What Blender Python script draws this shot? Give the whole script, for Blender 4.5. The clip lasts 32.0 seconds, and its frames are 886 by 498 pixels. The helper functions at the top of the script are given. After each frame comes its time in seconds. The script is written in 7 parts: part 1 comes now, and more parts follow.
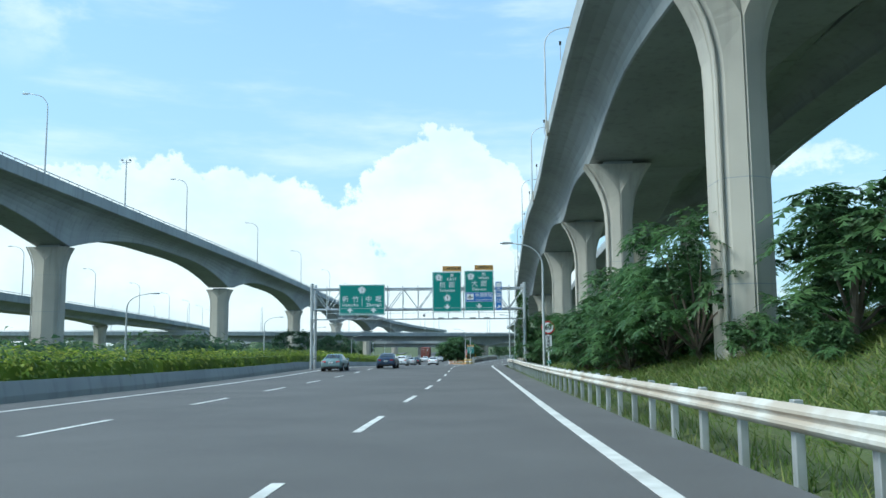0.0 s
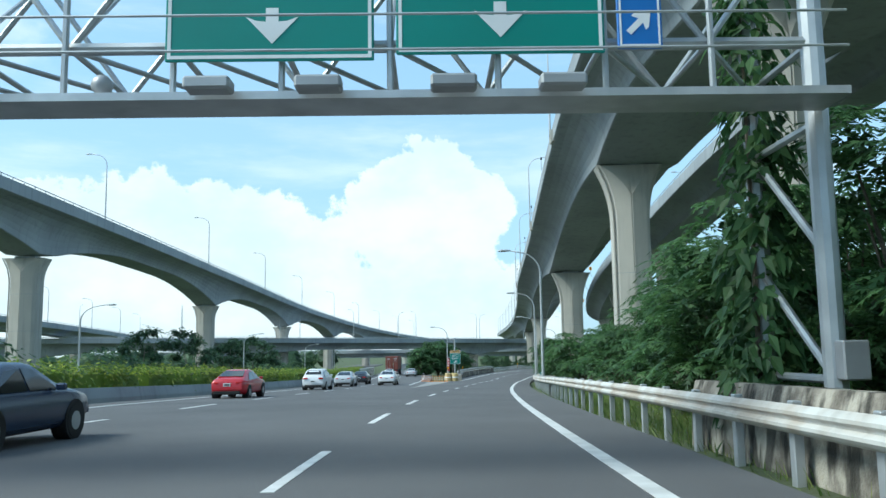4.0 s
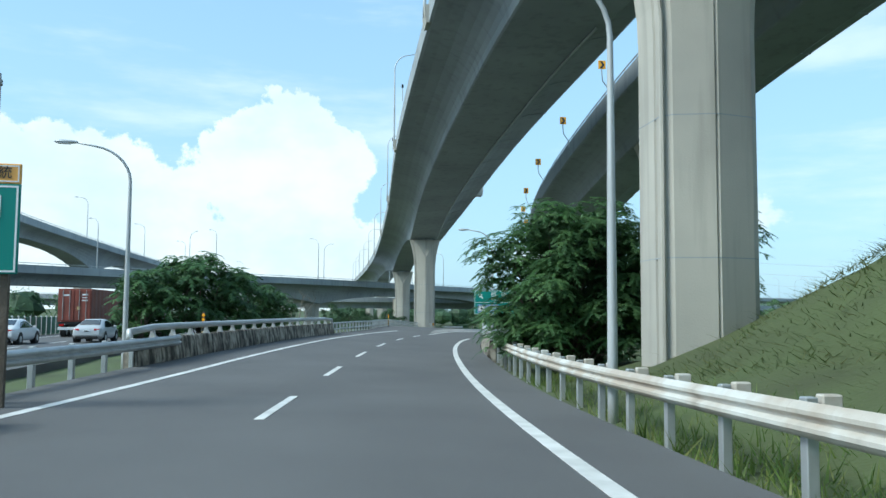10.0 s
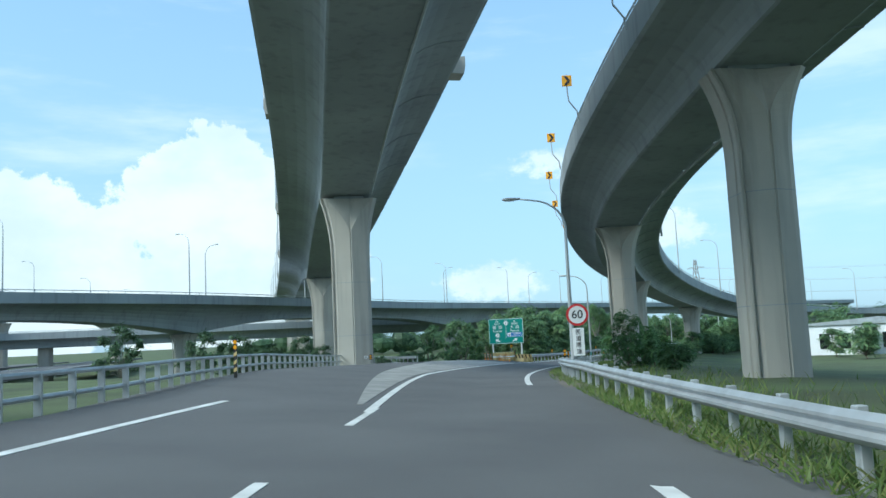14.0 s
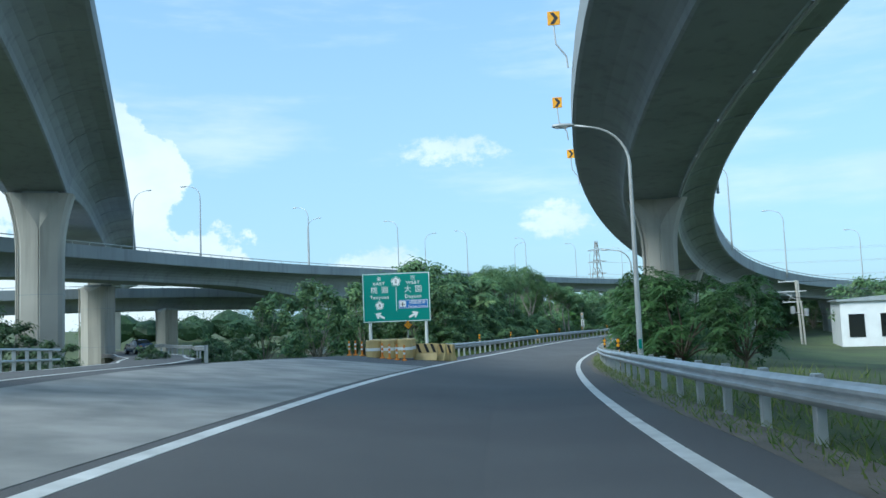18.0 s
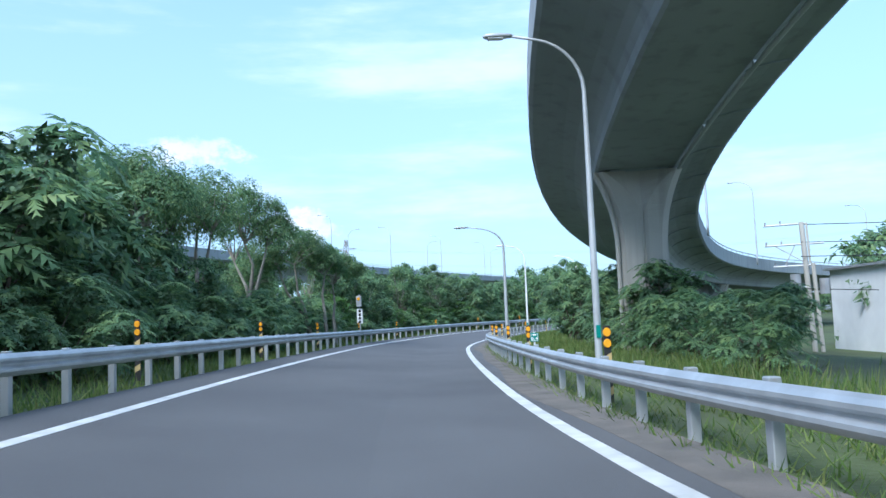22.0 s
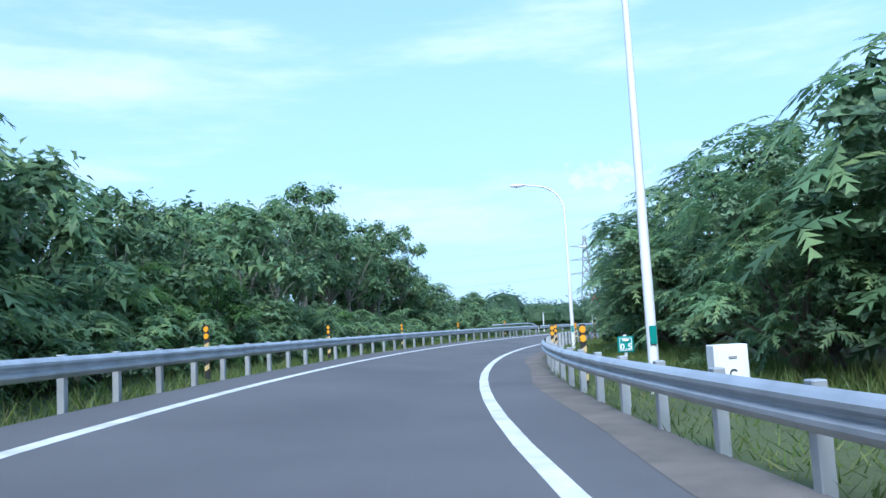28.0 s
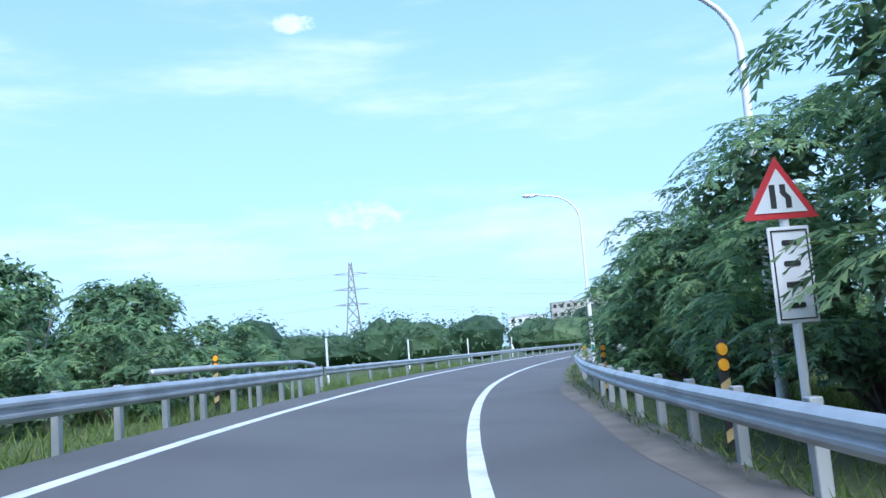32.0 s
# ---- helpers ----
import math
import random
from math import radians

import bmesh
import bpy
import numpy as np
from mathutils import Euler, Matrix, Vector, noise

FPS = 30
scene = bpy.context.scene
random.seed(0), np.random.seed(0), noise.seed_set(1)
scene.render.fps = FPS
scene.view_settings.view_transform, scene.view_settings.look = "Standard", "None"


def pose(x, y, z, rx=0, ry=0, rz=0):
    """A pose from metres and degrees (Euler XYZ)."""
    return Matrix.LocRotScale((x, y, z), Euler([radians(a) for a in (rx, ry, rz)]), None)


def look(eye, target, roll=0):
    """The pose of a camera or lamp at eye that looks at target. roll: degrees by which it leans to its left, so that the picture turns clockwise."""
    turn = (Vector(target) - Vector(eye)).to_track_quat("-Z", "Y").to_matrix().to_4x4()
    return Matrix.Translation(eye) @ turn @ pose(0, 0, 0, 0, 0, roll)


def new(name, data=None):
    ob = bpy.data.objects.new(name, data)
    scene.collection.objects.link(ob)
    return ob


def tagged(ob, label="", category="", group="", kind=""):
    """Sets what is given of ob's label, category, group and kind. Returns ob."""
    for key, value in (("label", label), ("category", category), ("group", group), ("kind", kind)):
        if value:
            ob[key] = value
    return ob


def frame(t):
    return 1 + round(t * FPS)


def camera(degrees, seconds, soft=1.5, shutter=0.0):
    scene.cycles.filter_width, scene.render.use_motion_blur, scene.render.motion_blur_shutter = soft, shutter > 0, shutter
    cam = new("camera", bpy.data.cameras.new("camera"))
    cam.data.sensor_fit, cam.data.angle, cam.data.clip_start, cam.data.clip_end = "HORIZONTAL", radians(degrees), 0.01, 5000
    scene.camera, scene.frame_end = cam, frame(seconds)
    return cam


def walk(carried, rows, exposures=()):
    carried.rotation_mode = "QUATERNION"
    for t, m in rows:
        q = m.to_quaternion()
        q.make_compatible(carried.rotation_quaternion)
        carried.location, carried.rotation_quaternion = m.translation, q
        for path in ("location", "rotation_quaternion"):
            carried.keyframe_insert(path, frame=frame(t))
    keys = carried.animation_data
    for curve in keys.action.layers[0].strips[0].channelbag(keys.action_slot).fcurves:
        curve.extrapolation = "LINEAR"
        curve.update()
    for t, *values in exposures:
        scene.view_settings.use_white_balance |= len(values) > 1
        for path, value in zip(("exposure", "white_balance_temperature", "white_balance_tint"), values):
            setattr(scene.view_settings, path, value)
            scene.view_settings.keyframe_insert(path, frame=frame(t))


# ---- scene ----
cam = camera(56.8, 32.0)
PATH = [
    (0, (0.0, 0.0, 1.485), (-0.005, 1.987, 1.709), -0.4),
    (0.5, (0.195, 8.119, 1.372), (0.18, 10.102, 1.626), -0.4),
    (1, (0.442, 16.086, 1.165), (0.402, 18.068, 1.426), -0.2),
    (1.5, (0.835, 24.402, 1.049), (0.788, 26.384, 1.313), -0.2),
    (2, (1.13, 32.816, 0.878), (1.083, 34.801, 1.122), -0.2),
    (2.5, (1.475, 41.082, 0.713), (1.424, 43.065, 0.967), -0.2),
    (3, (1.77, 49.446, 0.544), (1.734, 51.431, 0.784), -0.3),
    (5.5, (3.11, 91.032, 0.225), (3.248, 93.009, 0.494), -1.8),
    (6, (3.68, 99.186, -0.085), (3.841, 101.166, 0.146), -1.6),
    (6.5, (4.377, 107.199, -0.254), (4.565, 109.175, -0.006), -0.8),
    (7, (4.938, 115.217, -0.559), (5.134, 117.193, -0.321), -0.4),
    (7.5, (5.771, 123.222, -0.728), (5.962, 125.199, -0.493), -0.7),
    (8, (6.594, 131.09, -0.891), (6.784, 133.067, -0.66), -0.5),
    (8.5, (7.399, 138.681, -1.18), (7.616, 140.661, -0.998), -0.5),
    (9, (8.213, 146.414, -1.338), (8.518, 148.382, -1.155), -0.2),
    (9.5, (9.299, 154.127, -1.496), (9.62, 156.093, -1.32), 0.1),
    (10, (10.258, 161.986, -1.659), (10.634, 163.944, -1.51), 0.4),
    (10.5, (11.353, 169.83, -1.957), (11.723, 171.79, -1.806), -0.5),
    (11, (12.458, 177.815, -2.125), (12.828, 179.773, -1.96), -1.6),
    (11.5, (13.516, 185.121, -2.267), (13.926, 187.072, -2.105), -2.2),
    (12, (14.826, 192.141, -2.262), (15.261, 194.088, -2.124), -2.6),
    (12.5, (16.001, 199.17, -2.257), (16.467, 201.107, -2.077), -2.5),
    (13, (17.437, 206.04, -2.382), (17.907, 207.972, -2.167), -2.5),
    (13.5, (19.137, 212.76, -2.366), (19.629, 214.687, -2.158), -2.9),
    (14, (20.681, 219.217, -2.339), (21.212, 221.134, -2.13), -2.7),
    (14.5, (22.507, 225.786, -2.453), (23.072, 227.695, -2.258), -2.8),
    (16.5, (31.038, 252.144, -2.981), (31.689, 254.026, -2.798), -2.7),
    (17, (33.365, 258.244, -3.192), (34.032, 260.12, -3.008), -2.6),
    (17.5, (35.944, 264.466, -3.402), (36.662, 266.324, -3.228), -2.4),
    (18, (38.709, 270.623, -3.61), (39.495, 272.455, -3.446), -2.2),
    (18.5, (41.661, 276.715, -3.817), (42.455, 278.543, -3.653), -1.9),
    (19, (44.678, 282.994, -4.025), (45.58, 284.772, -3.863), -2.2),
    (19.5, (48.069, 289.144, -4.229), (49.036, 290.889, -4.088), -2.5),
    (20, (51.646, 295.229, -4.432), (52.652, 296.952, -4.304), -2.1),
    (20.5, (55.225, 301.312, -4.833), (56.273, 303.012, -4.715), -2.2),
    (21, (59.054, 307.519, -5.034), (60.156, 309.183, -4.91), -2.9),
    (21.5, (63.005, 313.474, -5.234), (64.26, 315.024, -5.087), -2.3),
    (22, (67.208, 319.551, -5.433), (68.516, 321.055, -5.272), -2.4),
    (22.5, (71.411, 325.629, -5.632), (72.745, 327.11, -5.474), -2.4),
    (23, (75.791, 331.016, -5.629), (77.131, 332.495, -5.485), -2.1),
    (23.5, (80.303, 336.777, -5.825), (81.684, 338.217, -5.68), -2.3),
    (24, (84.871, 342.1, -5.82), (86.316, 343.476, -5.682), -2.7),
    (24.5, (89.497, 346.984, -6.011), (90.979, 348.318, -5.851), -3.6),
    (26.5, (109.36, 367.796, -6.163), (111.062, 368.831, -5.988), -2.8),
    (27, (115.163, 371.972, -6.364), (116.919, 372.914, -6.193), -3.0),
    (27.5, (121.154, 375.751, -6.339), (122.958, 376.6, -6.18), -3.4),
    (28, (127.022, 379.371, -6.311), (128.851, 380.157, -6.118), -3.2),
    (28.5, (133.085, 382.585, -6.26), (134.935, 383.314, -6.049), -3.4),
    (29, (139.349, 385.383, -6.386), (141.23, 386.026, -6.16), -3.7),
    (29.5, (145.36, 387.872, -6.305), (147.267, 388.432, -6.085), -4.0),
    (30, (151.412, 390.069, -6.411), (153.342, 390.549, -6.195), -4.3),
    (30.5, (157.247, 391.673, -6.297), (159.192, 392.082, -6.077), -4.4),
    (31, (163.247, 393.146, -6.374), (165.21, 393.456, -6.153), -4.4),
    (31.5, (169.276, 394.344, -6.237), (171.243, 394.622, -6.0), -4.2),
    (32, (175.224, 395.091, -6.284), (177.197, 395.307, -6.037), -4.3),
]
walk(cam, [(t, look(eye, target, roll)) for t, eye, target, roll in PATH],
     [(0, 0.55, 5900, -2), (9, 0.55, 5900, -1), (14, 0.5, 5800, -2), (17, 0.47, 5650, -1), (20, 0.42, 5850, 1), (21.1, 0.70, 6200, 6), (22, 0.80, 5500, 11), (32, 0.74, 5300, 13)])

# ---- light, sky ----
SUN_AZ, SUN_EL = 256.0, 44.0      # compass degrees from +y, clockwise; height
world = bpy.data.worlds.new("sky")
scene.world = world
world.use_nodes = True


def sky_nodes():
    nt = world.node_tree
    nt.nodes.clear()
    N, L = nt.nodes.new, nt.links.new
    out, bg = N("ShaderNodeOutputWorld"), N("ShaderNodeBackground")
    sky = N("ShaderNodeTexSky")
    sky.sky_type, sky.sun_disc = "NISHITA", False
    sky.sun_elevation, sky.sun_rotation = radians(SUN_EL), radians(SUN_AZ)
    sky.air_density, sky.dust_density, sky.ozone_density = 1.0, 1.2, 1.5
    co = N("ShaderNodeTexCoord")
    sep = N("ShaderNodeSeparateXYZ")
    L(co.outputs["Generated"], sep.inputs[0])

    def m(op, a, b=None, c=None, clamp=False):
        n = N("ShaderNodeMath")
        n.operation, n.use_clamp = op, clamp
        for i, v in enumerate((a, b, c)):
            if v is None:
                continue
            if isinstance(v, (int, float)):
                n.inputs[i].default_value = v
            else:
                L(v, n.inputs[i])
        return n.outputs[0]

    def ramp(v, lo, hi):
        n = N("ShaderNodeMapRange")
        n.interpolation_type = "SMOOTHSTEP"
        L(v, n.inputs[0])
        n.inputs[1].default_value, n.inputs[2].default_value = lo, hi
        return n.outputs[0]

    az = m("ARCTAN2", sep.outputs[0], sep.outputs[1])
    el = m("ARCSINE", sep.outputs[2])
    pos = N("ShaderNodeCombineXYZ")
    L(az, pos.inputs[0])
    L(el, pos.inputs[1])

    def noise_at(scale, detail, rough, sx=1.0, sy=1.0, dx=0.0):
        mp = N("ShaderNodeMapping")
        mp.inputs["Scale"].default_value = (sx, sy, 1)
        mp.inputs["Location"].default_value = (dx, 0, 0)
        L(pos.outputs[0], mp.inputs[0])
        n = N("ShaderNodeTexNoise")
        n.inputs["Scale"].default_value, n.inputs["Detail"].default_value, n.inputs["Roughness"].default_value = scale, detail, rough
        L(mp.outputs[0], n.inputs["Vector"])
        return n.outputs[0]

    def bump(v, centre, half):
        d = m("DIVIDE", m("SUBTRACT", v, centre), half)
        return m("SUBTRACT", 1.0, m("MULTIPLY", d, d))

    puffs, small_puffs = noise_at(13.0, 8.0, 0.6), noise_at(42.0, 6.0, 0.62, 1.0, 1.3, 2.2)
    # tower of cumulus ahead, its lower bank to the west, small one to the north-east
    def heap(a, e, ha, he, k):
        da, de = m("DIVIDE", m("SUBTRACT", az, a), ha), m("DIVIDE", m("SUBTRACT", el, e), he)
        r = m("SUBTRACT", 1.0, m("ADD", m("MULTIPLY", da, da), m("MULTIPLY", de, de)))
        return m("ADD", m("MULTIPLY", m("MAXIMUM", r, -1.5), k), m("MULTIPLY", m("SUBTRACT", puffs if ha > 0.08 else small_puffs, 0.5), 3.2 if ha > 0.08 else 4.5))
    heaps = None
    for a, e, ha, he, k in CLOUDS:
        h = heap(a, e, ha, he, k)
        heaps = h if heaps is None else m("MAXIMUM", heaps, h)
    cumulus = ramp(heaps, 0.02, 0.22)
    tufts = None
    for a, e, ha, he, k in TUFTS:
        h = heap(a, e, ha, he, k)
        tufts = h if tufts is None else m("MAXIMUM", tufts, h)
    cumulus = m("MAXIMUM", cumulus, m("MULTIPLY", ramp(tufts, -0.1, 1.3), 0.85))
    streak = noise_at(2.2, 6.0, 0.6, 1.0, 5.0, 3.1)
    cirrus = m("MULTIPLY", ramp(streak, 0.47, 0.72), m("MULTIPLY", ramp(el, 0.02, 0.14), 0.55))
    wisps = noise_at(4.0, 7.0, 0.62, 1.0, 1.8, 7.7)
    broken = m("MULTIPLY", ramp(wisps, 0.54, 0.70), m("MULTIPLY", ramp(el, 0.26, 0.42), ramp(m("MULTIPLY", az, -1.0), 0.05, 0.35)))
    veil = m("ADD", m("MULTIPLY", m("SUBTRACT", 1.0, ramp(el, 0.0, 0.6)), 0.40), 0.42)
    mask = m("MAXIMUM", m("MAXIMUM", cumulus, broken), cirrus)
    shade = N("ShaderNodeMix")
    shade.data_type = "RGBA"
    L(ramp(noise_at(7.0, 5.0, 0.55, 1.0, 1.4, 1.3), 0.3, 0.7), shade.inputs[0])
    shade.inputs[6].default_value, shade.inputs[7].default_value = (3.5, 3.95, 4.15, 1), (4.5, 4.7, 4.8, 1)
    # below the horizon: dull ground light
    mix = N("ShaderNodeMix")
    mix.data_type = "RGBA"
    L(mask, mix.inputs[0])
    tint = N("ShaderNodeMix")
    tint.data_type, tint.blend_type = "RGBA", "MULTIPLY"
    tint.inputs[0].default_value = 1.0
    L(sky.outputs[0], tint.inputs[6])
    tint.inputs[7].default_value = (0.78, 1.10, 1.20, 1)
    haze = N("ShaderNodeMix")
    haze.data_type = "RGBA"
    L(veil, haze.inputs[0])
    L(tint.outputs[2], haze.inputs[6])
    haze.inputs[7].default_value = (2.35, 3.05, 3.75, 1)
    L(haze.outputs[2], mix.inputs[6])
    L(shade.outputs[2], mix.inputs[7])
    L(mix.outputs[2], bg.inputs[0])
    bg.inputs[1].default_value = 0.168
    L(bg.outputs[0], out.inputs[0])


# azimuth and height of each heap (radians), half sizes, density
CLOUDS = [(0.0, 0.15, 0.105, 0.115, 1.5), (-0.17, 0.10, 0.10, 0.085, 1.4), (-0.34, 0.09, 0.34, 0.125, 1.4), (-0.75, 0.14, 0.25, 0.16, 1.4), (0.03, 0.05, 0.16, 0.08, 1.2),
          (-1.6, 0.2, 0.5, 0.2, 1.0), (2.6, 0.25, 0.5, 0.2, 1.0)]
TUFTS = [(0.545, 0.112, 0.048, 0.026, 1.6), (0.33, 0.06, 0.07, 0.028, 1.6), (0.42, 0.20, 0.07, 0.02, 1.2), (1.29, 0.40, 0.032, 0.012, 1.1), (1.36, 0.17, 0.06, 0.02, 0.9)]
sky_nodes()
sun = new("sun", bpy.data.lights.new("sun", "SUN"))
sun.data.energy, sun.data.angle, sun.data.color = 2.7, radians(25.0), (1.0, 0.94, 0.86)
_a, _e = radians(SUN_AZ), radians(SUN_EL)
sun.matrix_world = look((0, 0, 60), (-math.sin(_a) * math.cos(_e) * 10, -math.cos(_a) * math.cos(_e) * 10, 60 - math.sin(_e) * 10))


# ---- materials ----
def material(name, base, dark=None, scale=3.0, rough=0.7, metal=0.0, bump=0.15, fine=40.0, blend=0.5, streak=0.0, grime=(1.6, 0.12, 0.52, 0.68, 0.25), vary=0.0, spec=0.5, trans=0.0):
    """Two-scale mottled surface: broad stains, fine grain relief, optional vertical streaks, per-piece variation."""
    mat = bpy.data.materials.new(name)
    mat.use_nodes = True
    nt = mat.node_tree
    N, L = nt.nodes.new, nt.links.new
    b = nt.nodes["Principled BSDF"]
    b.inputs["Roughness"].default_value, b.inputs["Metallic"].default_value = rough, metal
    b.inputs["Specular IOR Level"].default_value = spec
    geo = N("ShaderNodeNewGeometry")
    pos = geo.outputs["Position"]
    n1, n2 = N("ShaderNodeTexNoise"), N("ShaderNodeTexNoise")
    n1.inputs["Scale"].default_value, n1.inputs["Detail"].default_value = 1.0 / scale, 6
    n2.inputs["Scale"].default_value, n2.inputs["Detail"].default_value = fine, 4
    L(pos, n1.inputs["Vector"])
    L(pos, n2.inputs["Vector"])
    dark = dark or tuple(c * 0.7 for c in base)
    r1 = N("ShaderNodeMapRange")
    r1.inputs[1].default_value, r1.inputs[2].default_value = 0.5 - 0.25 * blend - 0.05, 0.55 + 0.25 * blend
    L(n1.outputs[0], r1.inputs[0])
    mx = N("ShaderNodeMix")
    mx.data_type = "RGBA"
    L(r1.outputs[0], mx.inputs[0])
    mx.inputs[6].default_value, mx.inputs[7].default_value = (*dark, 1), (*base, 1)
    col = mx.outputs[2]
    if streak:
        mp = N("ShaderNodeMapping")
        mp.inputs["Scale"].default_value = (grime[0], grime[0], grime[1])
        L(pos, mp.inputs[0])
        n3 = N("ShaderNodeTexNoise")
        n3.inputs["Scale"].default_value, n3.inputs["Detail"].default_value = 1.0, 5
        L(mp.outputs[0], n3.inputs["Vector"])
        r3 = N("ShaderNodeMapRange")
        r3.inputs[1].default_value, r3.inputs[2].default_value = grime[2], grime[3]
        L(n3.outputs[0], r3.inputs[0])
        m3 = N("ShaderNodeMix")
        m3.data_type, m3.blend_type = "RGBA", "MULTIPLY"
        k = N("ShaderNodeMath")
        k.operation = "MULTIPLY"
        L(r3.outputs[0], k.inputs[0])
        k.inputs[1].default_value = streak
        L(k.outputs[0], m3.inputs[0])
        L(col, m3.inputs[6])
        m3.inputs[7].default_value = (grime[4], grime[4], grime[4] * 0.96, 1)
        col = m3.outputs[2]
    if vary:
        info = N("ShaderNodeObjectInfo")
        hs = N("ShaderNodeHueSaturation")
        rr = N("ShaderNodeMapRange")
        rr.inputs[3].default_value, rr.inputs[4].default_value = 1 - vary, 1 + vary
        L(info.outputs["Random"], rr.inputs[0])
        L(rr.outputs[0], hs.inputs["Value"])
        L(col, hs.inputs["Color"])
        col = hs.outputs[0]
    L(col, b.inputs["Base Color"])
    if bump:
        bp = N("ShaderNodeBump")
        bp.inputs["Strength"].default_value, bp.inputs["Distance"].default_value = bump, 0.03
        L(n2.outputs[0], bp.inputs["Height"])
        L(bp.outputs[0], b.inputs["Normal"])
    if trans:
        b.inputs["Transmission Weight"].default_value = trans
    return mat


def leaf_material(name, a, bcol, c):
    mat = bpy.data.materials.new(name)
    mat.use_nodes = True
    nt = mat.node_tree
    N, L = nt.nodes.new, nt.links.new
    b = nt.nodes["Principled BSDF"]
    b.inputs["Roughness"].default_value = 0.5
    b.inputs["Specular IOR Level"].default_value = 0.35
    geo = N("ShaderNodeNewGeometry")
    ramp = N("ShaderNodeValToRGB")
    ramp.color_ramp.elements[0].color, ramp.color_ramp.elements[1].color = (*a, 1), (*c, 1)
    e = ramp.color_ramp.elements.new(0.55)
    e.color = (*bcol, 1)
    L(geo.outputs["Random Per Island"], ramp.inputs[0])
    n = N("ShaderNodeTexNoise")
    n.inputs["Scale"].default_value, n.inputs["Detail"].default_value = 0.35, 3
    L(geo.outputs["Position"], n.inputs["Vector"])
    hs = N("ShaderNodeHueSaturation")
    r = N("ShaderNodeMapRange")
    r.inputs[1].default_value, r.inputs[2].default_value, r.inputs[3].default_value, r.inputs[4].default_value = 0.3, 0.7, 0.7, 1.3
    L(n.outputs[0], r.inputs[0])
    L(r.outputs[0], hs.inputs["Value"])
    L(ramp.outputs[0], hs.inputs["Color"])
    L(hs.outputs[0], b.inputs["Base Color"])
    tr = N("ShaderNodeBsdfTranslucent")
    L(hs.outputs[0], tr.inputs[0])
    mix = N("ShaderNodeMixShader")
    mix.inputs[0].default_value = 0.48
    L(b.outputs[0], mix.inputs[1])
    L(tr.outputs[0], mix.inputs[2])
    L(mix.outputs[0], nt.nodes["Material Output"].inputs[0])
    return mat


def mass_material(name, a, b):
    """Inner foliage seen between the leaves: leaf-sized facets of two greens, with crown-depth shade in the colour."""
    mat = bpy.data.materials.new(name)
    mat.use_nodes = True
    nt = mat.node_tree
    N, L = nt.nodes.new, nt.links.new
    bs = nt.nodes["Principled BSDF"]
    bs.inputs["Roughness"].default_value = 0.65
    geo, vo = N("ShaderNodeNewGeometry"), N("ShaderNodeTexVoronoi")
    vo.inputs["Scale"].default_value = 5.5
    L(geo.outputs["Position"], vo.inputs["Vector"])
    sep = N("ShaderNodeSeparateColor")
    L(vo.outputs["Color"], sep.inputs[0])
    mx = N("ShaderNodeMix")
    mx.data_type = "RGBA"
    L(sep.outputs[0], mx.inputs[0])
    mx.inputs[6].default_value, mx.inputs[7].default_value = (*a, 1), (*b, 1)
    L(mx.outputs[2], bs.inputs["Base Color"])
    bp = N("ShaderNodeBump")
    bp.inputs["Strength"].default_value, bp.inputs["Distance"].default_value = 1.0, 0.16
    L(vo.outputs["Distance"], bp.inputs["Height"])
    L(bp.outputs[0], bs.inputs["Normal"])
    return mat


CONCRETE = material("concrete", (0.48, 0.455, 0.40), (0.36, 0.345, 0.31), 5.0, 0.85, bump=0.25, fine=18, streak=0.25, vary=0.06)
CONCRETE_DECK = material("deck_concrete", (0.34, 0.37, 0.385), (0.265, 0.29, 0.305), 6.0, 0.85, bump=0.2, fine=14, streak=0.22)
CONCRETE_OLD = material("mouldy_concrete", (0.44, 0.40, 0.33), (0.15, 0.13, 0.105), 0.45, 0.9, bump=0.6, fine=24, streak=0.9, grime=(3.4, 1.0, 0.47, 0.58, 0.13), blend=0.25)
ASPHALT = material("asphalt", (0.125, 0.125, 0.125), (0.095, 0.095, 0.096), 4.0, 0.85, bump=0.5, fine=90)
GORE_PAINT = material("worn_gore_paint", (0.34, 0.33, 0.31), (0.19, 0.19, 0.18), 1.2, 0.75, bump=0.2)
PAINT_WHITE = material("road_paint", (0.72, 0.72, 0.70), (0.5, 0.5, 0.48), 0.5, 0.6, bump=0.1)
STEEL = material("galvanised_steel", (0.55, 0.57, 0.58), (0.42, 0.44, 0.45), 0.6, 0.45, metal=0.55, bump=0.08, streak=0.2)
STEEL_RUST = material("weathered_rail_steel", (0.62, 0.61, 0.57), (0.46, 0.40, 0.33), 1.1, 0.6, metal=0.15, bump=0.15, streak=0.35, grime=(2.5, 1.2, 0.56, 0.72, 0.45), blend=0.2)
LAMP_GREY = material("lamp_paint", (0.50, 0.52, 0.53), (0.42, 0.44, 0.45), 1.5, 0.5, metal=0.3, bump=0.05)
LAMP_WHITE = material("white_lamp_paint", (0.80, 0.80, 0.80), (0.70, 0.70, 0.70), 1.5, 0.5, bump=0.05)
SIGN_GREEN = material("sign_green", (0.009, 0.24, 0.195), (0.008, 0.21, 0.17), 2.0, 0.45, bump=0.02)
SIGN_BLUE = material("sign_blue", (0.02, 0.16, 0.50), (0.02, 0.14, 0.44), 2.0, 0.45, bump=0.02)
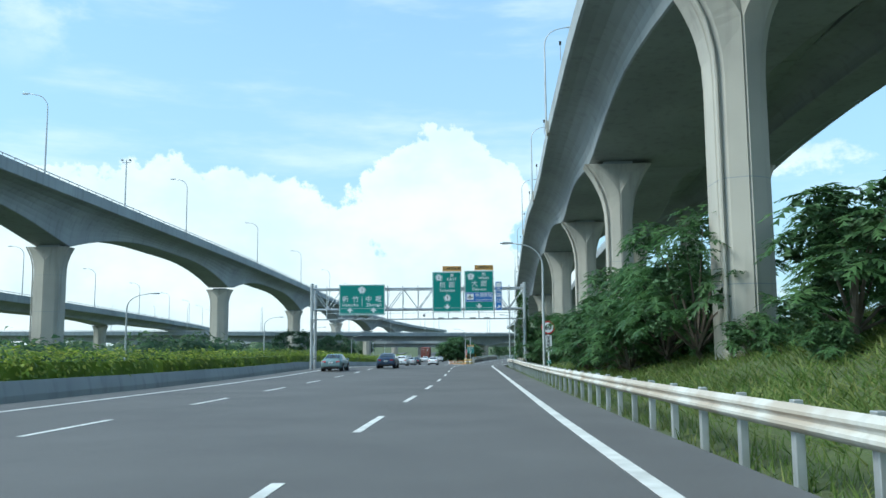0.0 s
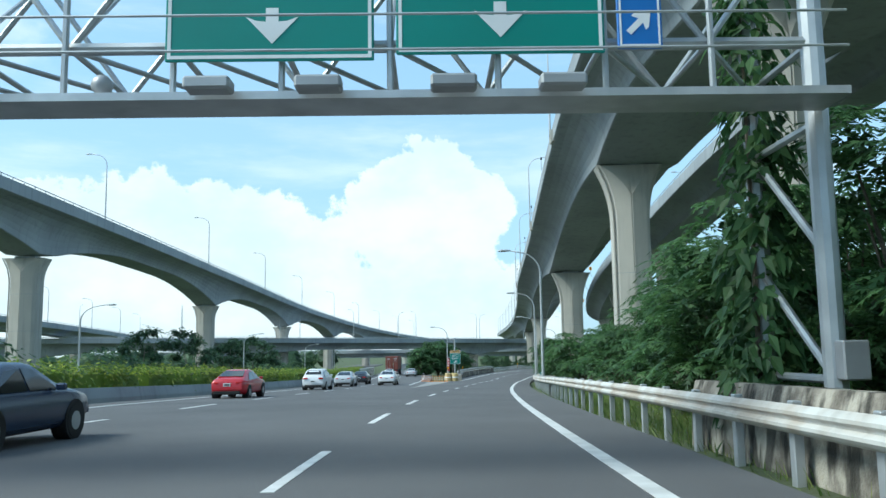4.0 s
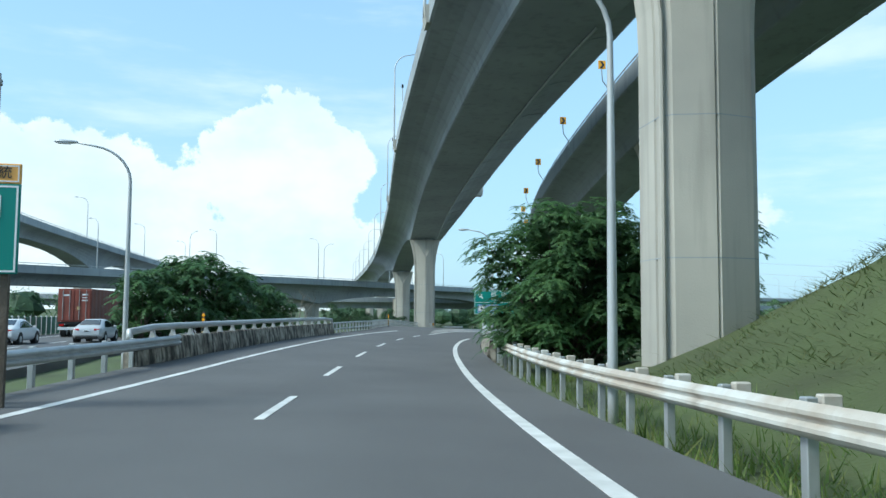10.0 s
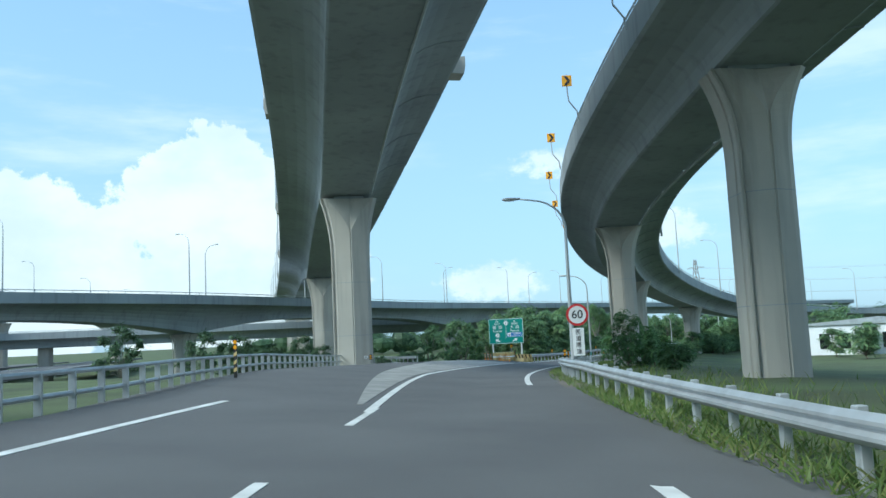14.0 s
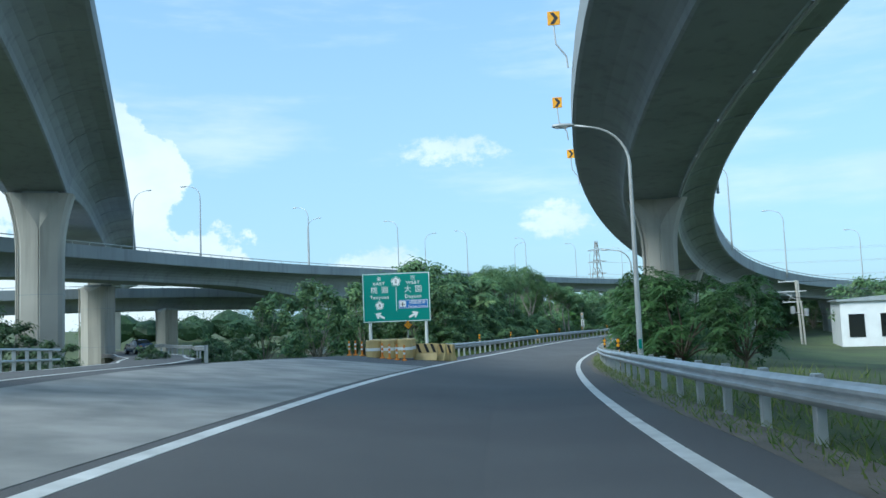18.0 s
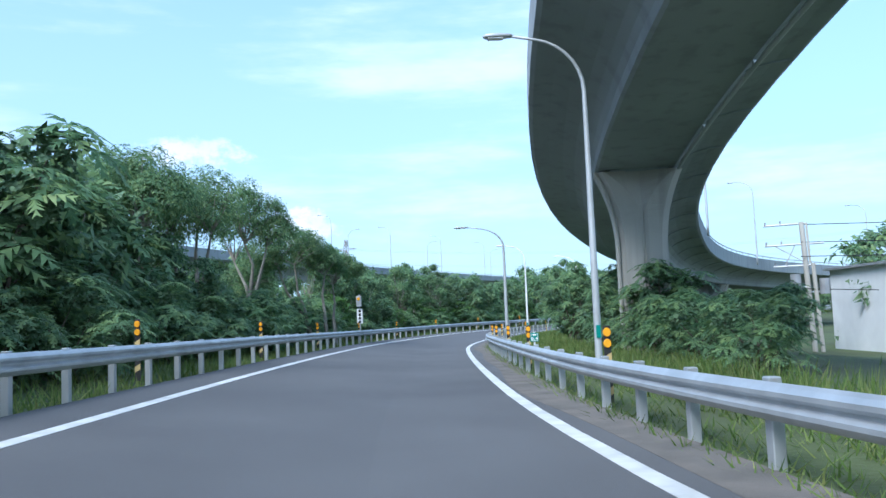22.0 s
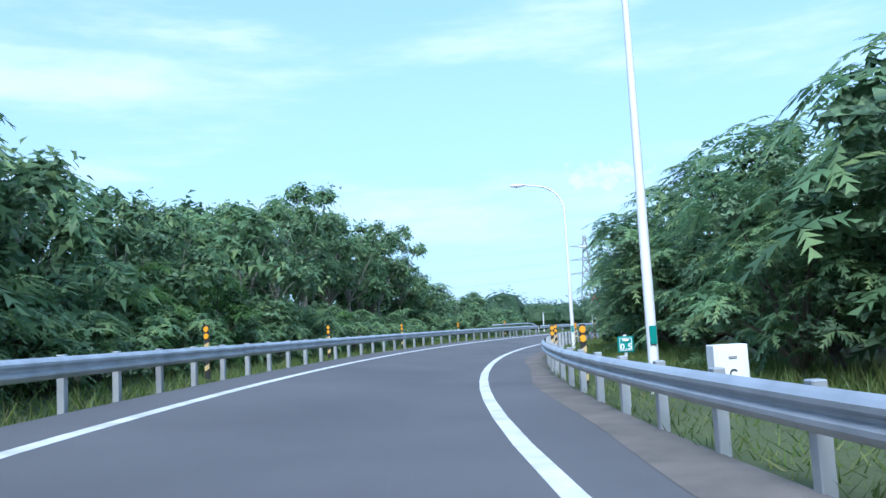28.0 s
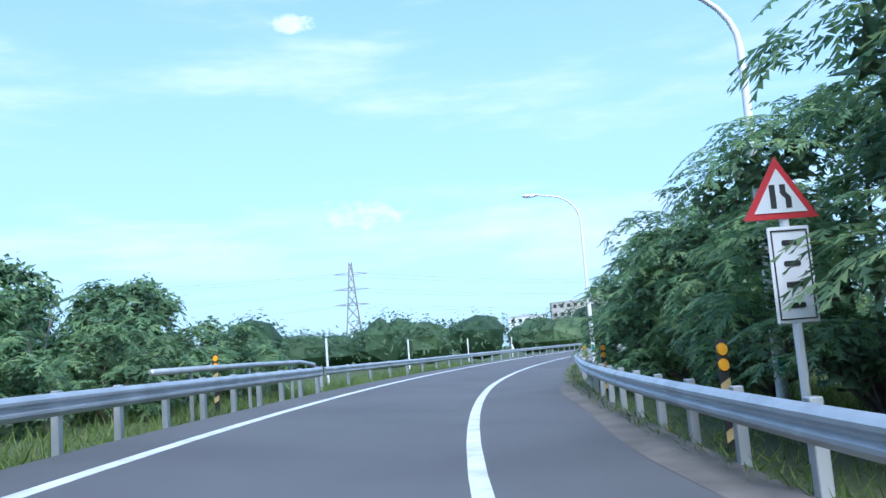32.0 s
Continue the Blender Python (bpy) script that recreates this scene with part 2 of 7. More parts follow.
SIGN_ORANGE = material("sign_orange", (0.82, 0.43, 0.11), (0.74, 0.38, 0.09), 1.0, 0.5, bump=0.02)
SIGN_WHITE = material("sign_white", (0.82, 0.83, 0.83), (0.74, 0.75, 0.75), 1.0, 0.5, bump=0.02)
SIGN_RED = material("sign_red", (0.60, 0.03, 0.04), (0.52, 0.03, 0.03), 1.0, 0.5, bump=0.02)
SIGN_BLACK = material("sign_black", (0.02, 0.02, 0.02), (0.03, 0.03, 0.03), 1.0, 0.5, bump=0.02)
SIGN_BACK = material("sign_aluminium", (0.45, 0.46, 0.47), None, 1.0, 0.5, metal=0.5, bump=0.05)
YELLOW_PLASTIC = material("yellow_plastic", (0.62, 0.47, 0.20), (0.46, 0.34, 0.15), 0.5, 0.5, bump=0.05)
ORANGE_PLASTIC = material("orange_plastic", (0.80, 0.28, 0.03), (0.65, 0.22, 0.03), 0.4, 0.5, bump=0.05)
AMBER = material("amber_reflector", (0.90, 0.42, 0.02), (0.80, 0.34, 0.02), 0.3, 0.25, bump=0.02)
GRASS_SOIL = material("grassy_ground", (0.090, 0.122, 0.042), (0.055, 0.066, 0.028), 5.0, 0.95, bump=0.8, fine=9)
GRASS_BLADE = leaf_material("grass_blades", (0.085, 0.150, 0.035), (0.160, 0.235, 0.060), (0.27, 0.29, 0.10))
GRASS_BANK = leaf_material("bank_grass", (0.065, 0.100, 0.034), (0.115, 0.150, 0.052), (0.20, 0.20, 0.09))
LEAF_A = leaf_material("broad_leaves", (0.046, 0.100, 0.039), (0.078, 0.163, 0.060), (0.125, 0.228, 0.083))
LEAF_B = leaf_material("dark_leaves", (0.056, 0.105, 0.056), (0.098, 0.175, 0.088), (0.16, 0.24, 0.11))
LEAF_C = leaf_material("light_leaves", (0.06, 0.14, 0.03), (0.10, 0.21, 0.05), (0.17, 0.28, 0.08))
# lighter green of the bend, raised further to carry a glare veil in the colour
LEAF_D = leaf_material("haze_lightened_leaves", (0.105, 0.190, 0.095), (0.170, 0.290, 0.135), (0.29, 0.40, 0.16))
# hearts a step darker than their leaves: shade of the crown's depth, painted in
MASS_A = mass_material("depth_shaded_broad_leaves", (0.045, 0.095, 0.038), (0.080, 0.160, 0.060))
MASS_B = mass_material("depth_shaded_dark_leaves", (0.040, 0.075, 0.042), (0.080, 0.140, 0.072))
MASS_D = mass_material("depth_shaded_haze_leaves", (0.095, 0.165, 0.088), (0.155, 0.250, 0.125))
HEDGE_LEAF = leaf_material("hedge_leaves", (0.10, 0.17, 0.025), (0.22, 0.31, 0.045), (0.46, 0.48, 0.10))
BARK = material("bark", (0.16, 0.13, 0.10), (0.09, 0.075, 0.06), 0.3, 0.95, bump=0.8, fine=25)
BARK_PALE = material("pale_bark", (0.34, 0.31, 0.26), (0.20, 0.18, 0.15), 0.4, 0.9, bump=0.6, fine=20)
DIRT = material("gritty_shoulder", (0.19, 0.165, 0.14), (0.11, 0.10, 0.085), 0.8, 0.95, bump=0.6, fine=30)
RUBBER = material("rubber", (0.02, 0.02, 0.02), None, 0.3, 0.8, bump=0.1)
GLASS_DARK = material("tinted_glass", (0.015, 0.018, 0.02), None, 1.0, 0.05, bump=0.0, spec=0.8)
CONTAINER_RED = material("container_paint", (0.30, 0.075, 0.05), (0.22, 0.06, 0.04), 0.7, 0.6, bump=0.08, streak=0.4)


def paint(name, col, rough=0.25):
    return material(name, col, tuple(c * 0.92 for c in col), 2.0, rough, bump=0.0, spec=0.6)


CAR_RED, CAR_BLACK, CAR_WHITE = paint("red_car_paint", (0.45, 0.02, 0.03)), paint("black_car_paint", (0.015, 0.016, 0.02)), paint("white_car_paint", (0.75, 0.76, 0.77))
CAR_TEAL, CAR_SILVER, CAR_NAVY = paint("teal_car_paint", (0.16, 0.24, 0.25)), paint("silver_car_paint", (0.5, 0.52, 0.54)), paint("navy_car_paint", (0.03, 0.05, 0.10))
TAIL_RED = paint("tail_lamp", (0.5, 0.01, 0.01), 0.2)


# ---- mesh helpers ----
def mesh_of(bm, name, mat, smooth=False):
    me = bpy.data.meshes.new(name)
    bm.to_mesh(me)
    bm.free()
    for m_ in (mat if isinstance(mat, (list, tuple)) else [mat]):
        me.materials.append(m_)
    if smooth:
        me.polygons.foreach_set("use_smooth", [True] * len(me.polygons))
    return me


def part(name, bm, mat, parent=None, label="", smooth=False):
    me = bm if isinstance(bm, bpy.types.Mesh) else mesh_of(bm, name, mat, smooth)
    ob = new(name, me)
    if parent is not None:
        ob.parent = parent
    if label:
        tagged(ob, label)
    return ob


def empty(name, m=None):
    ob = new(name)
    ob.empty_display_size = 0.3
    if m is not None:
        ob.matrix_basis = m
    return ob


def box(bm, size, at=(0, 0, 0), rot=None, bevel=0.0):
    r = bmesh.ops.create_cube(bm, size=1.0)
    bmesh.ops.scale(bm, vec=size, verts=r["verts"])
    if bevel:
        edges = list({e for v in r["verts"] for e in v.link_edges})
        o = bmesh.ops.bevel(bm, geom=edges, offset=bevel, segments=1, affect="EDGES")
        vs = list({v for f in o["faces"] for v in f.verts} | {v for v in r["verts"] if v.is_valid})
    else:
        vs = r["verts"]
    if rot is not None:
        bmesh.ops.rotate(bm, cent=(0, 0, 0), matrix=rot, verts=vs)
    bmesh.ops.translate(bm, vec=at, verts=vs)
    return vs


def tube(bm, pts, radii, sides=8):
    """A round bar through points."""
    pts = [Vector(p) for p in pts]
    if isinstance(radii, (int, float)):
        radii = [radii] * len(pts)
    rings = []
    up = None
    for i, p in enumerate(pts):
        d = (pts[min(i + 1, len(pts) - 1)] - pts[max(i - 1, 0)]).normalized()
        if up is None:
            up = Vector((0, 0, 1)) if abs(d.z) < 0.9 else Vector((1, 0, 0))
        a = d.cross(up).normalized()
        up = a.cross(d).normalized()
        rings.append([bm.verts.new(p + (a * math.cos(k * 2 * math.pi / sides) + up * math.sin(k * 2 * math.pi / sides)) * radii[i]) for k in range(sides)])
    for r0, r1 in zip(rings, rings[1:]):
        for k in range(sides):
            bm.faces.new((r0[k], r0[(k + 1) % sides], r1[(k + 1) % sides], r1[k]))
    bm.faces.new(rings[0][::-1])
    bm.faces.new(rings[-1])


def sweep(bm, stations, closed=True, caps=True):
    """Skin a row of equal cross-sections (each a list of points)."""
    rows = [[bm.verts.new(p) for p in st] for st in stations]
    n = len(rows[0])
    for a, b in zip(rows, rows[1:]):
        for k in range(n if closed else n - 1):
            bm.faces.new((a[k], a[(k + 1) % n], b[(k + 1) % n], b[k]))
    if caps and closed:
        bm.faces.new(rows[0][::-1])
        bm.faces.new(rows[-1])


def extrude_outline(bm, pts, depth, y0=0.0):
    """A plate in the xz plane with an outline, thick along y."""
    a = [bm.verts.new((x, y0, z)) for x, z in pts]
    b = [bm.verts.new((x, y0 + depth, z)) for x, z in pts]
    n = len(pts)
    bm.faces.new(a)
    bm.faces.new(b[::-1])
    for k in range(n):
        bm.faces.new((a[k], b[k], b[(k + 1) % n], a[(k + 1) % n]))


# ---- the line of the ramp ----
HEADINGS = [-1.3, -1.3, -1.3, -1.3, -1.3, -2.4, -2.0, -1.4, -4.1, -5.8, -7.1, -7.9, -10.9, -16.3, -18.6, -24.7, -30.1, -33.3, -40.1, -42.3, -51.2,
            -65.0, -74.6, -84.0, -91.0, -96.0, -100.0, -102.0, -103.0, -103.0, -103.0, -103.0, -103.0]   # every 25 m from -100
LEVELS = [0.14, -0.23, -0.61, -0.88, -1.03, -1.44, -2.0, -2.54, -2.95, -3.5, -3.6, -3.68, -4.03, -4.48, -5.1, -5.69, -6.45, -6.97, -7.16, -7.42, -7.62, -7.63, -7.69]  # every 20 m
_g = np.arange(-100, 700.1, 0.5)
_h = np.radians(np.interp(_g, np.arange(-100, 701, 25.0), HEADINGS))
_x = np.r_[0, np.cumsum(-np.sin((_h[1:] + _h[:-1]) / 2) * 0.5)]
_y = np.r_[0, np.cumsum(np.cos((_h[1:] + _h[:-1]) / 2) * 0.5)]
_x, _y = _x - _x[200], _y - _y[200]
_kern = np.ones(41) / 41
_z = np.interp(_g, np.arange(0, 441, 20.0), LEVELS)
_z = np.convolve(np.r_[np.full(20, _z[0]), _z, np.full(20, _z[-1])], _kern, "valid")
_bank = np.interp(_g, [160, 190, 220, 260, 480, 520], [0, 0.03, 0.04, 0.10, 0.085, 0.06])


def spot(s, lat=0.0, up=0.0):
    """A point of the ramp: metres along, metres to the right, metres over the carriageway."""
    x, y, z, h, b = (float(np.interp(s, _g, q)) for q in (_x, _y, _z, _h, _bank))
    return Vector((x + lat * math.cos(h), y + lat * math.sin(h), z - b * max(-9.0, min(float(np.interp(s, [222, 250], [5.0, 0.0])), lat)) + up))


def heading(s):
    return float(np.degrees(np.interp(s, _g, _h)))


def on_road(s, lat=0.0, up=0.0, turn=0.0):
    p = spot(s, lat, up)
    return pose(p.x, p.y, p.z, 0, 0, heading(s) + turn)


def main_x(y):
    """Centre of the through lanes."""
    return float(np.interp(y, [-100, 40, 80, 120, 160, 200, 240, 500], [-7.6, -7.2, -6.6, -5.2, -3.6, -3.0, -3.4, -8.0]))


def main_z(y):
    return float(np.interp(y, [-100, 0, 20, 40, 60, 80, 100, 120, 140, 160, 180, 240, 300, 500], [0.3, 0.14, -0.23, -0.61, -0.88, -1.03, -1.44, -2.0, -2.54, -2.95, -3.45, -4.0, -4.4, -5.0]))


# ---- ground ----
_cs = np.arange(-100, 640, 4.0)
_cp = np.array([[np.interp(s, _g, _x), np.interp(s, _g, _y), np.interp(s, _g, _z), np.interp(s, _g, _h), np.interp(s, _g, _bank)] for s in _cs])


def smooth(v, a, b):
    t = np.clip((v - a) / (b - a), 0, 1)
    return t * t * (3 - 2 * t)


def along(X, Y):
    """Station and offset of plan points against the ramp."""
    d = (X[..., None] - _cp[:, 0]) ** 2 + (Y[..., None] - _cp[:, 1]) ** 2
    i = d.argmin(-1)
    h = _cp[i, 3]
    dx, dy = X - _cp[i, 0], Y - _cp[i, 1]
    return _cs[i] - dx * np.sin(h) + dy * np.cos(h), dx * np.cos(h) + dy * np.sin(h)


def ground_z(X, Y):
    X, Y = np.asarray(X, float), np.asarray(Y, float)
    s, lat = along(X, Y)
    s = np.clip(s, -100, 640)
    zr = np.interp(s, _g, _z) - np.interp(s, _g, _bank) * np.clip(lat, -9, np.interp(s, [222, 250], [5.0, 0.0]))
    z = zr - 0.30
    z = z + 0.22 * smooth(lat, 4.5, 8.0) * smooth(s, 225, 245)
    # bank of earth beside the first stretch, under the viaducts
    ridge = smooth(lat, 5.0, 17.0) * (1 - smooth(lat, 34, 80)) * (smooth(s, -60, -20) * (1 - smooth(s, 176, 204)))
    hill = np.interp(s, [120, 140, 150, 165, 178], [3.0, 3.7, 4.2, 5.2, 6.4])
    z = z + ridge * hill
    z = z + 0.35 * smooth(lat, 4.0, 6.5) * (1 - smooth(s, 176, 200))
    zm = np.interp(Y, [-100, 0, 20, 40, 60, 80, 100, 120, 140, 160, 180, 240, 300, 500], [0.3, 0.14, -0.23, -0.61, -0.88, -1.03, -1.44, -2.0, -2.54, -2.95, -3.45, -4.0, -4.4, -5.0]) - 0.30
    w = smooth(-lat, 6.5, 10.0) * (1 - smooth(s, 250, 330))
    z = z * (1 - w) + np.minimum(zm, z) * w
    z = z - 1.6 * smooth(-lat, 9, 26) * smooth(s, 280, 330) - 1.0 * smooth(lat, 9, 26) * smooth(s, 205, 240)
    far = smooth(np.hypot(X - 60, Y - 220), 260, 700)
    return z * (1 - far) + (-6.5) * far


def build_ground():
    core = lambda a, b: np.arange(a, b + 0.1, 4.0)
    xs = np.r_[[-2600, -1500, -900, -550, -350, -240, -180], core(-140, 300), [340, 420, 560, 900, 1500, 2600]]
    ys = np.r_[[-2000, -1000, -500, -280, -180, -140], core(-112, 480), [520, 600, 760, 1100, 1800, 3000]]
    X, Y = np.meshgrid(xs, ys)
    Z = ground_z(X.ravel(), Y.ravel()).reshape(X.shape)
    rng = np.random.RandomState(3)
    Z = Z + rng.uniform(-0.05, 0.03, Z.shape)
    n = len(xs)
    verts = np.c_[X.ravel(), Y.ravel(), Z.ravel()]
    i = np.arange(len(ys) - 1)[:, None] * n + np.arange(n - 1)[None]
    faces = np.stack([i, i + 1, i + n + 1, i + n], -1).reshape(-1, 4)
    me = bpy.data.meshes.new("ground")
    me.from_pydata(verts.tolist(), [], faces.tolist())
    me.materials.append(GRASS_SOIL)
    me.polygons.foreach_set("use_smooth", [True] * len(me.polygons))
    tagged(new("ground", me), "rough grassy ground sloping beside the motorway ramp", "ground", kind="structure")


build_ground()


# ---- carriageways ----
def strip(name, stations, mat, thick=0.35):
    """A slab from rows of (left point, right point)."""
    bm = bmesh.new()
    st = []
    for row in stations:
        st.append([Vector(p) for p in row] + [Vector(p) - Vector((0, 0, thick)) for p in reversed(row)])
    sweep(bm, st)
    return part(name, bm, mat)


def rail_lat(s):
    """Offset of the outer guard rail beyond the bridge."""
    return float(np.interp(s, [230, 300, 355, 430, 470, 500], [3.8, 3.7, 3.35, 3.05, 3.2, 3.7]))


def ramp_left(s):
    return float(np.interp(s, [-100, 150, 165, 182, 236, 262, 314, 322, 640], [-5.9, -5.9, -6.4, -7.6, -7.8, -11.0, -11.5, -4.9, -4.9]))


_st = list(np.arange(-100, 640, 4.0))
tagged(strip("road", [[spot(s, l) for l in (ramp_left(s), max(ramp_left(s) * 0.98, -8.9), -4.4, 0, rail_lat(s) if s > 226 else 3.35)] for s in _st], ASPHALT), "grey worn asphalt exit ramp curving to the right", "road", kind="structure")
tagged(strip("road", [[(main_x(y) - 6.6, y, main_z(y) - 0.03), (main_x(y) + 5.2, y, main_z(y) - 0.03)] for y in np.arange(-100, 500, 6.0)], ASPHALT),
       "grey asphalt through lanes of the motorway", "road", kind="structure")
tagged(strip("road", [[(main_x(y) - 28, y, main_z(y) - 0.03), (main_x(y) - 15, y, main_z(y) - 0.03)] for y in np.arange(-100, 500, 12.0)], ASPHALT),
       "grey asphalt oncoming carriageway behind the hedge", "road", kind="structure")


tagged(strip("verge", [[spot(s, rail_lat(s) + 0.02, -0.03), spot(s, rail_lat(s) + 0.6, 0.0), spot(s, 6.0, 0.02), spot(s, 8.5, -0.2)] for s in np.arange(230, 600, 4.0)], GRASS_SOIL, 0.5), "grassy verge behind the outer guard rail", "verge", kind="structure")


bm = bmesh.new()
sweep(bm, [[spot(s, rail_lat(s) - 0.62 - 0.2 * math.sin(s * 0.31) * math.sin(s * 0.13), 0.004), spot(s, rail_lat(s) + 0.1, 0.012), spot(s, rail_lat(s) + 0.1, -0.05), spot(s, rail_lat(s) - 0.55, -0.05)] for s in np.arange(230, 600, 1.5)])
tagged(part("shoulder", bm, DIRT), "gritty brown dirt along the foot of the guard rail", "shoulder", kind="structure")


tagged(strip("gore", [[(main_x(y) + 5.1, y, main_z(y) - 0.025), (spot(y, ramp_left(y)).x + 0.1, y, spot(y, ramp_left(y)).z - 0.012)] for y in np.arange(118, 173, 3.0) if main_x(y) + 5.1 < spot(y, ramp_left(y)).x]
             , GORE_PAINT, 0.3), "worn pale painted nose between the motorway and the exit", "gore", kind="structure")


# left branch beyond the split
def branch(k, lat):
    """k in metres from the split; the branch bends away to the left."""
    c = [(262, -8.0), (285, -10.6), (305, -15.5), (322, -23.0), (337, -33.0), (350, -46.0), (362, -62.0)]
    ss = np.interp(k, np.linspace(0, 120, 7), [q[0] for q in c])
    ll = np.interp(k, np.linspace(0, 120, 7), [q[1] for q in c])
    p, q = spot(ss, ll), spot(np.interp(k + 2, np.linspace(0, 120, 7), [q[0] for q in c]), np.interp(k + 2, np.linspace(0, 120, 7), [q[1] for q in c]))
    d = Vector((q.x - p.x, q.y - p.y, 0)).normalized()
    return Vector((p.x + d.y * lat, p.y - d.x * lat, spot(ss, ll + lat).z - 0.02))


tagged(strip("road", [[branch(k, -2.6), branch(k, 2.6)] for k in np.arange(0, 118, 4.0)], ASPHALT), "asphalt branch ramp bending away to the left", "road", kind="structure")


def line(name, pts_of, s0, s1, width, step=3.0, parent=None):
    bm = bmesh.new()
    st = []
    ss = np.linspace(s0, s1, max(2, int((s1 - s0) / step) + 1))
    for s in ss:
        a, b = pts_of(s, -width / 2), pts_of(s, width / 2)
        up = Vector((0, 0, 0.006))
        st.append([a + up, b + up, b - Vector((0, 0, 0.01)), a - Vector((0, 0, 0.01))])
    sweep(bm, st)
    return part(name, bm, PAINT_WHITE, parent)


markings = tagged(empty("road_markings"), "white painted lane lines on the asphalt", "road marking", kind="structure")
line("edge_line", lambda s, o: spot(s, float(np.interp(s, [250, 280, 335, 375, 422, 447, 475, 500], [1.95, 2.2, 2.5, 2.2, 1.5, 1.2, 0.7, 0.4])) + o), -100, 640, 0.22, parent=markings)
line("edge_line", lambda s, o: spot(s, -5.75 + o), 172, 240, 0.2, parent=markings)
line("edge_line", lambda s, o: spot(s, float(np.interp(s, [238, 262, 320, 345], [-2.1, -3.0, -3.9, -3.8])) + o), 238, 640, 0.2, parent=markings)
line("edge_line", lambda k, o: branch(k, 2.2 + o), 0, 110, 0.2, parent=markings)
line("edge_line", lambda k, o: branch(k, -2.2 + o), 0, 110, 0.2, parent=markings)
line("edge_line", lambda y, o: Vector((main_x(y) - 4.6 + o, y, main_z(y) - 0.03)), -100, 480, 0.2, 6, parent=markings)
line("edge_line", lambda y, o: Vector((main_x(y) + 3.9 + o, y, main_z(y) - 0.03)), 150, 480, 0.2, 6, parent=markings)
for s in np.arange(-95, 236, 10.0):
    line("lane_dash", lambda q, o: spot(q, -2.05 + o), s, s + 4.0, 0.15, 2, parent=markings)
for y in np.arange(-95, 400, 10.0):
    line("lane_dash", lambda q, o: Vector((main_x(q) - 0.4 + o, q, main_z(q) - 0.03)), y, y + 4.0, 0.15, 4, parent=markings)
# worn pale gore, its hatching, at the split
bm = bmesh.new()
for s in np.arange(240, 311, 3.0):
    a_, b_ = float(np.interp(s, [238, 262, 285, 305, 312], [-2.4, -5.2, -7.8, -10.5, -10.8])), float(np.interp(s, [238, 262, 320], [-2.3, -3.2, -4.0]))
    l_ = [a_, max(a_ * 0.98, -8.9), a_ * 0.55 + b_ * 0.45, b_ - 0.12]
    rows_ = [] if s == 240 else rows_
    rows_.append([spot(s, q, 0.009) for q in l_] + [spot(s, q, -0.02) for q in reversed(l_)])
sweep(bm, rows_)
part("gore", bm, GORE_PAINT, markings)


# ---- guard rails ----
def w_beam(pts, up):
    """Cross-sections of a corrugated beam along points given with their right-hand normal."""
    prof = [(0.0, 0.0), (0.04, 0.03), (0.075, 0.07), (0.075, 0.11), (0.015, 0.15), (0.015, 0.18), (0.075, 0.22), (0.075, 0.26), (0.04, 0.30), (0.0, 0.33)]
    back = [(o - 0.008, z) for o, z in reversed(prof)][::-1]
    return [[p + n * o + Vector((0, 0, up + z)) for o, z in prof + back] for p, n in pts]


_post_bm = bmesh.new()
box(_post_bm, (0.12, 0.14, 1.15), (0, 0, -0.12), bevel=0.01)
POST_MESH = mesh_of(_post_bm, "post", STEEL)
_blk = bmesh.new()
box(_blk, (0.20, 0.15, 0.22), (0, 0, 0.0), bevel=0.015)
BLOCK_MESH = mesh_of(_blk, "block", STEEL_RUST)


def guard_rail(label, at, s0, s1, side, mat=STEEL, step=2.0, blocks=False):
    """at(s) gives the point at carriageway level; side +1: traffic is to the left of the rail."""
    rail = tagged(empty("guard_rail"), label, "guard rail", kind="structure")
    pts = []
    for s in np.arange(s0, s1 + 0.1, 2.0):
        a, b = at(s - 0.5), at(s + 0.5)
        d = Vector((b.x - a.x, b.y - a.y, 0)).normalized()
        pts.append((at(s), Vector((-d.y, d.x, 0)) * side))
    for k in range(0, len(pts) - 1, 2):
        seg = pts[k:k + 3]
        if len(seg) < 2:
            continue
        bm = bmesh.new()
        sweep(bm, w_beam([(p + n * (0.002 * ((k // 2) % 2)), n) for p, n in seg], 0.46))
        part("beam", bm, mat, rail)
    for k, (p, n) in enumerate(pts):
        if (k * 2.0) % step:
            continue
        q = p - n * 0.14
        ob = part("post", POST_MESH, None, rail)
        ob.matrix_basis = Matrix.Translation((q.x, q.y, q.z + 0.36)) @ Matrix.Rotation(math.atan2(n.y, n.x), 4, "Z")
        if blocks:
            ob = part("block", BLOCK_MESH, None, rail)
            q = p - n * 0.34
            ob.matrix_basis = Matrix.Translation((q.x, q.y, q.z + 0.73)) @ Matrix.Rotation(math.atan2(n.y, n.x), 4, "Z")
    return rail


guard_rail("weathered corrugated steel guard rail with rust streaks", lambda s: spot(s, 3.75), -40, 110, 1, STEEL_RUST)
guard_rail("rust-stained corrugated guard rail with square post blocks", lambda s: spot(s, 3.75), 110, 200, 1, STEEL_RUST, blocks=True)
guard_rail("galvanised corrugated guard rail along the outer verge", lambda s: spot(s, rail_lat(s)), 223, 590, 1, STEEL)
guard_rail("galvanised corrugated guard rail at the exit nose", lambda s: spot(s, -7.5), 176, 190, -1, STEEL)
guard_rail("galvanised corrugated guard rail on the left verge", lambda s: spot(s, -5.2), 322, 496, -1, STEEL)
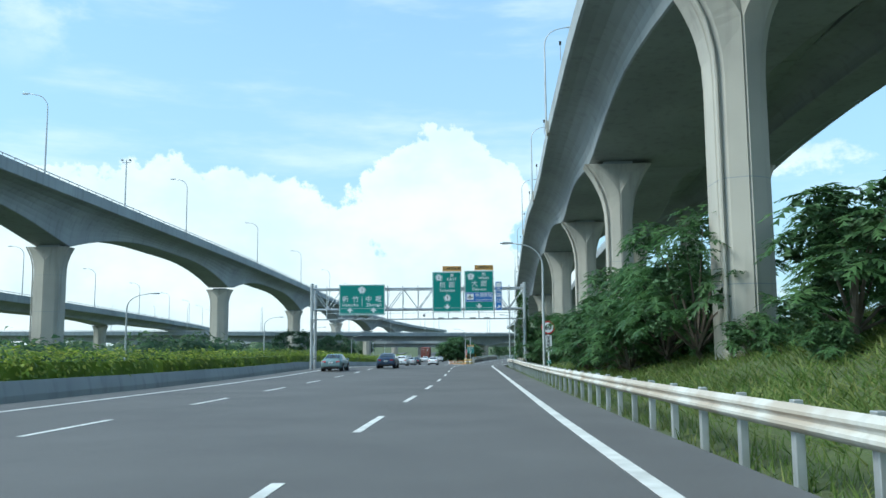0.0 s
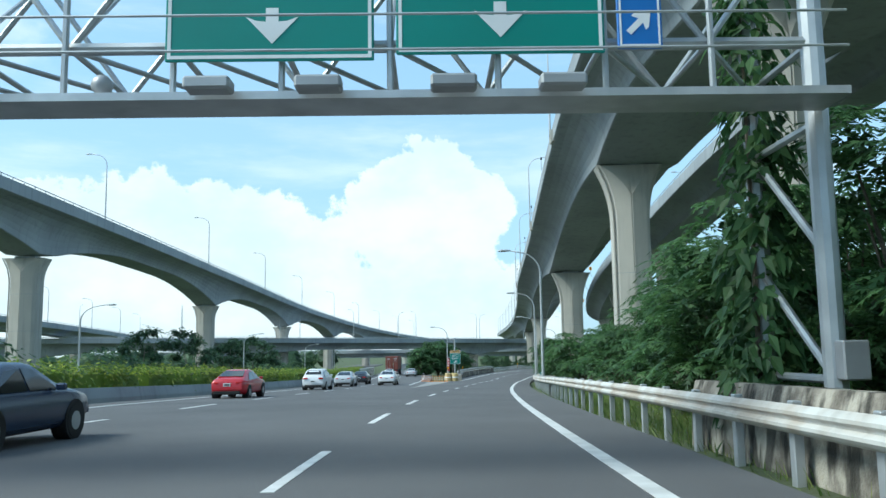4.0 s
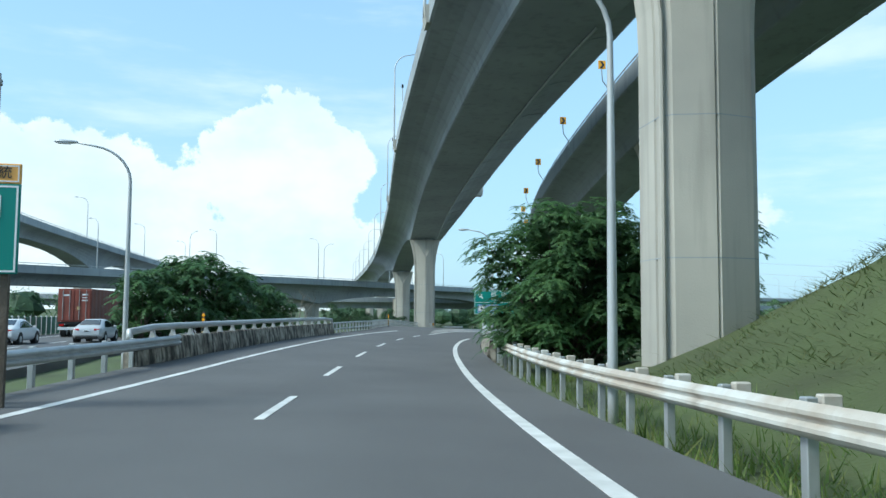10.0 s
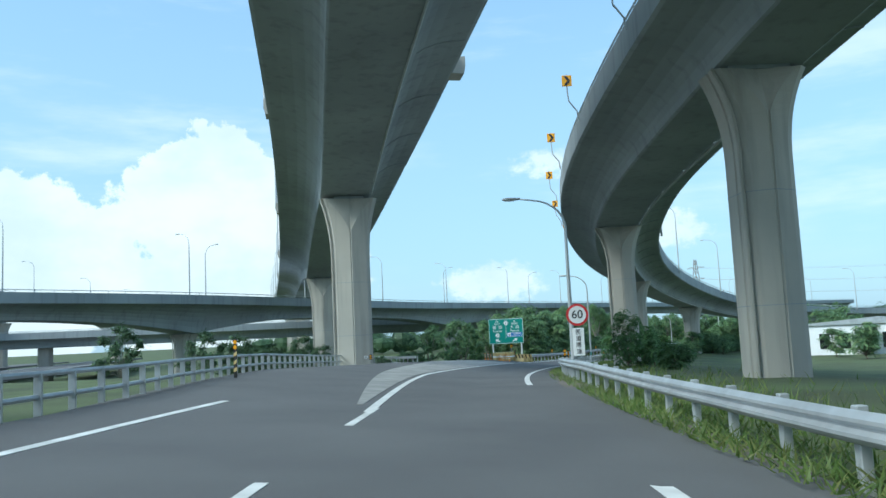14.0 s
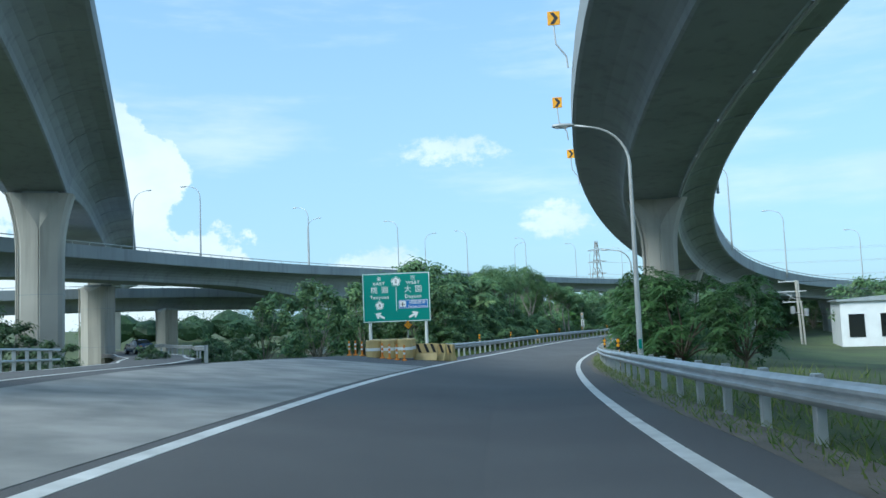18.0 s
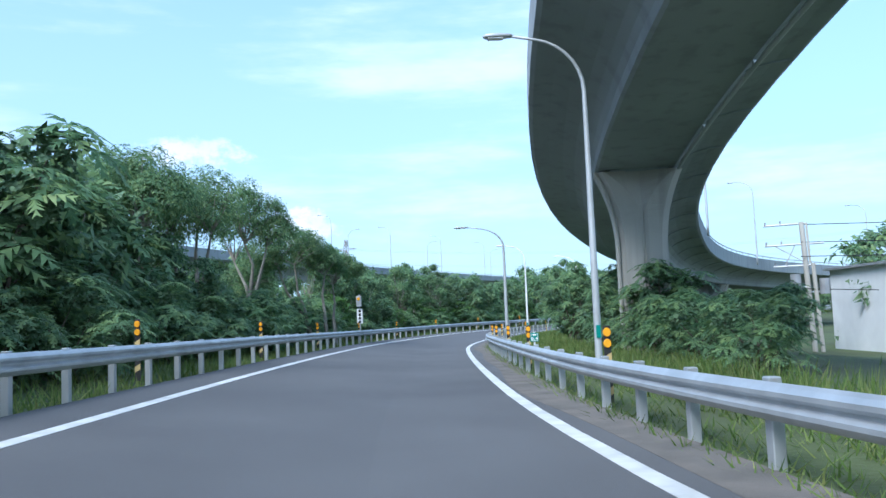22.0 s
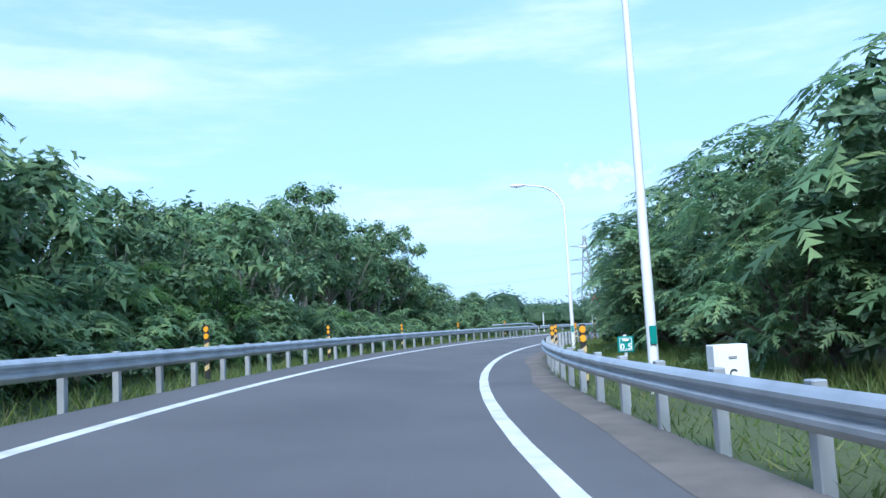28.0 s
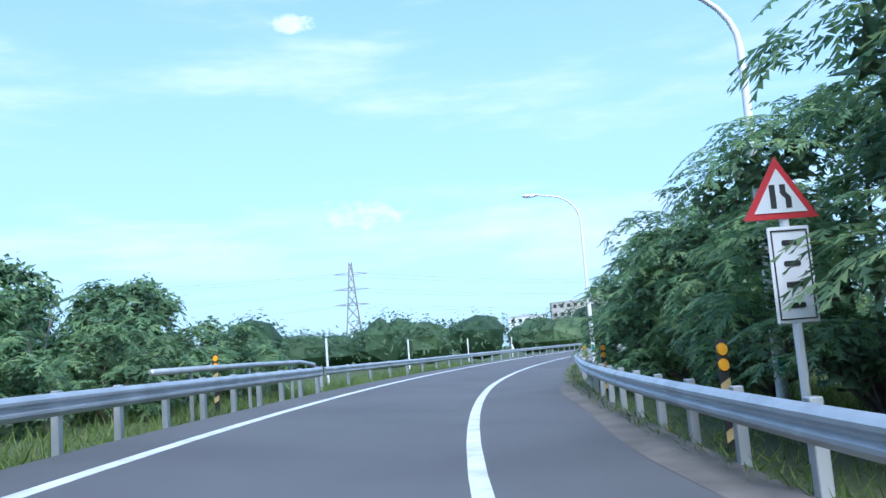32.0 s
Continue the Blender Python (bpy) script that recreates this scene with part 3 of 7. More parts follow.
guard_rail("low galvanised guard rail farther round the bend", lambda s: spot(s, -6.2, -0.1), 500, 600, -1, STEEL, 4.0)
guard_rail("galvanised guard rail of the branch ramp", lambda k: branch(k, 2.9), 58, 110, 1, STEEL, 4.0)


# ---- bridge parapets ----
def parapet(label, at, s0, s1, side, mat=CONCRETE_OLD, high=0.75):
    """Concrete wall with a steel tube on cast brackets."""
    p = tagged(empty("bridge_parapet"), label, "parapet", kind="structure")

    def frame_at(s):
        a, b = at(s - 0.5), at(s + 0.5)
        d = Vector((b.x - a.x, b.y - a.y, 0)).normalized()
        return at(s), Vector((-d.y, d.x, 0)) * side
    ss = np.linspace(s0, s1, int((s1 - s0) / 2) + 1)
    prof = [(0.10, -0.3), (0.10, 0.12), (0.0, high - 0.05), (-0.05, high), (-0.22, high), (-0.28, high - 0.06), (-0.28, -0.6)]
    for k in range(0, len(ss) - 1, 3):
        bm = bmesh.new()
        sweep(bm, [[q + n * o + Vector((0, 0, z)) for o, z in prof] for q, n in (frame_at(s + (0.01 if j == 0 else 0)) for j, s in enumerate(ss[k:k + 4]))])
        part("panel", bm, mat, p)
    bm = bmesh.new()
    ends = [frame_at(s0), frame_at(s1)]
    path = [ends[0][0] - ends[0][1] * 0.12 + Vector((0, 0, high - 0.05))]
    path += [frame_at(s)[0] - frame_at(s)[1] * 0.12 + Vector((0, 0, high + (0.33 if j not in (0, len(ss) - 1) else 0.24))) for j, s in enumerate(ss)]
    path += [ends[1][0] - ends[1][1] * 0.12 + Vector((0, 0, high - 0.05))]
    tube(bm, path, 0.105, 10)
    part("hand_rail", bm, LAMP_GREY, p, smooth=True)
    for s in ss[1:-1]:
        q, n = frame_at(s)
        bm = bmesh.new()
        d = Vector((n.y, -n.x, 0))
        sweep(bm, [[q - n * 0.12 + n * a + d * e + Vector((0, 0, high + z)) for a, e in ((-w, -0.05), (w, -0.05), (w, 0.05), (-w, 0.05))] for z, w in ((-0.01, 0.13), (0.12, 0.07), (0.28, 0.05), (0.33, 0.07))])
        part("bracket", bm, LAMP_GREY, p)
    return p


parapet("mould-streaked concrete bridge parapet with tubular steel rail", lambda s: spot(s, 3.5), 200, 223, 1)
parapet("mould-streaked concrete bridge parapet with steel tube on the far side", lambda s: spot(s, -7.6), 186, 222, -1)
# bent tube that closes the end of the left rail
end_tube = tagged(empty("rail_end"), "bent galvanised steel tube above the guard rail end", "rail end")
bm = bmesh.new()
tube(bm, [spot(484, -5.6, 0.95), spot(490, -5.6, 0.98), spot(495, -5.6, 0.98), spot(496.6, -5.6, 0.86), spot(497, -5.6, 0.4), spot(497, -5.6, -0.3)], 0.07, 8)
part("tube", bm, STEEL, end_tube, smooth=True)
for s in (486, 490, 494):
    bm = bmesh.new()
    tube(bm, [spot(s, -5.6, -0.3), spot(s, -5.6, 0.96)], 0.05, 6)
    part("stand", bm, STEEL, end_tube)


def slat_fence(label, at, s0, s1, step=0.8):
    f = tagged(empty("railing"), label, "railing", kind="structure")
    bm = bmesh.new()
    for up in (0.30, 0.74):
        tube(bm, [at(s) + Vector((0, 0, up)) for s in np.linspace(s0, s1, int((s1 - s0) / 3) + 2)], 0.06, 6)
    part("rail", bm, STEEL, f)
    b2 = bmesh.new()
    box(b2, (0.14, 0.14, 1.1), (0, 0, 0.2))
    me = mesh_of(b2, "upright", STEEL)
    for s in np.arange(s0, s1, step):
        q = at(s)
        part("upright", me, None, f).matrix_basis = Matrix.Translation(q)


slat_fence("grey steel railing along the far side of the ramp", lambda s: spot(s, float(np.interp(s, [222, 240, 262, 290, 310], [-7.6, -8.2, -11.0, -14.5, -21.0]))), 222, 310, 1.4)


# ---- viaducts ----
class Curve:
    """Catmull-Rom line through points, by length."""
    def __init__(self, pts):
        P = np.array(pts, float)
        P = np.vstack([2 * P[0] - P[1], P, 2 * P[-1] - P[-2]])
        out = []
        for k in range(1, len(P) - 2):
            for t in np.linspace(0, 1, 24, endpoint=False):
                a, b, c, d = P[k - 1], P[k], P[k + 1], P[k + 2]
                out.append(0.5 * ((2 * b) + (c - a) * t + (2 * a - 5 * b + 4 * c - d) * t * t + (3 * b - a - 3 * c + d) * t ** 3))
        out.append(P[-2])
        self.p = np.array(out)
        self.u = np.r_[0, np.cumsum(np.hypot(*np.diff(self.p[:, :2], axis=0).T))]
        self.length = self.u[-1]

    def at(self, u):
        return Vector([float(np.interp(u, self.u, self.p[:, k])) for k in range(3)])

    def way(self, u):
        d = self.at(u + 1) - self.at(u - 1)
        return Vector((d.x, d.y, 0)).normalized()

    def near(self, x, y):
        return float(self.u[np.argmin(np.hypot(self.p[:, 0] - x, self.p[:, 1] - y))])


def pier(name, label, p, d, top, bottom, wide=2.9, deep=2.3, flare=2.3, flare_h=5.0, mat=CONCRETE):
    """A column that flares out sideways under the girder, with recessed edge grooves."""
    right = Vector((d.y, -d.x, 0))
    th = tagged(empty(name), label, "pier", group="viaduct piers")
    bm = bmesh.new()
    levels = [bottom - 1.0, top - flare_h] + [top - flare_h * (1 - q) for q in (0.2, 0.4, 0.48, 0.56, 0.7, 0.82, 0.92, 1.0)]
    st = []
    for z in levels:
        q = max(0.0, (z - (top - flare_h)) / flare_h)
        w, g = wide / 2 + (flare / 2) * q ** 2.2, deep / 2
        c = 0.28
        v = max(0.0, (q - 0.48) / 0.52)          # the V fold opens towards the top
        xv, yv, ym = 0.06 + (w - c - 0.14) * v, g + 0.30 * (1 - v), g + 0.25 - 0.50 * v
        ring = [(-w + c, -g), (-xv, -yv), (0, -ym), (xv, -yv), (w - c, -g), (w, -g + c), (w, -g + c + 0.3), (w - 0.07, -g + c + 0.33), (w - 0.07, -g + c + 0.45), (w, -g + c + 0.48), (w, g - c), (w - c, g), (xv, yv), (0, ym), (-xv, yv), (-w + c, g), (-w, g - c), (-w, -g + c + 0.48), (-w + 0.07, -g + c + 0.45), (-w + 0.07, -g + c + 0.33), (-w, -g + c + 0.3), (-w, -g + c)]
        st.append([Vector((p.x, p.y, z)) + right * a + d * b for a, b in ring])
    sweep(bm, st)
    part("shaft", bm, mat, th)
    # bearing shelf, and seams of the lifts
    bm = bmesh.new()
    st = [[Vector((p.x, p.y, z)) + right * a + d * b for a, b in ((-1.2, -0.8), (1.2, -0.8), (1.2, 0.8), (-1.2, 0.8))] for z in (top - 0.02, top + 0.25)]
    sweep(bm, st)
    part("bearing", bm, CONCRETE_DECK, th)
    z = bottom + 2.6
    k = 0
    while z < top - flare_h:
        w, g = wide / 2 + 0.004, deep / 2 + 0.004
        bm = bmesh.new()
        c = 0.284
        ring = [(-w + c, -g), (-0.06, -g - 0.30), (0.06, -g - 0.30), (w - c, -g), (w, -g + c), (w, g - c), (w - c, g), (0.06, g + 0.30), (-0.06, g + 0.30), (-w + c, g), (-w, g - c), (-w, -g + c)]
        sweep(bm, [[Vector((p.x, p.y, zz)) + right * a + d * b for a, b in ring] for zz in (z, z + 0.035)])
        part("joint", bm, CONCRETE_DECK, th)
        z += 4.2
        k += 1
    # rain pipe up the edge
    bm = bmesh.new()
    tube(bm, [Vector((p.x, p.y, zz)) + right * (-(wide / 2 + (flare / 2) * max(0, (zz - top + flare_h) / flare_h) ** 2.2) - 0.02) - d * (deep / 2 - 0.1) for zz in np.linspace(bottom - 0.5, top, 14)], 0.075, 6)
    part("drain_pipe", bm, CONCRETE, th)
    return th


def viaduct(name, label, curve, u0, u1, half, base, piers, depth=(2.0, 3.6), right=None, rail=True, mat=CONCRETE_DECK, step=4.0, pier_kw=None, slim=None, ribs=None):
    """A box girder with winged deck and parapets. curve gives the deck surface; piers: stations; the girder deepens over them."""
    v = tagged(empty(name), label, "viaduct")
    feet = {curve.near(*q): Vector((q[0], q[1], 0)) for q in piers}
    marks = sorted(feet)
    base_at = base if callable(base) else (lambda y: base)

    def deep(u):
        if not marks:
            return depth[0]
        k = min(abs(u - m_) for m_ in marks)
        reach = 26.0
        return depth[0] + (depth[1] - depth[0]) * max(0.0, 1 - k / reach) ** 2

    us = np.linspace(u0, u1, max(2, int((u1 - u0) / step) + 1))
    cuts = sorted({0, len(us) - 1} | {int(np.argmin(abs(us - (a + b) / 2))) for a, b in zip(marks, marks[1:])})
    for c0, c1 in zip(cuts, cuts[1:]):
        bm = bmesh.new()
        st = []
        for u in us[c0:c1 + 1]:
            p, d = curve.at(u), curve.way(u)
            r = Vector((d.y, -d.x, 0))
            h = half
            hr = right(p.y) if right else half
            dp = deep(u)
            bw = base_at(p.y)
            wing = h - bw
            web = [(wing * math.sin(q), -0.34 - (dp - 0.40) * (1 - math.cos(q)) ** 1.1) for q in (0.06, 0.3, 0.55, 0.8, 1.0, 1.2, 1.38, math.pi / 2)]
            sec = [(-h, 1.0), (-h + 0.22, 1.0), (-h + 0.32, 0.0), (hr - 0.32, 0.0), (hr - 0.22, 1.0), (hr, 1.0), (hr, -0.26)]
            sec += [(hr - a, b) for a, b in web] + [(hr - wing - 0.12, -dp), (-bw + 0.12, -dp)] + [(-h + a, b) for a, b in reversed(web)] + [(-h, -0.26)]
            st.append([p + r * a + Vector((0, 0, b)) for a, b in sec])
        sweep(bm, st)
        part("girder", bm, mat, v)
    if rail:
        for side in (-1, 1):
            bm = bmesh.new()
            off = -half + 0.11 if side < 0 else (half - 0.11)
            path = []
            for u in us:
                p, d = curve.at(u), curve.way(u)
                r = Vector((d.y, -d.x, 0))
                o = off if side < 0 or not right else right(p.y) - 0.11
                path.append(p + r * o + Vector((0, 0, 1.30)))
            tube(bm, path, 0.05, 6)
            for u in np.arange(u0 + 1, u1, 2.2):
                p, d = curve.at(u), curve.way(u)
                r = Vector((d.y, -d.x, 0))
                o = off if side < 0 or not right else right(p.y) - 0.11
                q = p + r * o
                tube(bm, [q + Vector((0, 0, 0.95)), q + Vector((0, 0, 1.30))], 0.045, 5)
            part("parapet_rail", bm, LAMP_GREY, v)
    for u in (np.arange(u0 + 3, u1, ribs) if ribs else ()):
        p, d = curve.at(u), curve.way(u)
        r = Vector((d.y, -d.x, 0))
        hr, wing, dp = (right(p.y) if right else half), half - base_at(p.y), deep(u)
        bm = bmesh.new()
        sweep(bm, [[p + r * (hr - wing * q) + d * a + Vector((0, 0, -0.34 - (dp - 0.40) * (1 - math.sqrt(1 - q * q)) ** 1.1 + b)) for a, b in ((-0.07, 0.1), (0.07, 0.1), (0.07, -0.06), (-0.07, -0.06))] for q in (0.06, 0.3, 0.5, 0.68, 0.82)])
        part("rib", bm, CONCRETE_DECK, v)
    for m_ in marks:
        p, d = curve.at(m_), curve.way(m_)
        foot = Vector((feet[m_].x, feet[m_].y, p.z))
        gz = float(ground_z([foot.x], [foot.y])[0])
        kw = dict(pier_kw or {})
        if slim:
            kw["wide"] = 2.0 if p.y < slim else 2.4 if p.y < slim + 30 else kw["wide"]
            kw["flare"] = 2 * base_at(p.y) - kw["wide"]
        pier("viaduct_pier", "tall concrete pier flaring outwards under the girder", foot, d, p.z - deep(m_) - 0.02, gz, **kw)
    return v


VA = Curve([(12.4, -80, 20.8), (12.9, -20, 21.0), (13.6, 35.5, 21.0), (14.94, 67, 20.1), (17.09, 98, 19.8), (19.1, 134, 19.9), (22.47, 187, 15.5), (26.13, 236, 14.3), (31.06, 285, 13.0), (35.2, 338, 10.6), (39, 400, 9.8), (42.5, 470, 9.6), (46, 540, 9.5)])
viaduct("viaduct", "long grey concrete box-girder viaduct on flared piers beside the road", VA, 5, VA.length - 1, 5.9, lambda y: float(np.interp(y, [190, 285], [2.76, 2.25])),
        [(13.0, 2), (12.0, 33), (14.5, 67.8), (17.1, 99.6), (19.1, 134.5), (22.6, 185), (31.06, 285), (35.2, 338), (39.8, 415), (43.5, 490)],
        depth=(2.26, 4.02), right=lambda y: float(np.interp(y, [20, 56, 78, 90, 104, 116, 125, 135, 163, 181], [9.3, 9.8, 10.4, 11.5, 12.2, 11.0, 8.6, 7.1, 6.0, 5.4])), slim=75, ribs=9.0, pier_kw=dict(wide=3.0))
VB = Curve([(26.0, -40, 20.6), (27.2, 10, 20.6), (28.6, 56, 20.6), (30.6, 78, 20.5), (32.5, 91, 20.4), (33.9, 104, 20.15), (34.0, 140, 19.4), (34.5, 176, 16.1), (36.3, 212, 12.85), (40.9, 246, 8.95), (52.13, 279.2, 7.47), (70.25, 311.2, 5.18), (94.6, 338.6, 2.4), (118.5, 355.9, 0.0), (148.8, 368.6, -1.5), (185, 368, -2.6), (215, 358, -3.2)])
viaduct("viaduct", "curved concrete ramp viaduct with flared piers and chevron signs", VB, 2, VB.length - 1, 4.5, 1.8,
        [(28.0, 45), (31.2, 81), (33.6, 112), (33.8, 142), (34.4, 178), (36.9, 217), (40.6, 245.6), (51.9, 278.7), (71.6, 312.6), (96.6, 340.4), (120.9, 357.8), (148.8, 368.6), (185, 368)], depth=(1.85, 1.85),
        right=lambda y: 4.3, pier_kw=dict(wide=2.05, deep=1.9, flare=1.6, flare_h=3.4), ribs=5.2)


def soffit_pipe(curve, y0, y1, off, deep, label):
    """A drain line hung under the girder."""
    t_ = tagged(empty("drain_line"), label, "drain pipe", group="girder drain lines")
    bm = bmesh.new()
    path = []
    for u in np.arange(curve.near(*y0), curve.near(*y1), 3.0):
        p, d = curve.at(u), curve.way(u)
        path.append(p + Vector((d.y, -d.x, 0)) * off + Vector((0, 0, -deep(u))))
    tube(bm, path, 0.075, 6)
    part("pipe", bm, LAMP_GREY, t_, smooth=True)
    for q in path[1::2]:
        bm = bmesh.new()
        box(bm, (0.22, 0.06, 0.2), (q.x, q.y, q.z + 0.08))
        part("hanger", bm, STEEL, t_)


_am = [VA.near(22.6, 185), VA.near(31.06, 285)]
soffit_pipe(VA, (24, 200), (31, 284), 1.75, lambda u: 2.26 + 1.76 * max(0.0, 1 - min(abs(u - m_) for m_ in _am) / 26.0) ** 2 + 0.10, "thin grey drain pipe along the girder soffit")
soffit_pipe(VB, (41, 246), (120, 357), 1.62, lambda u: 1.96, "pale drain pipe along the curved girder soffit")
LV = Curve([(-46, 10, 18.3), (-46.5, 60, 18.2), (-46, 95, 17.9), (-44.3, 161, 17.1), (-42, 228, 15.4), (-39.5, 297, 13.4), (-34.5, 350, 11.6), (-28, 410, 10.2), (-18, 480, 9), (-4, 560, 8)])
viaduct("viaduct", "grey haunched concrete viaduct across the motorway", LV, 5, LV.length - 1, 5.0, 2.0,
        list(((-46.3, 40), (-46, 95), (-44.3, 161), (-42, 228), (-39.5, 297), (-34, 356), (-26, 420), (-12, 510))), depth=(2.0, 5.2), pier_kw=dict(wide=3.0, flare=1.8, flare_h=3.0))
VX = Curve([(-150, 268, 4.6), (-100, 276, 4.4), (-50, 288, 4.0), (-14, 318, 3.8), (16, 341, 3.7), (54, 381, 3.5), (76, 399, 3.5), (96, 414, 3.5), (122, 431, 3.5), (155, 450, 3.4), (200, 470, 3.2), (260, 492, 3)])
viaduct("viaduct", "low grey concrete viaduct crossing behind the trees", VX, 2, VX.length - 1, 5.0, 2.2,
        list(((-100, 276), (-50, 288), (16, 341), (70, 394), (125, 433), (180, 461))), depth=(2.1, 4.2), pier_kw=dict(wide=2.4, flare=1.2, flare_h=2.0))
_d = VX.way(VX.near(39.2, 369.4))
pier("viaduct_pier", "square plain concrete pier under the crossing viaduct", Vector((39.2, 369.4, 0)), _d, 1.1, float(ground_z([39.2], [369.4])[0]), wide=3.3, deep=2.2, flare=0.05, flare_h=1.0)
# lower deck just behind the crossing viaduct
VL = Curve([(-150, 420, 1.4), (-60, 402, 1.0), (-20, 396, 0.8), (15, 391, 0.7), (38, 390, 0.7), (52, 395, 0.7), (72, 412, 0.7), (92, 427, 0.7), (115, 442, 0.7)])
viaduct("viaduct", "lower concrete ramp tucked behind the crossing viaduct", VL, 2, VL.length - 1, 4.0, 2.2, list(((-90, 408), (-12, 395), (48.0, 388.6), (90, 425.5))), depth=(2.0, 2.0), pier_kw=dict(wide=2.1, flare=0.3, flare_h=1.0))
VY = Curve([(-66, -40, 9.5), (-70, 40, 9.4), (-74, 110, 9.0), (-84, 200, 8.3), (-98, 300, 7.6), (-120, 420, 7)])
viaduct("viaduct", "distant concrete ramp with railing behind the taller viaduct", VY, 2, VY.length - 1, 4.5, 2.0, list(((-70, 40), (-74, 110), (-84, 200), (-98, 300))), depth=(1.6, 2.4),
        pier_kw=dict(wide=2.4, flare=1.0, flare_h=2.0))


# ---- street lamps ----
def lamp_mesh(high, arm, mat):
    bm = bmesh.new()
    r = 1.5
    pts, rad = [(0, 0, -0.6), (0, 0, 0.3), (0, 0, 3.0), (0, 0, high - r)], [0.105, 0.10, 0.09, 0.06]
    for k in range(1, 8):
        a = k / 7 * math.radians(82)
        pts.append((-(r * (1 - math.cos(a))), 0, high - r + r * math.sin(a)))
        rad.append(0.056 - 0.002 * k)
    pts.append((-arm, 0, high + 0.10))
    rad.append(0.04)
    tube(bm, pts, rad, 8)
    pole = mesh_of(bm, "pole", mat, True)
    bm = bmesh.new()
    st = []
    for x, w, t in ((0.05, 0.04, 0.04), (-0.06, 0.09, 0.07), (-0.25, 0.13, 0.09), (-0.5, 0.15, 0.10), (-0.68, 0.12, 0.08), (-0.76, 0.04, 0.03)):
        st.append([(-arm + x, w * math.cos(q), high + 0.11 + t * math.sin(q) * (1.0 if math.sin(q) > 0 else 0.8)) for q in np.linspace(0, 2 * math.pi, 10, endpoint=False)])
    sweep(bm, st)
    head = mesh_of(bm, "lamp_head", mat, True)
    bm = bmesh.new()
    box(bm, (0.42, 0.20, 0.04), (-arm - 0.42, 0, high + 0.045), bevel=0.012)
    glass = mesh_of(bm, "lens", SIGN_WHITE)
    bm = bmesh.new()
    box(bm, (0.12, 0.03, 0.34), (0, -0.115, 1.1), bevel=0.005)
    return pole, head, glass, mesh_of(bm, "number_plate", SIGN_GREEN)


LAMP_SETS = {"g": lamp_mesh(9.2, 1.9, LAMP_GREY), "w": lamp_mesh(9.0, 1.9, LAMP_WHITE), "d": lamp_mesh(8.6, 2.0, LAMP_GREY)}


def street_lamp(kind, m, label, plate=False):
    th = tagged(empty("street_lamp", m), label, "street lamp", group="street lamps")
    pole, head, glass, num = LAMP_SETS[kind]
    part("pole", pole, None, th)
    h = part("lamp_head", head, None, th)
    part("lens", glass, None, h)
    if plate:
        part("plate", num, None, th, "small green plate")
    return th


for s, lat, hi, k in ((51.5, 4.3, 8.2, "g"), (118.6, 3.95, 8.6, "g"), (147, 3.98, 8.6, "g"), (177.5, 3.98, 8.3, "g"), (226.2, 3.9, 8.4, "g"), (256, 4.0, 7.6, "g"), (304.5, 4.4, 8.7, "g"), (353.5, 5.2, 8.9, "g"),
                      (376.5, 4.35, 6.5, "g"), (409.2, 4.25, 8.4, "w"), (431.8, 4.3, 8.6, "w"), (459, 4.1, 8.4, "w"), (480.5, 5.2, 6.9, "w"), (507, 4.5, 8.4, "w")):
    street_lamp(k, on_road(s, lat, 0.0) @ Matrix.Diagonal((1, 1, hi / 9.1, 1)), ("grey" if k == "g" else "white") + " steel street lamp with a curved arm over the road", plate=k == "w" or s > 300)


def deck_lamps(curve, u0, u1, gap, off, label, face):
    for u in np.arange(u0, u1, gap):
        p, d = curve.at(u), curve.way(u)
        r = Vector((d.y, -d.x, 0))
        q = p + r * off
        street_lamp("d", Matrix.Translation((q.x, q.y, q.z + 0.8)) @ Matrix.Rotation(math.atan2(d.y, d.x) - math.pi / 2 + (math.pi if face < 0 else 0), 4, "Z"), label)


deck_lamps(VA, 15, VA.length, 34, -6.1, "slim grey lamp standing on the viaduct edge", -1)
deck_lamps(LV, 30, LV.length - 20, 43.3, 4.9, "slim grey lamp standing on the far viaduct", 1)
_p, _d = LV.at(93.5), LV.way(93.5)
mast = tagged(empty("camera_mast", Matrix.Translation((_p.x + _d.y * 4.9, _p.y - _d.x * 4.9, _p.z + 0.8))), "slim mast with two small cameras on the far viaduct", "camera mast")
bm = bmesh.new()
tube(bm, [(0, 0, 0), (0, 0, 6.4)], [0.10, 0.07], 7)
part("pole", bm, LAMP_GREY, mast)
bm = bmesh.new()
tube(bm, [(-0.6, 0, 6.0), (0.6, 0, 6.0)], 0.05, 5)
part("cross_bar", bm, LAMP_GREY, mast)
for _x0 in (-0.5, 0.5):
    bm = bmesh.new()
    box(bm, (0.22, 0.4, 0.24), (_x0, -0.1, 6.3), bevel=0.03)
    part("camera_head", bm, SIGN_BACK, mast)
deck_lamps(VX, 40, VX.length - 10, 24, 4.9, "slim grey lamp on the low crossing viaduct", 1)
deck_lamps(VX, 52, VX.length - 10, 36, -4.9, "slim grey lamp behind the crossing viaduct", -1)
deck_lamps(VB, 190, VB.length - 20, 30, 4.6, "slim grey lamp on the curved ramp viaduct", 1)
deck_lamps(VY, 20, VY.length - 20, 40, 4.4, "slim grey lamp on the distant ramp", 1)
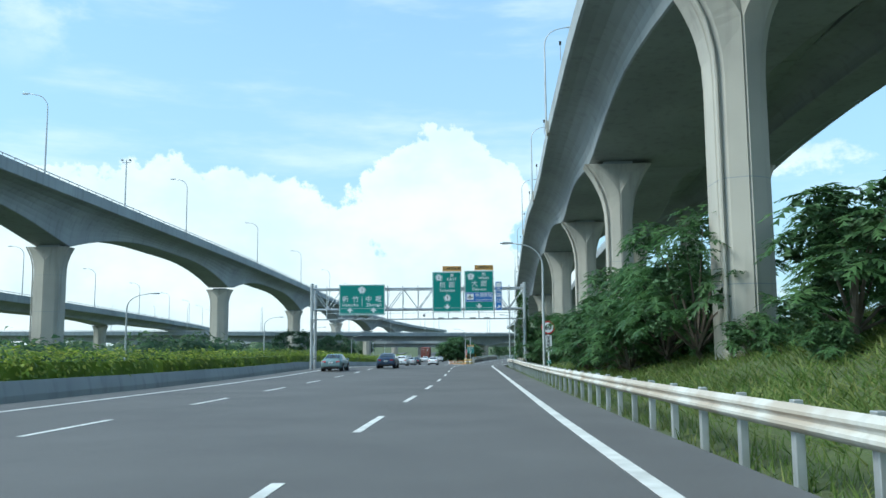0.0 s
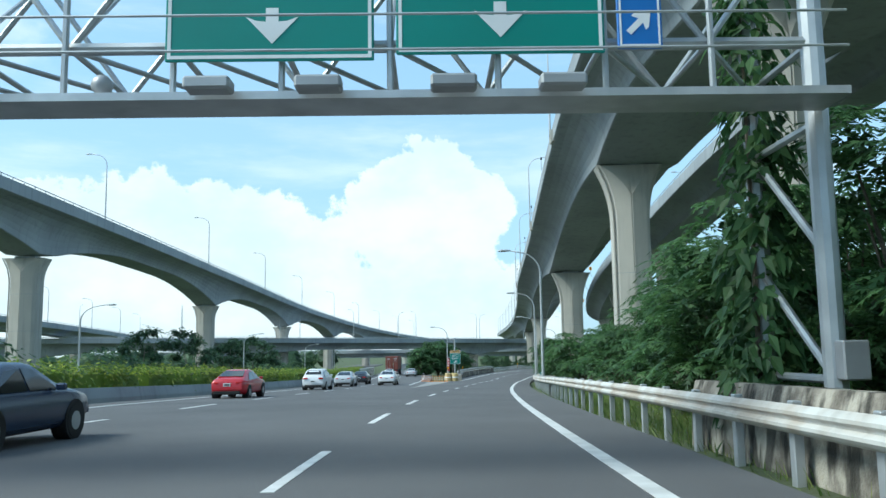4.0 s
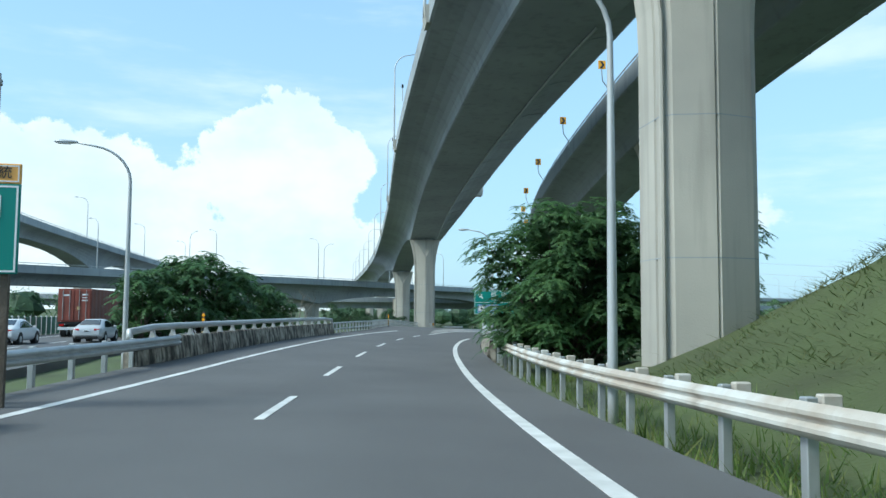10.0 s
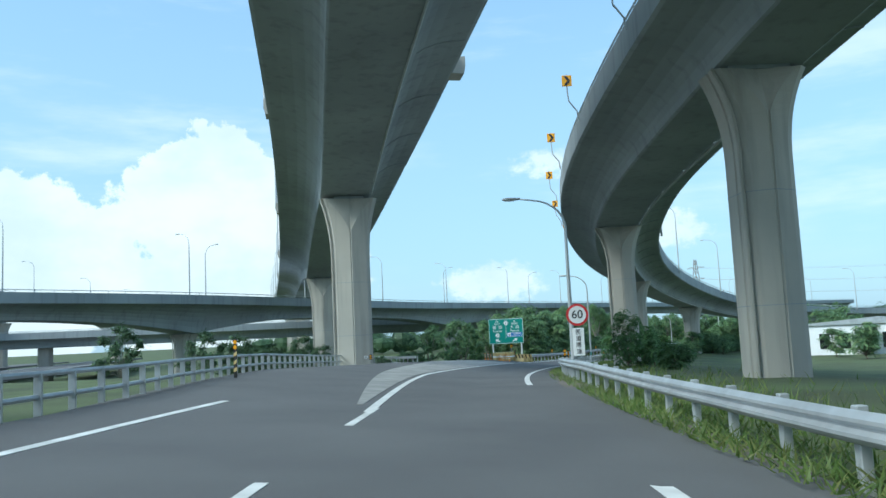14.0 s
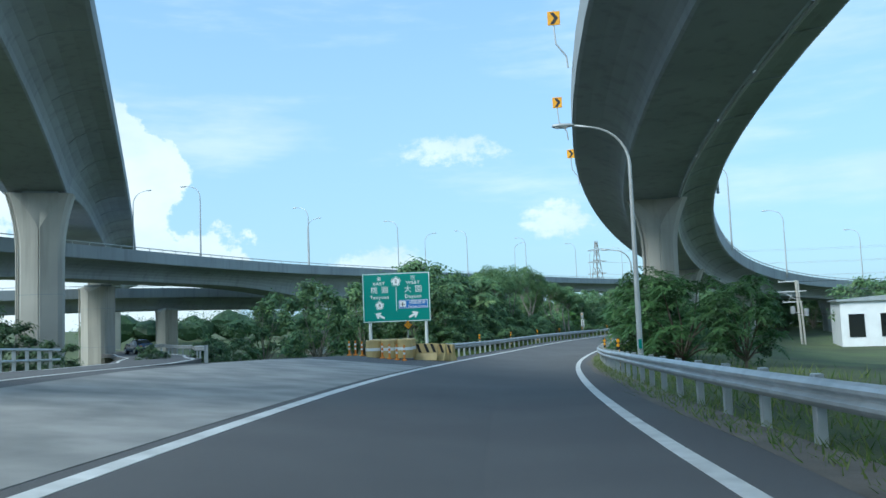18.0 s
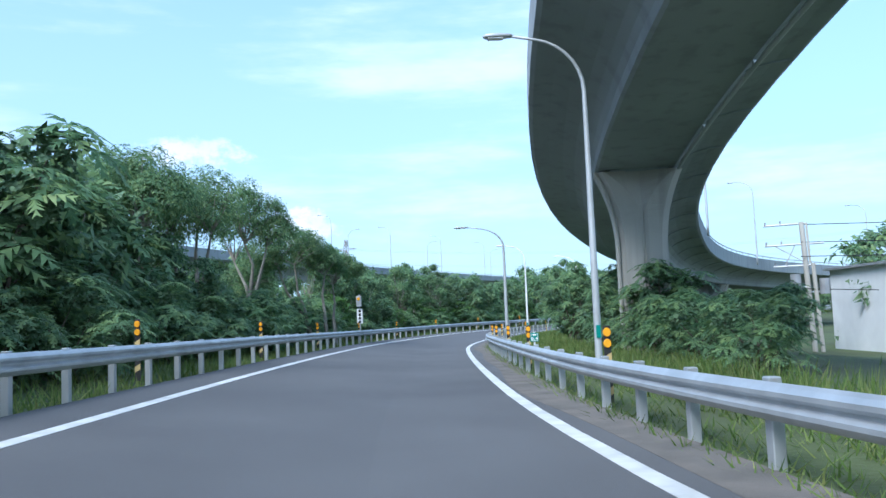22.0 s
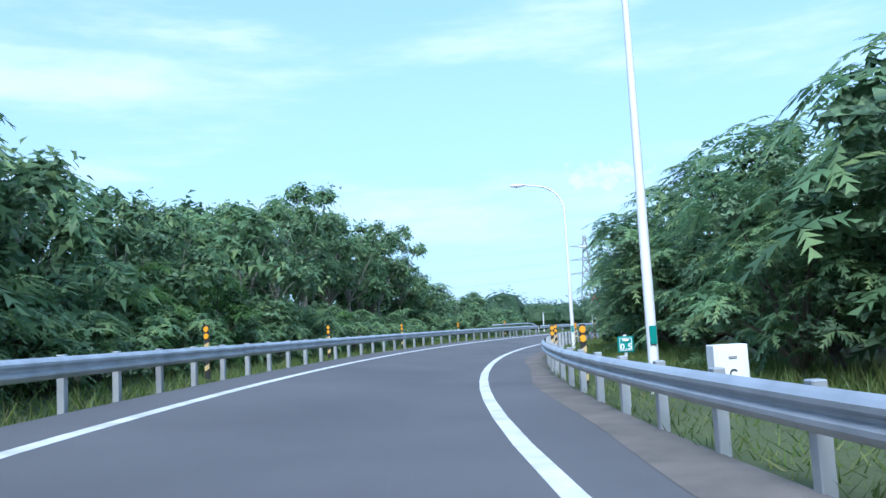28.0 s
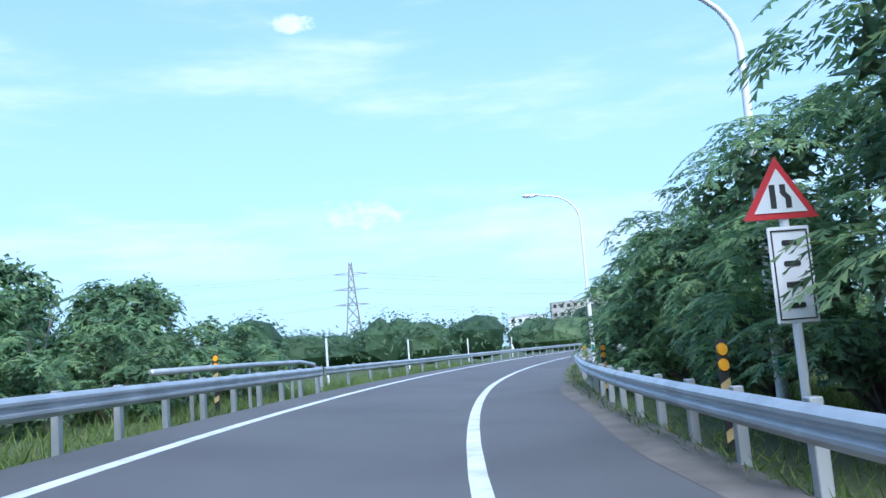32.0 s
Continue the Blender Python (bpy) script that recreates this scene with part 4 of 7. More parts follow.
for y in (16, 53, 90, 116, 153, 190, 228):
    street_lamp("g", Matrix.Translation((main_x(y) - 13.6, y, main_z(y) - 0.1)) @ Matrix.Rotation(math.pi, 4, "Z") @ Matrix.Diagonal((0.8, 0.8, 0.60, 1)), "short grey street lamp behind the median hedge")
street_lamp("g", Matrix.Translation((4.6, 193.4, main_z(193) - 0.1)) @ Matrix.Diagonal((1, 1, 0.86, 1)), "grey street lamp beyond the exit nose")


# ---- plants ----
def leaves(rng, centres, normals, per, length, width, droop=0.35, spread=1.0, tri=False):
    """Rosettes of pointed leaves, each an island of its own."""
    n = len(centres)
    c = np.repeat(centres, per, 0)
    nn = np.repeat(normals, per, 0)
    a = rng.normal(size=(n * per, 3))
    t = np.cross(nn, a)
    t /= np.linalg.norm(t, axis=1)[:, None] + 1e-9
    d = t * spread + nn * rng.uniform(0.05, 0.6, (n * per, 1))
    d /= np.linalg.norm(d, axis=1)[:, None]
    L = length * rng.uniform(0.65, 1.25, (n * per, 1))
    W = width * rng.uniform(0.7, 1.2, (n * per, 1))
    side = np.cross(d, nn + rng.normal(scale=0.35, size=nn.shape))
    side /= np.linalg.norm(side, axis=1)[:, None] + 1e-9
    down = np.array([0, 0, -1.0])
    base = c + rng.normal(scale=length * 0.45, size=c.shape)
    mid = base + d * L * 0.42 + down * L * droop * 0.15
    tip = base + d * L + down * L * droop
    rows = [mid + side * W / 2, tip, base - side * W * 0.5] if tri else [base, mid + side * W / 2, tip, mid - side * W / 2]
    v = np.stack(rows, 1).reshape(-1, 3)
    return v, np.arange(len(v)).reshape(-1, len(rows))


def lobe(rng, centre, radii, n, out=0.75):
    """Points on and in the skin of a lumpy lobe, with outward normals."""
    d = rng.normal(size=(n, 3))
    d /= np.linalg.norm(d, axis=1)[:, None]
    d[:, 2] = np.where(d[:, 2] < -0.5, -d[:, 2] * 0.6, d[:, 2])
    wob = 1 + 0.16 * np.sin(d[:, 0] * 7 + rng.uniform(0, 6)) * np.cos(d[:, 1] * 6 + rng.uniform(0, 6)) + 0.10 * np.sin(d[:, 2] * 11 + rng.uniform(0, 6))
    r = rng.uniform(out, 1.04, n) * wob
    return centre + d * radii * r[:, None], d * 0.8 + np.array([0, 0, 0.45])


def clumps(rng, centre, radii, n_sub, per_sub):
    """Drooping umbrella-shaped sprays over a lobe: rosette places and normals."""
    d = rng.normal(size=(n_sub, 3))
    d[:, 2] = d[:, 2] * 0.9 + 0.25
    d /= np.linalg.norm(d, axis=1)[:, None]
    c = centre + d * radii * rng.uniform(0.62, 1.05, (n_sub, 1))
    ns = d * 0.65 + np.array([0, 0, 0.75])
    ns /= np.linalg.norm(ns, axis=1)[:, None]
    t1 = np.cross(ns, rng.normal(size=(n_sub, 3)))
    t1 /= np.linalg.norm(t1, axis=1)[:, None]
    t2 = np.cross(ns, t1)
    R = radii[0] * rng.uniform(0.26, 0.46, n_sub)
    c, ns, t1, t2, R = (np.repeat(a, per_sub, 0) for a in (c, ns, t1, t2, R))
    q, ph = np.sqrt(rng.uniform(0, 1, len(c))), rng.uniform(0, 6.283, len(c))
    rad = t1 * np.cos(ph)[:, None] + t2 * np.sin(ph)[:, None]
    p = c + rad * (q * R)[:, None] - ns * (0.5 * q * q * R)[:, None] - np.array([0, 0, 0.25]) * (q * q * R)[:, None]
    return p, ns * 0.8 + rad * q[:, None] * 0.8


def core_of(rng, centre, radii, k=0.66):
    """A lumpy shaded heart of twigs and inner leaves."""
    u, w = 7, 5
    v = []
    for i in range(1, w):
        for j in range(u):
            th, ph = math.pi * i / w, 2 * math.pi * j / u
            q = k * rng.uniform(0.75, 1.1)
            v.append(centre + np.array([math.sin(th) * math.cos(ph), math.sin(th) * math.sin(ph), math.cos(th)]) * radii * q)
    v += [centre + np.array([0, 0, radii[2] * k]), centre - np.array([0, 0, radii[2] * k])]
    f = []
    for i in range(w - 2):
        for j in range(u):
            f.append((i * u + j, (i + 1) * u + j, (i + 1) * u + (j + 1) % u, i * u + (j + 1) % u))
    a, b = len(v) - 2, len(v) - 1
    for j in range(u):
        f.append((a, j, (j + 1) % u))
        f.append((b, (w - 2) * u + (j + 1) % u, (w - 2) * u + j))
    return v, f


def fronds(rng, tips, axes, per, length, broad=0.25):
    """Umbrellas of drooping feathered leaves: a spine of four lengths, a pair of leaflets on each."""
    n = len(tips)
    ax = axes / np.linalg.norm(axes, axis=1)[:, None]
    t1 = np.cross(ax, rng.normal(size=(n, 3)))
    t1 /= np.linalg.norm(t1, axis=1)[:, None] + 1e-9
    t2 = np.cross(ax, t1)
    ax, t1, t2, p = (np.repeat(q, per, 0) for q in (ax, t1, t2, tips))
    ph = np.tile(np.arange(per) * 2 * math.pi / per, n) + rng.uniform(-0.35, 0.35, n * per)
    d = t1 * np.cos(ph)[:, None] + t2 * np.sin(ph)[:, None]
    side = np.cross(d, ax)
    L = length * rng.uniform(0.7, 1.2, (n * per, 1))
    rise, sag = rng.uniform(0.10, 0.40, (n * per, 1)), rng.uniform(0.30, 0.62, (n * per, 1))
    up = np.array([0, 0, 1.0])
    spine = [p + d * L * q * (1 - 0.1 * q) + ax * L * rise * q - up * L * sag * q * q for q in (0.04, 0.3, 0.55, 0.78, 1.0)]
    rows = list(spine)
    for i, w in enumerate((0.75, 1.0, 0.9, 0.55)):
        for sg in (-1, 1):
            rows.append(spine[i] * 0.15 + spine[i + 1] * 0.85 + side * sg * w * broad * L + d * L * 0.13 - up * w * broad * L * rng.uniform(0.1, 0.5, L.shape))
    v = np.stack(rows, 1)
    k = v.shape[1]
    f = []
    for i in range(4):
        f += [(i, i + 1, 5 + 2 * i), (i + 1, i, 6 + 2 * i)]
    f = np.array(f)[None] + np.arange(n * per)[:, None, None] * k
    return v.reshape(-1, 3), f.reshape(-1, 3)


def lump(rng, centre, radii, rough=0.22, fine=2):
    """A loose heart of inner leaves: single facets turned every way about a lobe."""
    n = 130 if fine == 2 else 44
    d = rng.normal(size=(n, 3))
    d /= np.linalg.norm(d, axis=1)[:, None]
    c = d * rng.uniform(1 - 2 * rough, 1 + rough, (n, 1))
    a = rng.normal(size=(n, 3)) + d * 0.4
    t1 = np.cross(a, rng.normal(size=(n, 3)))
    t1 /= np.linalg.norm(t1, axis=1)[:, None]
    t2 = np.cross(a, t1)
    t2 /= np.linalg.norm(t2, axis=1)[:, None]
    e = (0.44 if fine == 2 else 0.72) * rng.uniform(0.7, 1.25, (n, 1))
    v = np.stack([c - t1 * e * 0.5, c + t1 * e * 0.5 - t2 * e * 0.15, c + t2 * e], 1)
    return v.reshape(-1, 3) * radii + centre, np.arange(3 * n).reshape(-1, 3)


def tree_meshes(seed, high, wide, lobes, style, n, leaf, mats, stem=0.2, clear=0.1, heart=0.6, dense=34):
    """Trunk and crown of one kind of tree, rooted at the origin. style: feathered umbrellas of leaves, or clumps of small leaves."""
    rng = np.random.RandomState(seed)
    bm = bmesh.new()
    fork = high * clear
    trunk = [(0, 0, -0.6), (rng.uniform(-.1, .1), rng.uniform(-.1, .1), fork * 0.5), (rng.uniform(-.25, .25), rng.uniform(-.25, .25), fork)]
    tube(bm, trunk, [stem, stem * 0.8, stem * 0.65], 6)
    V, F, I, off = [], [], [], 0

    def add(v, f, k):
        nonlocal off
        V.append(v)
        F.append(np.asarray(f) + off)
        I.append(np.full(len(f), k))
        off += len(v)
    for k in range(lobes):
        ang = 2.4 * k + rng.uniform(-0.4, 0.4)
        lev = (k + rng.uniform(-0.3, 0.3)) / (lobes - 1) if k < lobes - 1 else 1.0
        lev = min(1.0, max(0.0, lev))
        prof = math.sqrt(max(0.02, 1 - ((lev - 0.35) / 0.78) ** 2))
        rad = wide * 0.36 * prof * rng.uniform(0.65, 1.1)
        c = np.array([math.cos(ang) * rad, math.sin(ang) * rad, fork + (high - fork) * (0.10 + 0.76 * lev)])
        r = np.array([1, 1, 0.72]) * wide * rng.uniform(0.17, 0.26)
        m0, e = Vector(trunk[-1]), Vector(c)
        tube(bm, [m0, m0.lerp(e, 0.5) + Vector((rng.uniform(-.3, .3), rng.uniform(-.3, .3), 0.25)), e], [stem * 0.5, stem * 0.3, stem * 0.1], 4)
        if style == "feathered":
            d = rng.normal(size=(n, 3))
            d[:, 2] = np.where(d[:, 2] < -0.35, -d[:, 2], d[:, 2])
            d /= np.linalg.norm(d, axis=1)[:, None]
            tips = c + d * r * rng.uniform(0.72, 1.05, (n, 1))
            v, f = fronds(rng, tips, d * 0.55 + np.array([0, 0, 0.8]) + rng.normal(scale=0.12, size=d.shape), 6 if n > 9 else 5, leaf)
            add(v, f, 0)
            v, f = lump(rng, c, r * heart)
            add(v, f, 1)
        else:
            d = rng.normal(size=(n, 3))
            d[:, 2] = np.abs(d[:, 2]) * 0.8 - 0.15
            d /= np.linalg.norm(d, axis=1)[:, None]
            for q in d:
                rr = r[0] * rng.uniform(0.40, 0.58)
                cc = c + q * r * 0.72
                a = np.array([rr, rr, rr * 0.72])
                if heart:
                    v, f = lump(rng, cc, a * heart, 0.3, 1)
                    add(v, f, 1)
                p, nn = lobe(rng, cc, a, dense, 0.72)
                v, f = leaves(rng, p, nn, 4, leaf, leaf * 0.5, tri=True)
                add(v, f, 0)
            w = Vector(rng.normal(size=3)).normalized() * float(r[0]) * 0.8
            tube(bm, [m0.lerp(e, 0.7), e + w], [stem * 0.18, stem * 0.05], 3)
    crown = bpy.data.meshes.new("crown")
    crown.from_pydata(np.vstack(V).tolist(), [], np.vstack(F).tolist())
    for m_ in mats:
        crown.materials.append(m_)
    crown.polygons.foreach_set("material_index", np.concatenate(I).astype(np.int32))
    return mesh_of(bm, "trunk", BARK_PALE if style == "clumped" else BARK), crown


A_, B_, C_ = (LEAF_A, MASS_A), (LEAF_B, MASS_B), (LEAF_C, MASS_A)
TREES = {      # far from the road: larger, fewer leaves
    "broad": [tree_meshes(11 + k, 7.0, 6.4, 11, "feathered", 9, 1.0, A_, 0.18, 0.10, 0.62) for k in range(2)],
    "shrub": [tree_meshes(31 + k, 3.0, 4.4, 9, "feathered", 8, 0.7, A_, 0.08, 0.03, 0.62) for k in range(2)],
    "light": [tree_meshes(41 + k, 5.0, 4.2, 10, "feathered", 8, 0.7, C_, 0.10, 0.06, 0.6) for k in range(2)],
    "tall": [tree_meshes(51 + k, 10.0, 6.0, 10, "clumped", 3, 0.42, B_, 0.15, 0.34, 0.62, 22) for k in range(2)],
    "thin": [tree_meshes(61 + k, 9.0, 5.0, 8, "clumped", 3, 0.34, B_, 0.11, 0.45, 0, 24) for k in range(2)],
    "wood": [tree_meshes(71 + k, 8.0, 7.0, 11, "clumped", 3, 0.50, B_, 0.16, 0.06, 0.66, 18) for k in range(3)],
}
NEAR_TREES = {      # beside the road
    "broad": [tree_meshes(111 + k, 7.0, 6.6, 14, "feathered", 16, 0.66, A_, 0.18, 0.08, 0.36) for k in range(3)],
    "shrub": [tree_meshes(131 + k, 3.0, 4.6, 11, "feathered", 12, 0.50, A_, 0.08, 0.02, 0.36) for k in range(3)],
    "light": [tree_meshes(141 + k, 5.0, 4.4, 11, "feathered", 12, 0.52, C_, 0.10, 0.04, 0.36) for k in range(2)],
    "great": [tree_meshes(181 + k, 7.0, 6.6, 15, "feathered", 40, 0.48, A_, 0.18, 0.08, 0.42) for k in range(2)],
    "tall": [tree_meshes(151 + k, 10.0, 6.2, 12, "clumped", 4, 0.28, B_, 0.15, 0.34, 0.6, 28) for k in range(3)],
    "thin": [tree_meshes(161 + k, 9.0, 5.0, 10, "clumped", 4, 0.21, B_, 0.11, 0.45, 0, 32) for k in range(2)],
    "wood": [tree_meshes(171 + k, 8.0, 7.2, 12, "clumped", 4, 0.31, B_, 0.16, 0.05, 0.62, 27) for k in range(3)],
}


TREES["great"] = NEAR_TREES["great"]


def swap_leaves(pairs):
    """The same trees in the bend's paler leaf, its green partly lightened to stand for haze."""
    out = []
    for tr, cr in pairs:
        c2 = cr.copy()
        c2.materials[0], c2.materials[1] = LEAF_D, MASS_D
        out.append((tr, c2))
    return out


LIGHTENED_TREES, LIGHTENED_FAR = ({k: swap_leaves(q[k]) for k in ("broad", "shrub", "wood", "tall", "great")} for q in (NEAR_TREES, TREES))
TREE_LABEL = {"broad": "broad-leaved green tree with a dense spreading crown", "great": "broad-leaved green tree with long drooping sprays", "shrub": "low broad-leaved shrub with large glossy leaves", "light": "bright light-green young tree at the roadside",
              "tall": "tall tree with pale stems and clumped dark crown", "thin": "thin open-crowned tree with bare pale stems", "wood": "dense dark-green woodland tree"}


def plant(kind, x, y, high, seed, sink=0.1, wide=1.0, z=None):
    ref = {"broad": 7.0, "great": 7.0, "shrub": 3.0, "light": 5.0, "tall": 10.0, "thin": 9.0, "wood": 8.0}[kind]
    k = high / ref
    s_, lat_ = (float(q[0]) for q in along(np.array([x]), np.array([y]))[:2])
    bend = s_ > 336 and kind in LIGHTENED_TREES          # bend trees: lighter green, with haze brightness put into the colour
    kinds = (LIGHTENED_TREES if bend else NEAR_TREES)[kind] if abs(lat_) < 9.6 else LIGHTENED_FAR[kind] if bend else TREES[kind]
    tr, cr = kinds[seed % len(kinds)]
    gz = float(ground_z([x], [y])[0]) if z is None else z
    rng = random.Random(seed * 7 + 1)
    m = Matrix.Translation((x, y, gz - sink)) @ Matrix.Rotation(rng.uniform(0, 6.28), 4, "Z") @ Matrix.Diagonal((k * wide, k * wide, k, 1))
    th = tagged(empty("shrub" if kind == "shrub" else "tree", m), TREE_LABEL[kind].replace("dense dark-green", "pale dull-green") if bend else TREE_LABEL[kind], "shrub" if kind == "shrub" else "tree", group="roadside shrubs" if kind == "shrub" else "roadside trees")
    part("trunk", tr, None, th)
    part("crown", cr, None, th)
    return th


def belt(kind, s0, s1, gap, lat0, lat1, h0, h1, seed, wide=1.0):
    rng = random.Random(seed)
    s = s0
    i = 0
    while s < s1:
        p = spot(s + rng.uniform(-0.3, 0.3) * gap, rng.uniform(lat0, lat1))
        plant(kind, p.x, p.y, rng.uniform(h0, h1), seed + i * 3, wide=wide)
        s += gap
        i += 1


# beside the motorway, right
plant("broad", *spot(24, 11.0).xy, 5.0, 101, wide=1.2)
plant("broad", *spot(30, 13.5).xy, 4.6, 103)
plant("broad", *spot(35.5, 9.6).xy, 6.9, 105, wide=1.05)
belt("broad", 40, 61, 3.6, 6.8, 8.6, 3.6, 4.2, 110, 1.15)
belt("broad", 44, 62, 8.0, 11.0, 13.0, 3.4, 4.0, 113)
belt("broad", 40, 53, 3.4, 9.0, 10.2, 5.2, 6.0, 117, 1.1)
plant("broad", *spot(112, 10.6).xy, 4.6, 118, wide=0.8)
belt("broad", 65, 74, 4.5, 9.2, 10.6, 2.8, 3.3, 116)
belt("broad", 71, 86, 3.2, 10.5, 14.5, 4.4, 5.2, 121, 1.0)
belt("broad", 79, 97, 4.0, 6.8, 9.0, 4.4, 5.2, 130, 1.1)
belt("shrub", 76, 100, 5.0, 5.8, 6.8, 2.0, 2.6, 137)
belt("broad", 86, 112, 8.0, 14.0, 18.0, 3.0, 3.5, 140)
belt("shrub", 112, 142, 3.4, 6.8, 9.5, 2.8, 3.6, 150)
belt("shrub", 22, 62, 3.0, 8.8, 11.5, 1.1, 1.7, 152)
belt("broad", 116, 140, 9.0, 15.0, 19.0, 3.6, 4.6, 158)
belt("broad", 142, 156, 5.0, 11.0, 14.0, 4.0, 4.6, 160)
belt("shrub", 142, 176, 6.0, 8.0, 12.5, 1.4, 2.2, 170)
belt("shrub", 126, 172, 4.5, 13.0, 22.0, 1.0, 1.9, 176)
belt("shrub", 150, 178, 9.0, 15.0, 20.0, 1.2, 2.0, 178)
# big tree by the bridge, and bushes beyond the parapets
plant("great", *spot(194.6, 6.8).xy, 6.4, 201, wide=1.1)
plant("great", *spot(193.6, 5.9).xy, 6.3, 209, wide=1.08)
plant("great", *spot(195.6, 7.6).xy, 6.1, 210, wide=1.1)
plant("great", *spot(193.5, 11.0).xy, 6.0, 202)
plant("great", *spot(197.5, 7.8).xy, 5.4, 203, wide=1.05)
plant("great", *spot(203.5, 6.6).xy, 4.2, 207, wide=1.1)
plant("shrub", *spot(193.5, 6.6).xy, 3.2, 204)
plant("shrub", *spot(200.5, 6.4).xy, 3.3, 206, wide=0.75)
belt("shrub", 203, 207, 2.5, 6.6, 7.6, 1.9, 2.3, 205, 0.8)
belt("shrub", 209, 231, 3.2, 6.6, 8.2, 1.3, 1.8, 208)
for s_, l_, h_ in ((223.5, -23.0, 6.6), (226, -21.6, 7.4), (229, -20.4, 8.0), (232, -19.0, 6.8), (237, -18.0, 6.0), (243, -19.0, 5.2)):
    plant("broad", *spot(s_, l_).xy, h_, int(s_), z=-4.9)
for x_, y_, h_ in ((-24.5, 191.0, 7.4), (-27.5, 186.5, 6.8), (-28.5, 172.0, 7.2), (-32.5, 166.0, 7.0)):
    plant("wood", x_, y_, h_, int(y_), wide=1.2)
# between the branch and the ramp, and under the curved viaduct
belt("shrub", 266, 286, 6.5, 9.5, 12.0, 1.2, 2.0, 220)
plant("broad", *spot(283, 8.3).xy, 4.3, 225, wide=0.62)
plant("shrub", *spot(280.5, 8.4).xy, 2.4, 226, wide=0.7)
plant("broad", *spot(325.0, 6.5).xy, 5.7, 231, wide=0.85)
plant("broad", *spot(311, 9.2).xy, 4.0, 227, wide=0.9)
belt("broad", 315, 329, 4.5, 6.2, 7.6, 4.2, 4.8, 226, 1.15)
belt("shrub", 318, 340, 6.0, 6.6, 8.0, 1.6, 2.2, 230)
belt("broad", 365, 374, 4.2, 9.2, 10.4, 3.4, 3.9, 237, 1.05)
plant("broad", *spot(424, 8.4).xy, 4.4, 241)
plant("broad", *spot(433, 7.4).xy, 4.6, 242, wide=0.9)
belt("shrub", 371, 391, 3.4, 10.6, 13.6, 2.5, 3.1, 235, 1.1)
belt("shrub", 353, 370, 3.6, 8.6, 10.8, 1.9, 2.6, 232, 1.0)
belt("broad", 364, 388, 6.0, 13.0, 15.5, 2.6, 3.4, 233)
for x_, y_, h_ in ((119.6, 338.6, 7.8), (121.2, 334.2, 7.6), (124.5, 340.0, 7.4), (118.2, 331.0, 6.4)):
    plant("wood", x_, y_, h_, int(x_), wide=1.05)
belt("broad", 350, 400, 9.0, 26.0, 36.0, 4.0, 5.0, 234)
plant("broad", *spot(402, 8.6).xy, 6.4, 239, wide=0.8)
belt("broad", 392, 402, 5.0, 9.0, 11.0, 4.2, 5.0, 240)
belt("shrub", 386, 404, 5.0, 9.0, 12.0, 2.0, 3.0, 244)
belt("broad", 404, 432, 5.0, 11.5, 14.0, 5.6, 7.2, 250)
belt("light", 406, 428, 7.0, 9.0, 11.0, 4.2, 5.2, 256)
belt("broad", 432, 447, 4.5, 8.4, 10.0, 5.8, 6.6, 260, 1.1)
belt("broad", 448, 463, 4.0, 7.0, 8.2, 5.2, 5.9, 263, 1.05)
belt("wood", 436, 452, 5.0, 13.0, 16.0, 6.2, 7.4, 266)
belt("broad", 462, 474, 4.5, 10.0, 12.0, 4.0, 4.8, 270)
belt("wood", 455, 480, 6.0, 15.0, 20.0, 5.0, 6.5, 275)
for s_, l_, h_, w_ in ((475.2, 6.7, 5.9, 1.08), (478.8, 6.0, 5.0, 1.05), (482.5, 11.4, 6.0, 1.1), (483.5, 6.2, 4.7, 0.95), (488.3, 5.9, 4.8, 0.95), (470.5, 11.5, 5.6, 1.1)):
    plant("great", *spot(s_, l_).xy, h_, int(s_ * 2), wide=w_)
belt("broad", 492, 502, 4.0, 5.8, 7.0, 4.2, 5.0, 283, 1.0)
belt("broad", 496, 530, 6.0, 9.0, 12.0, 5.0, 6.0, 285)
# woods on the left: a tall front row of changing height, deeper rows, scrub at the rail
_rng = random.Random(300)
for i, s_ in enumerate(np.arange(338, 500, 2.9)):
    h_ = float(np.interp(s_, [338, 358, 366, 374, 382, 388, 400, 408, 416, 428, 437, 445, 453, 463, 471, 478, 487, 500], [6.2, 6.4, 7.2, 8.4, 7.6, 9.0, 6.2, 5.8, 7.6, 7.0, 6.4, 5.8, 6.8, 9.6, 8.6, 6.0, 4.2, 4.0]))
    kind_ = "thin" if 372 < s_ < 384 and i % 3 == 1 else "tall" if h_ > 7.0 else ("wood", "wood", "broad")[i % 3]
    if 366 < s_ < 391:
        plant("shrub", *spot(s_, _rng.uniform(-11.0, -8.6)).xy, _rng.uniform(2.2, 3.2), 300 + i)
        continue
    p = spot(s_, _rng.uniform(-12.0, -9.4))
    plant(kind_, p.x, p.y, h_ * _rng.uniform(0.9, 1.06) + 0.3, 300 + i, wide=1.0 if kind_ != "tall" else 0.9)
    if i % 2 == 0:
        p = spot(s_, _rng.uniform(-19.0, -15.0))
        plant("wood", p.x, p.y, h_ * _rng.uniform(0.9, 1.02) + 1.0, 400 + i)
plant("tall", *spot(473.5, -11.0).xy, 8.6, 394, wide=0.85)
plant("tall", *spot(476.0, -10.4).xy, 9.0, 395, wide=0.75)
plant("wood", *spot(479.0, -11.6).xy, 6.8, 396, wide=0.8)
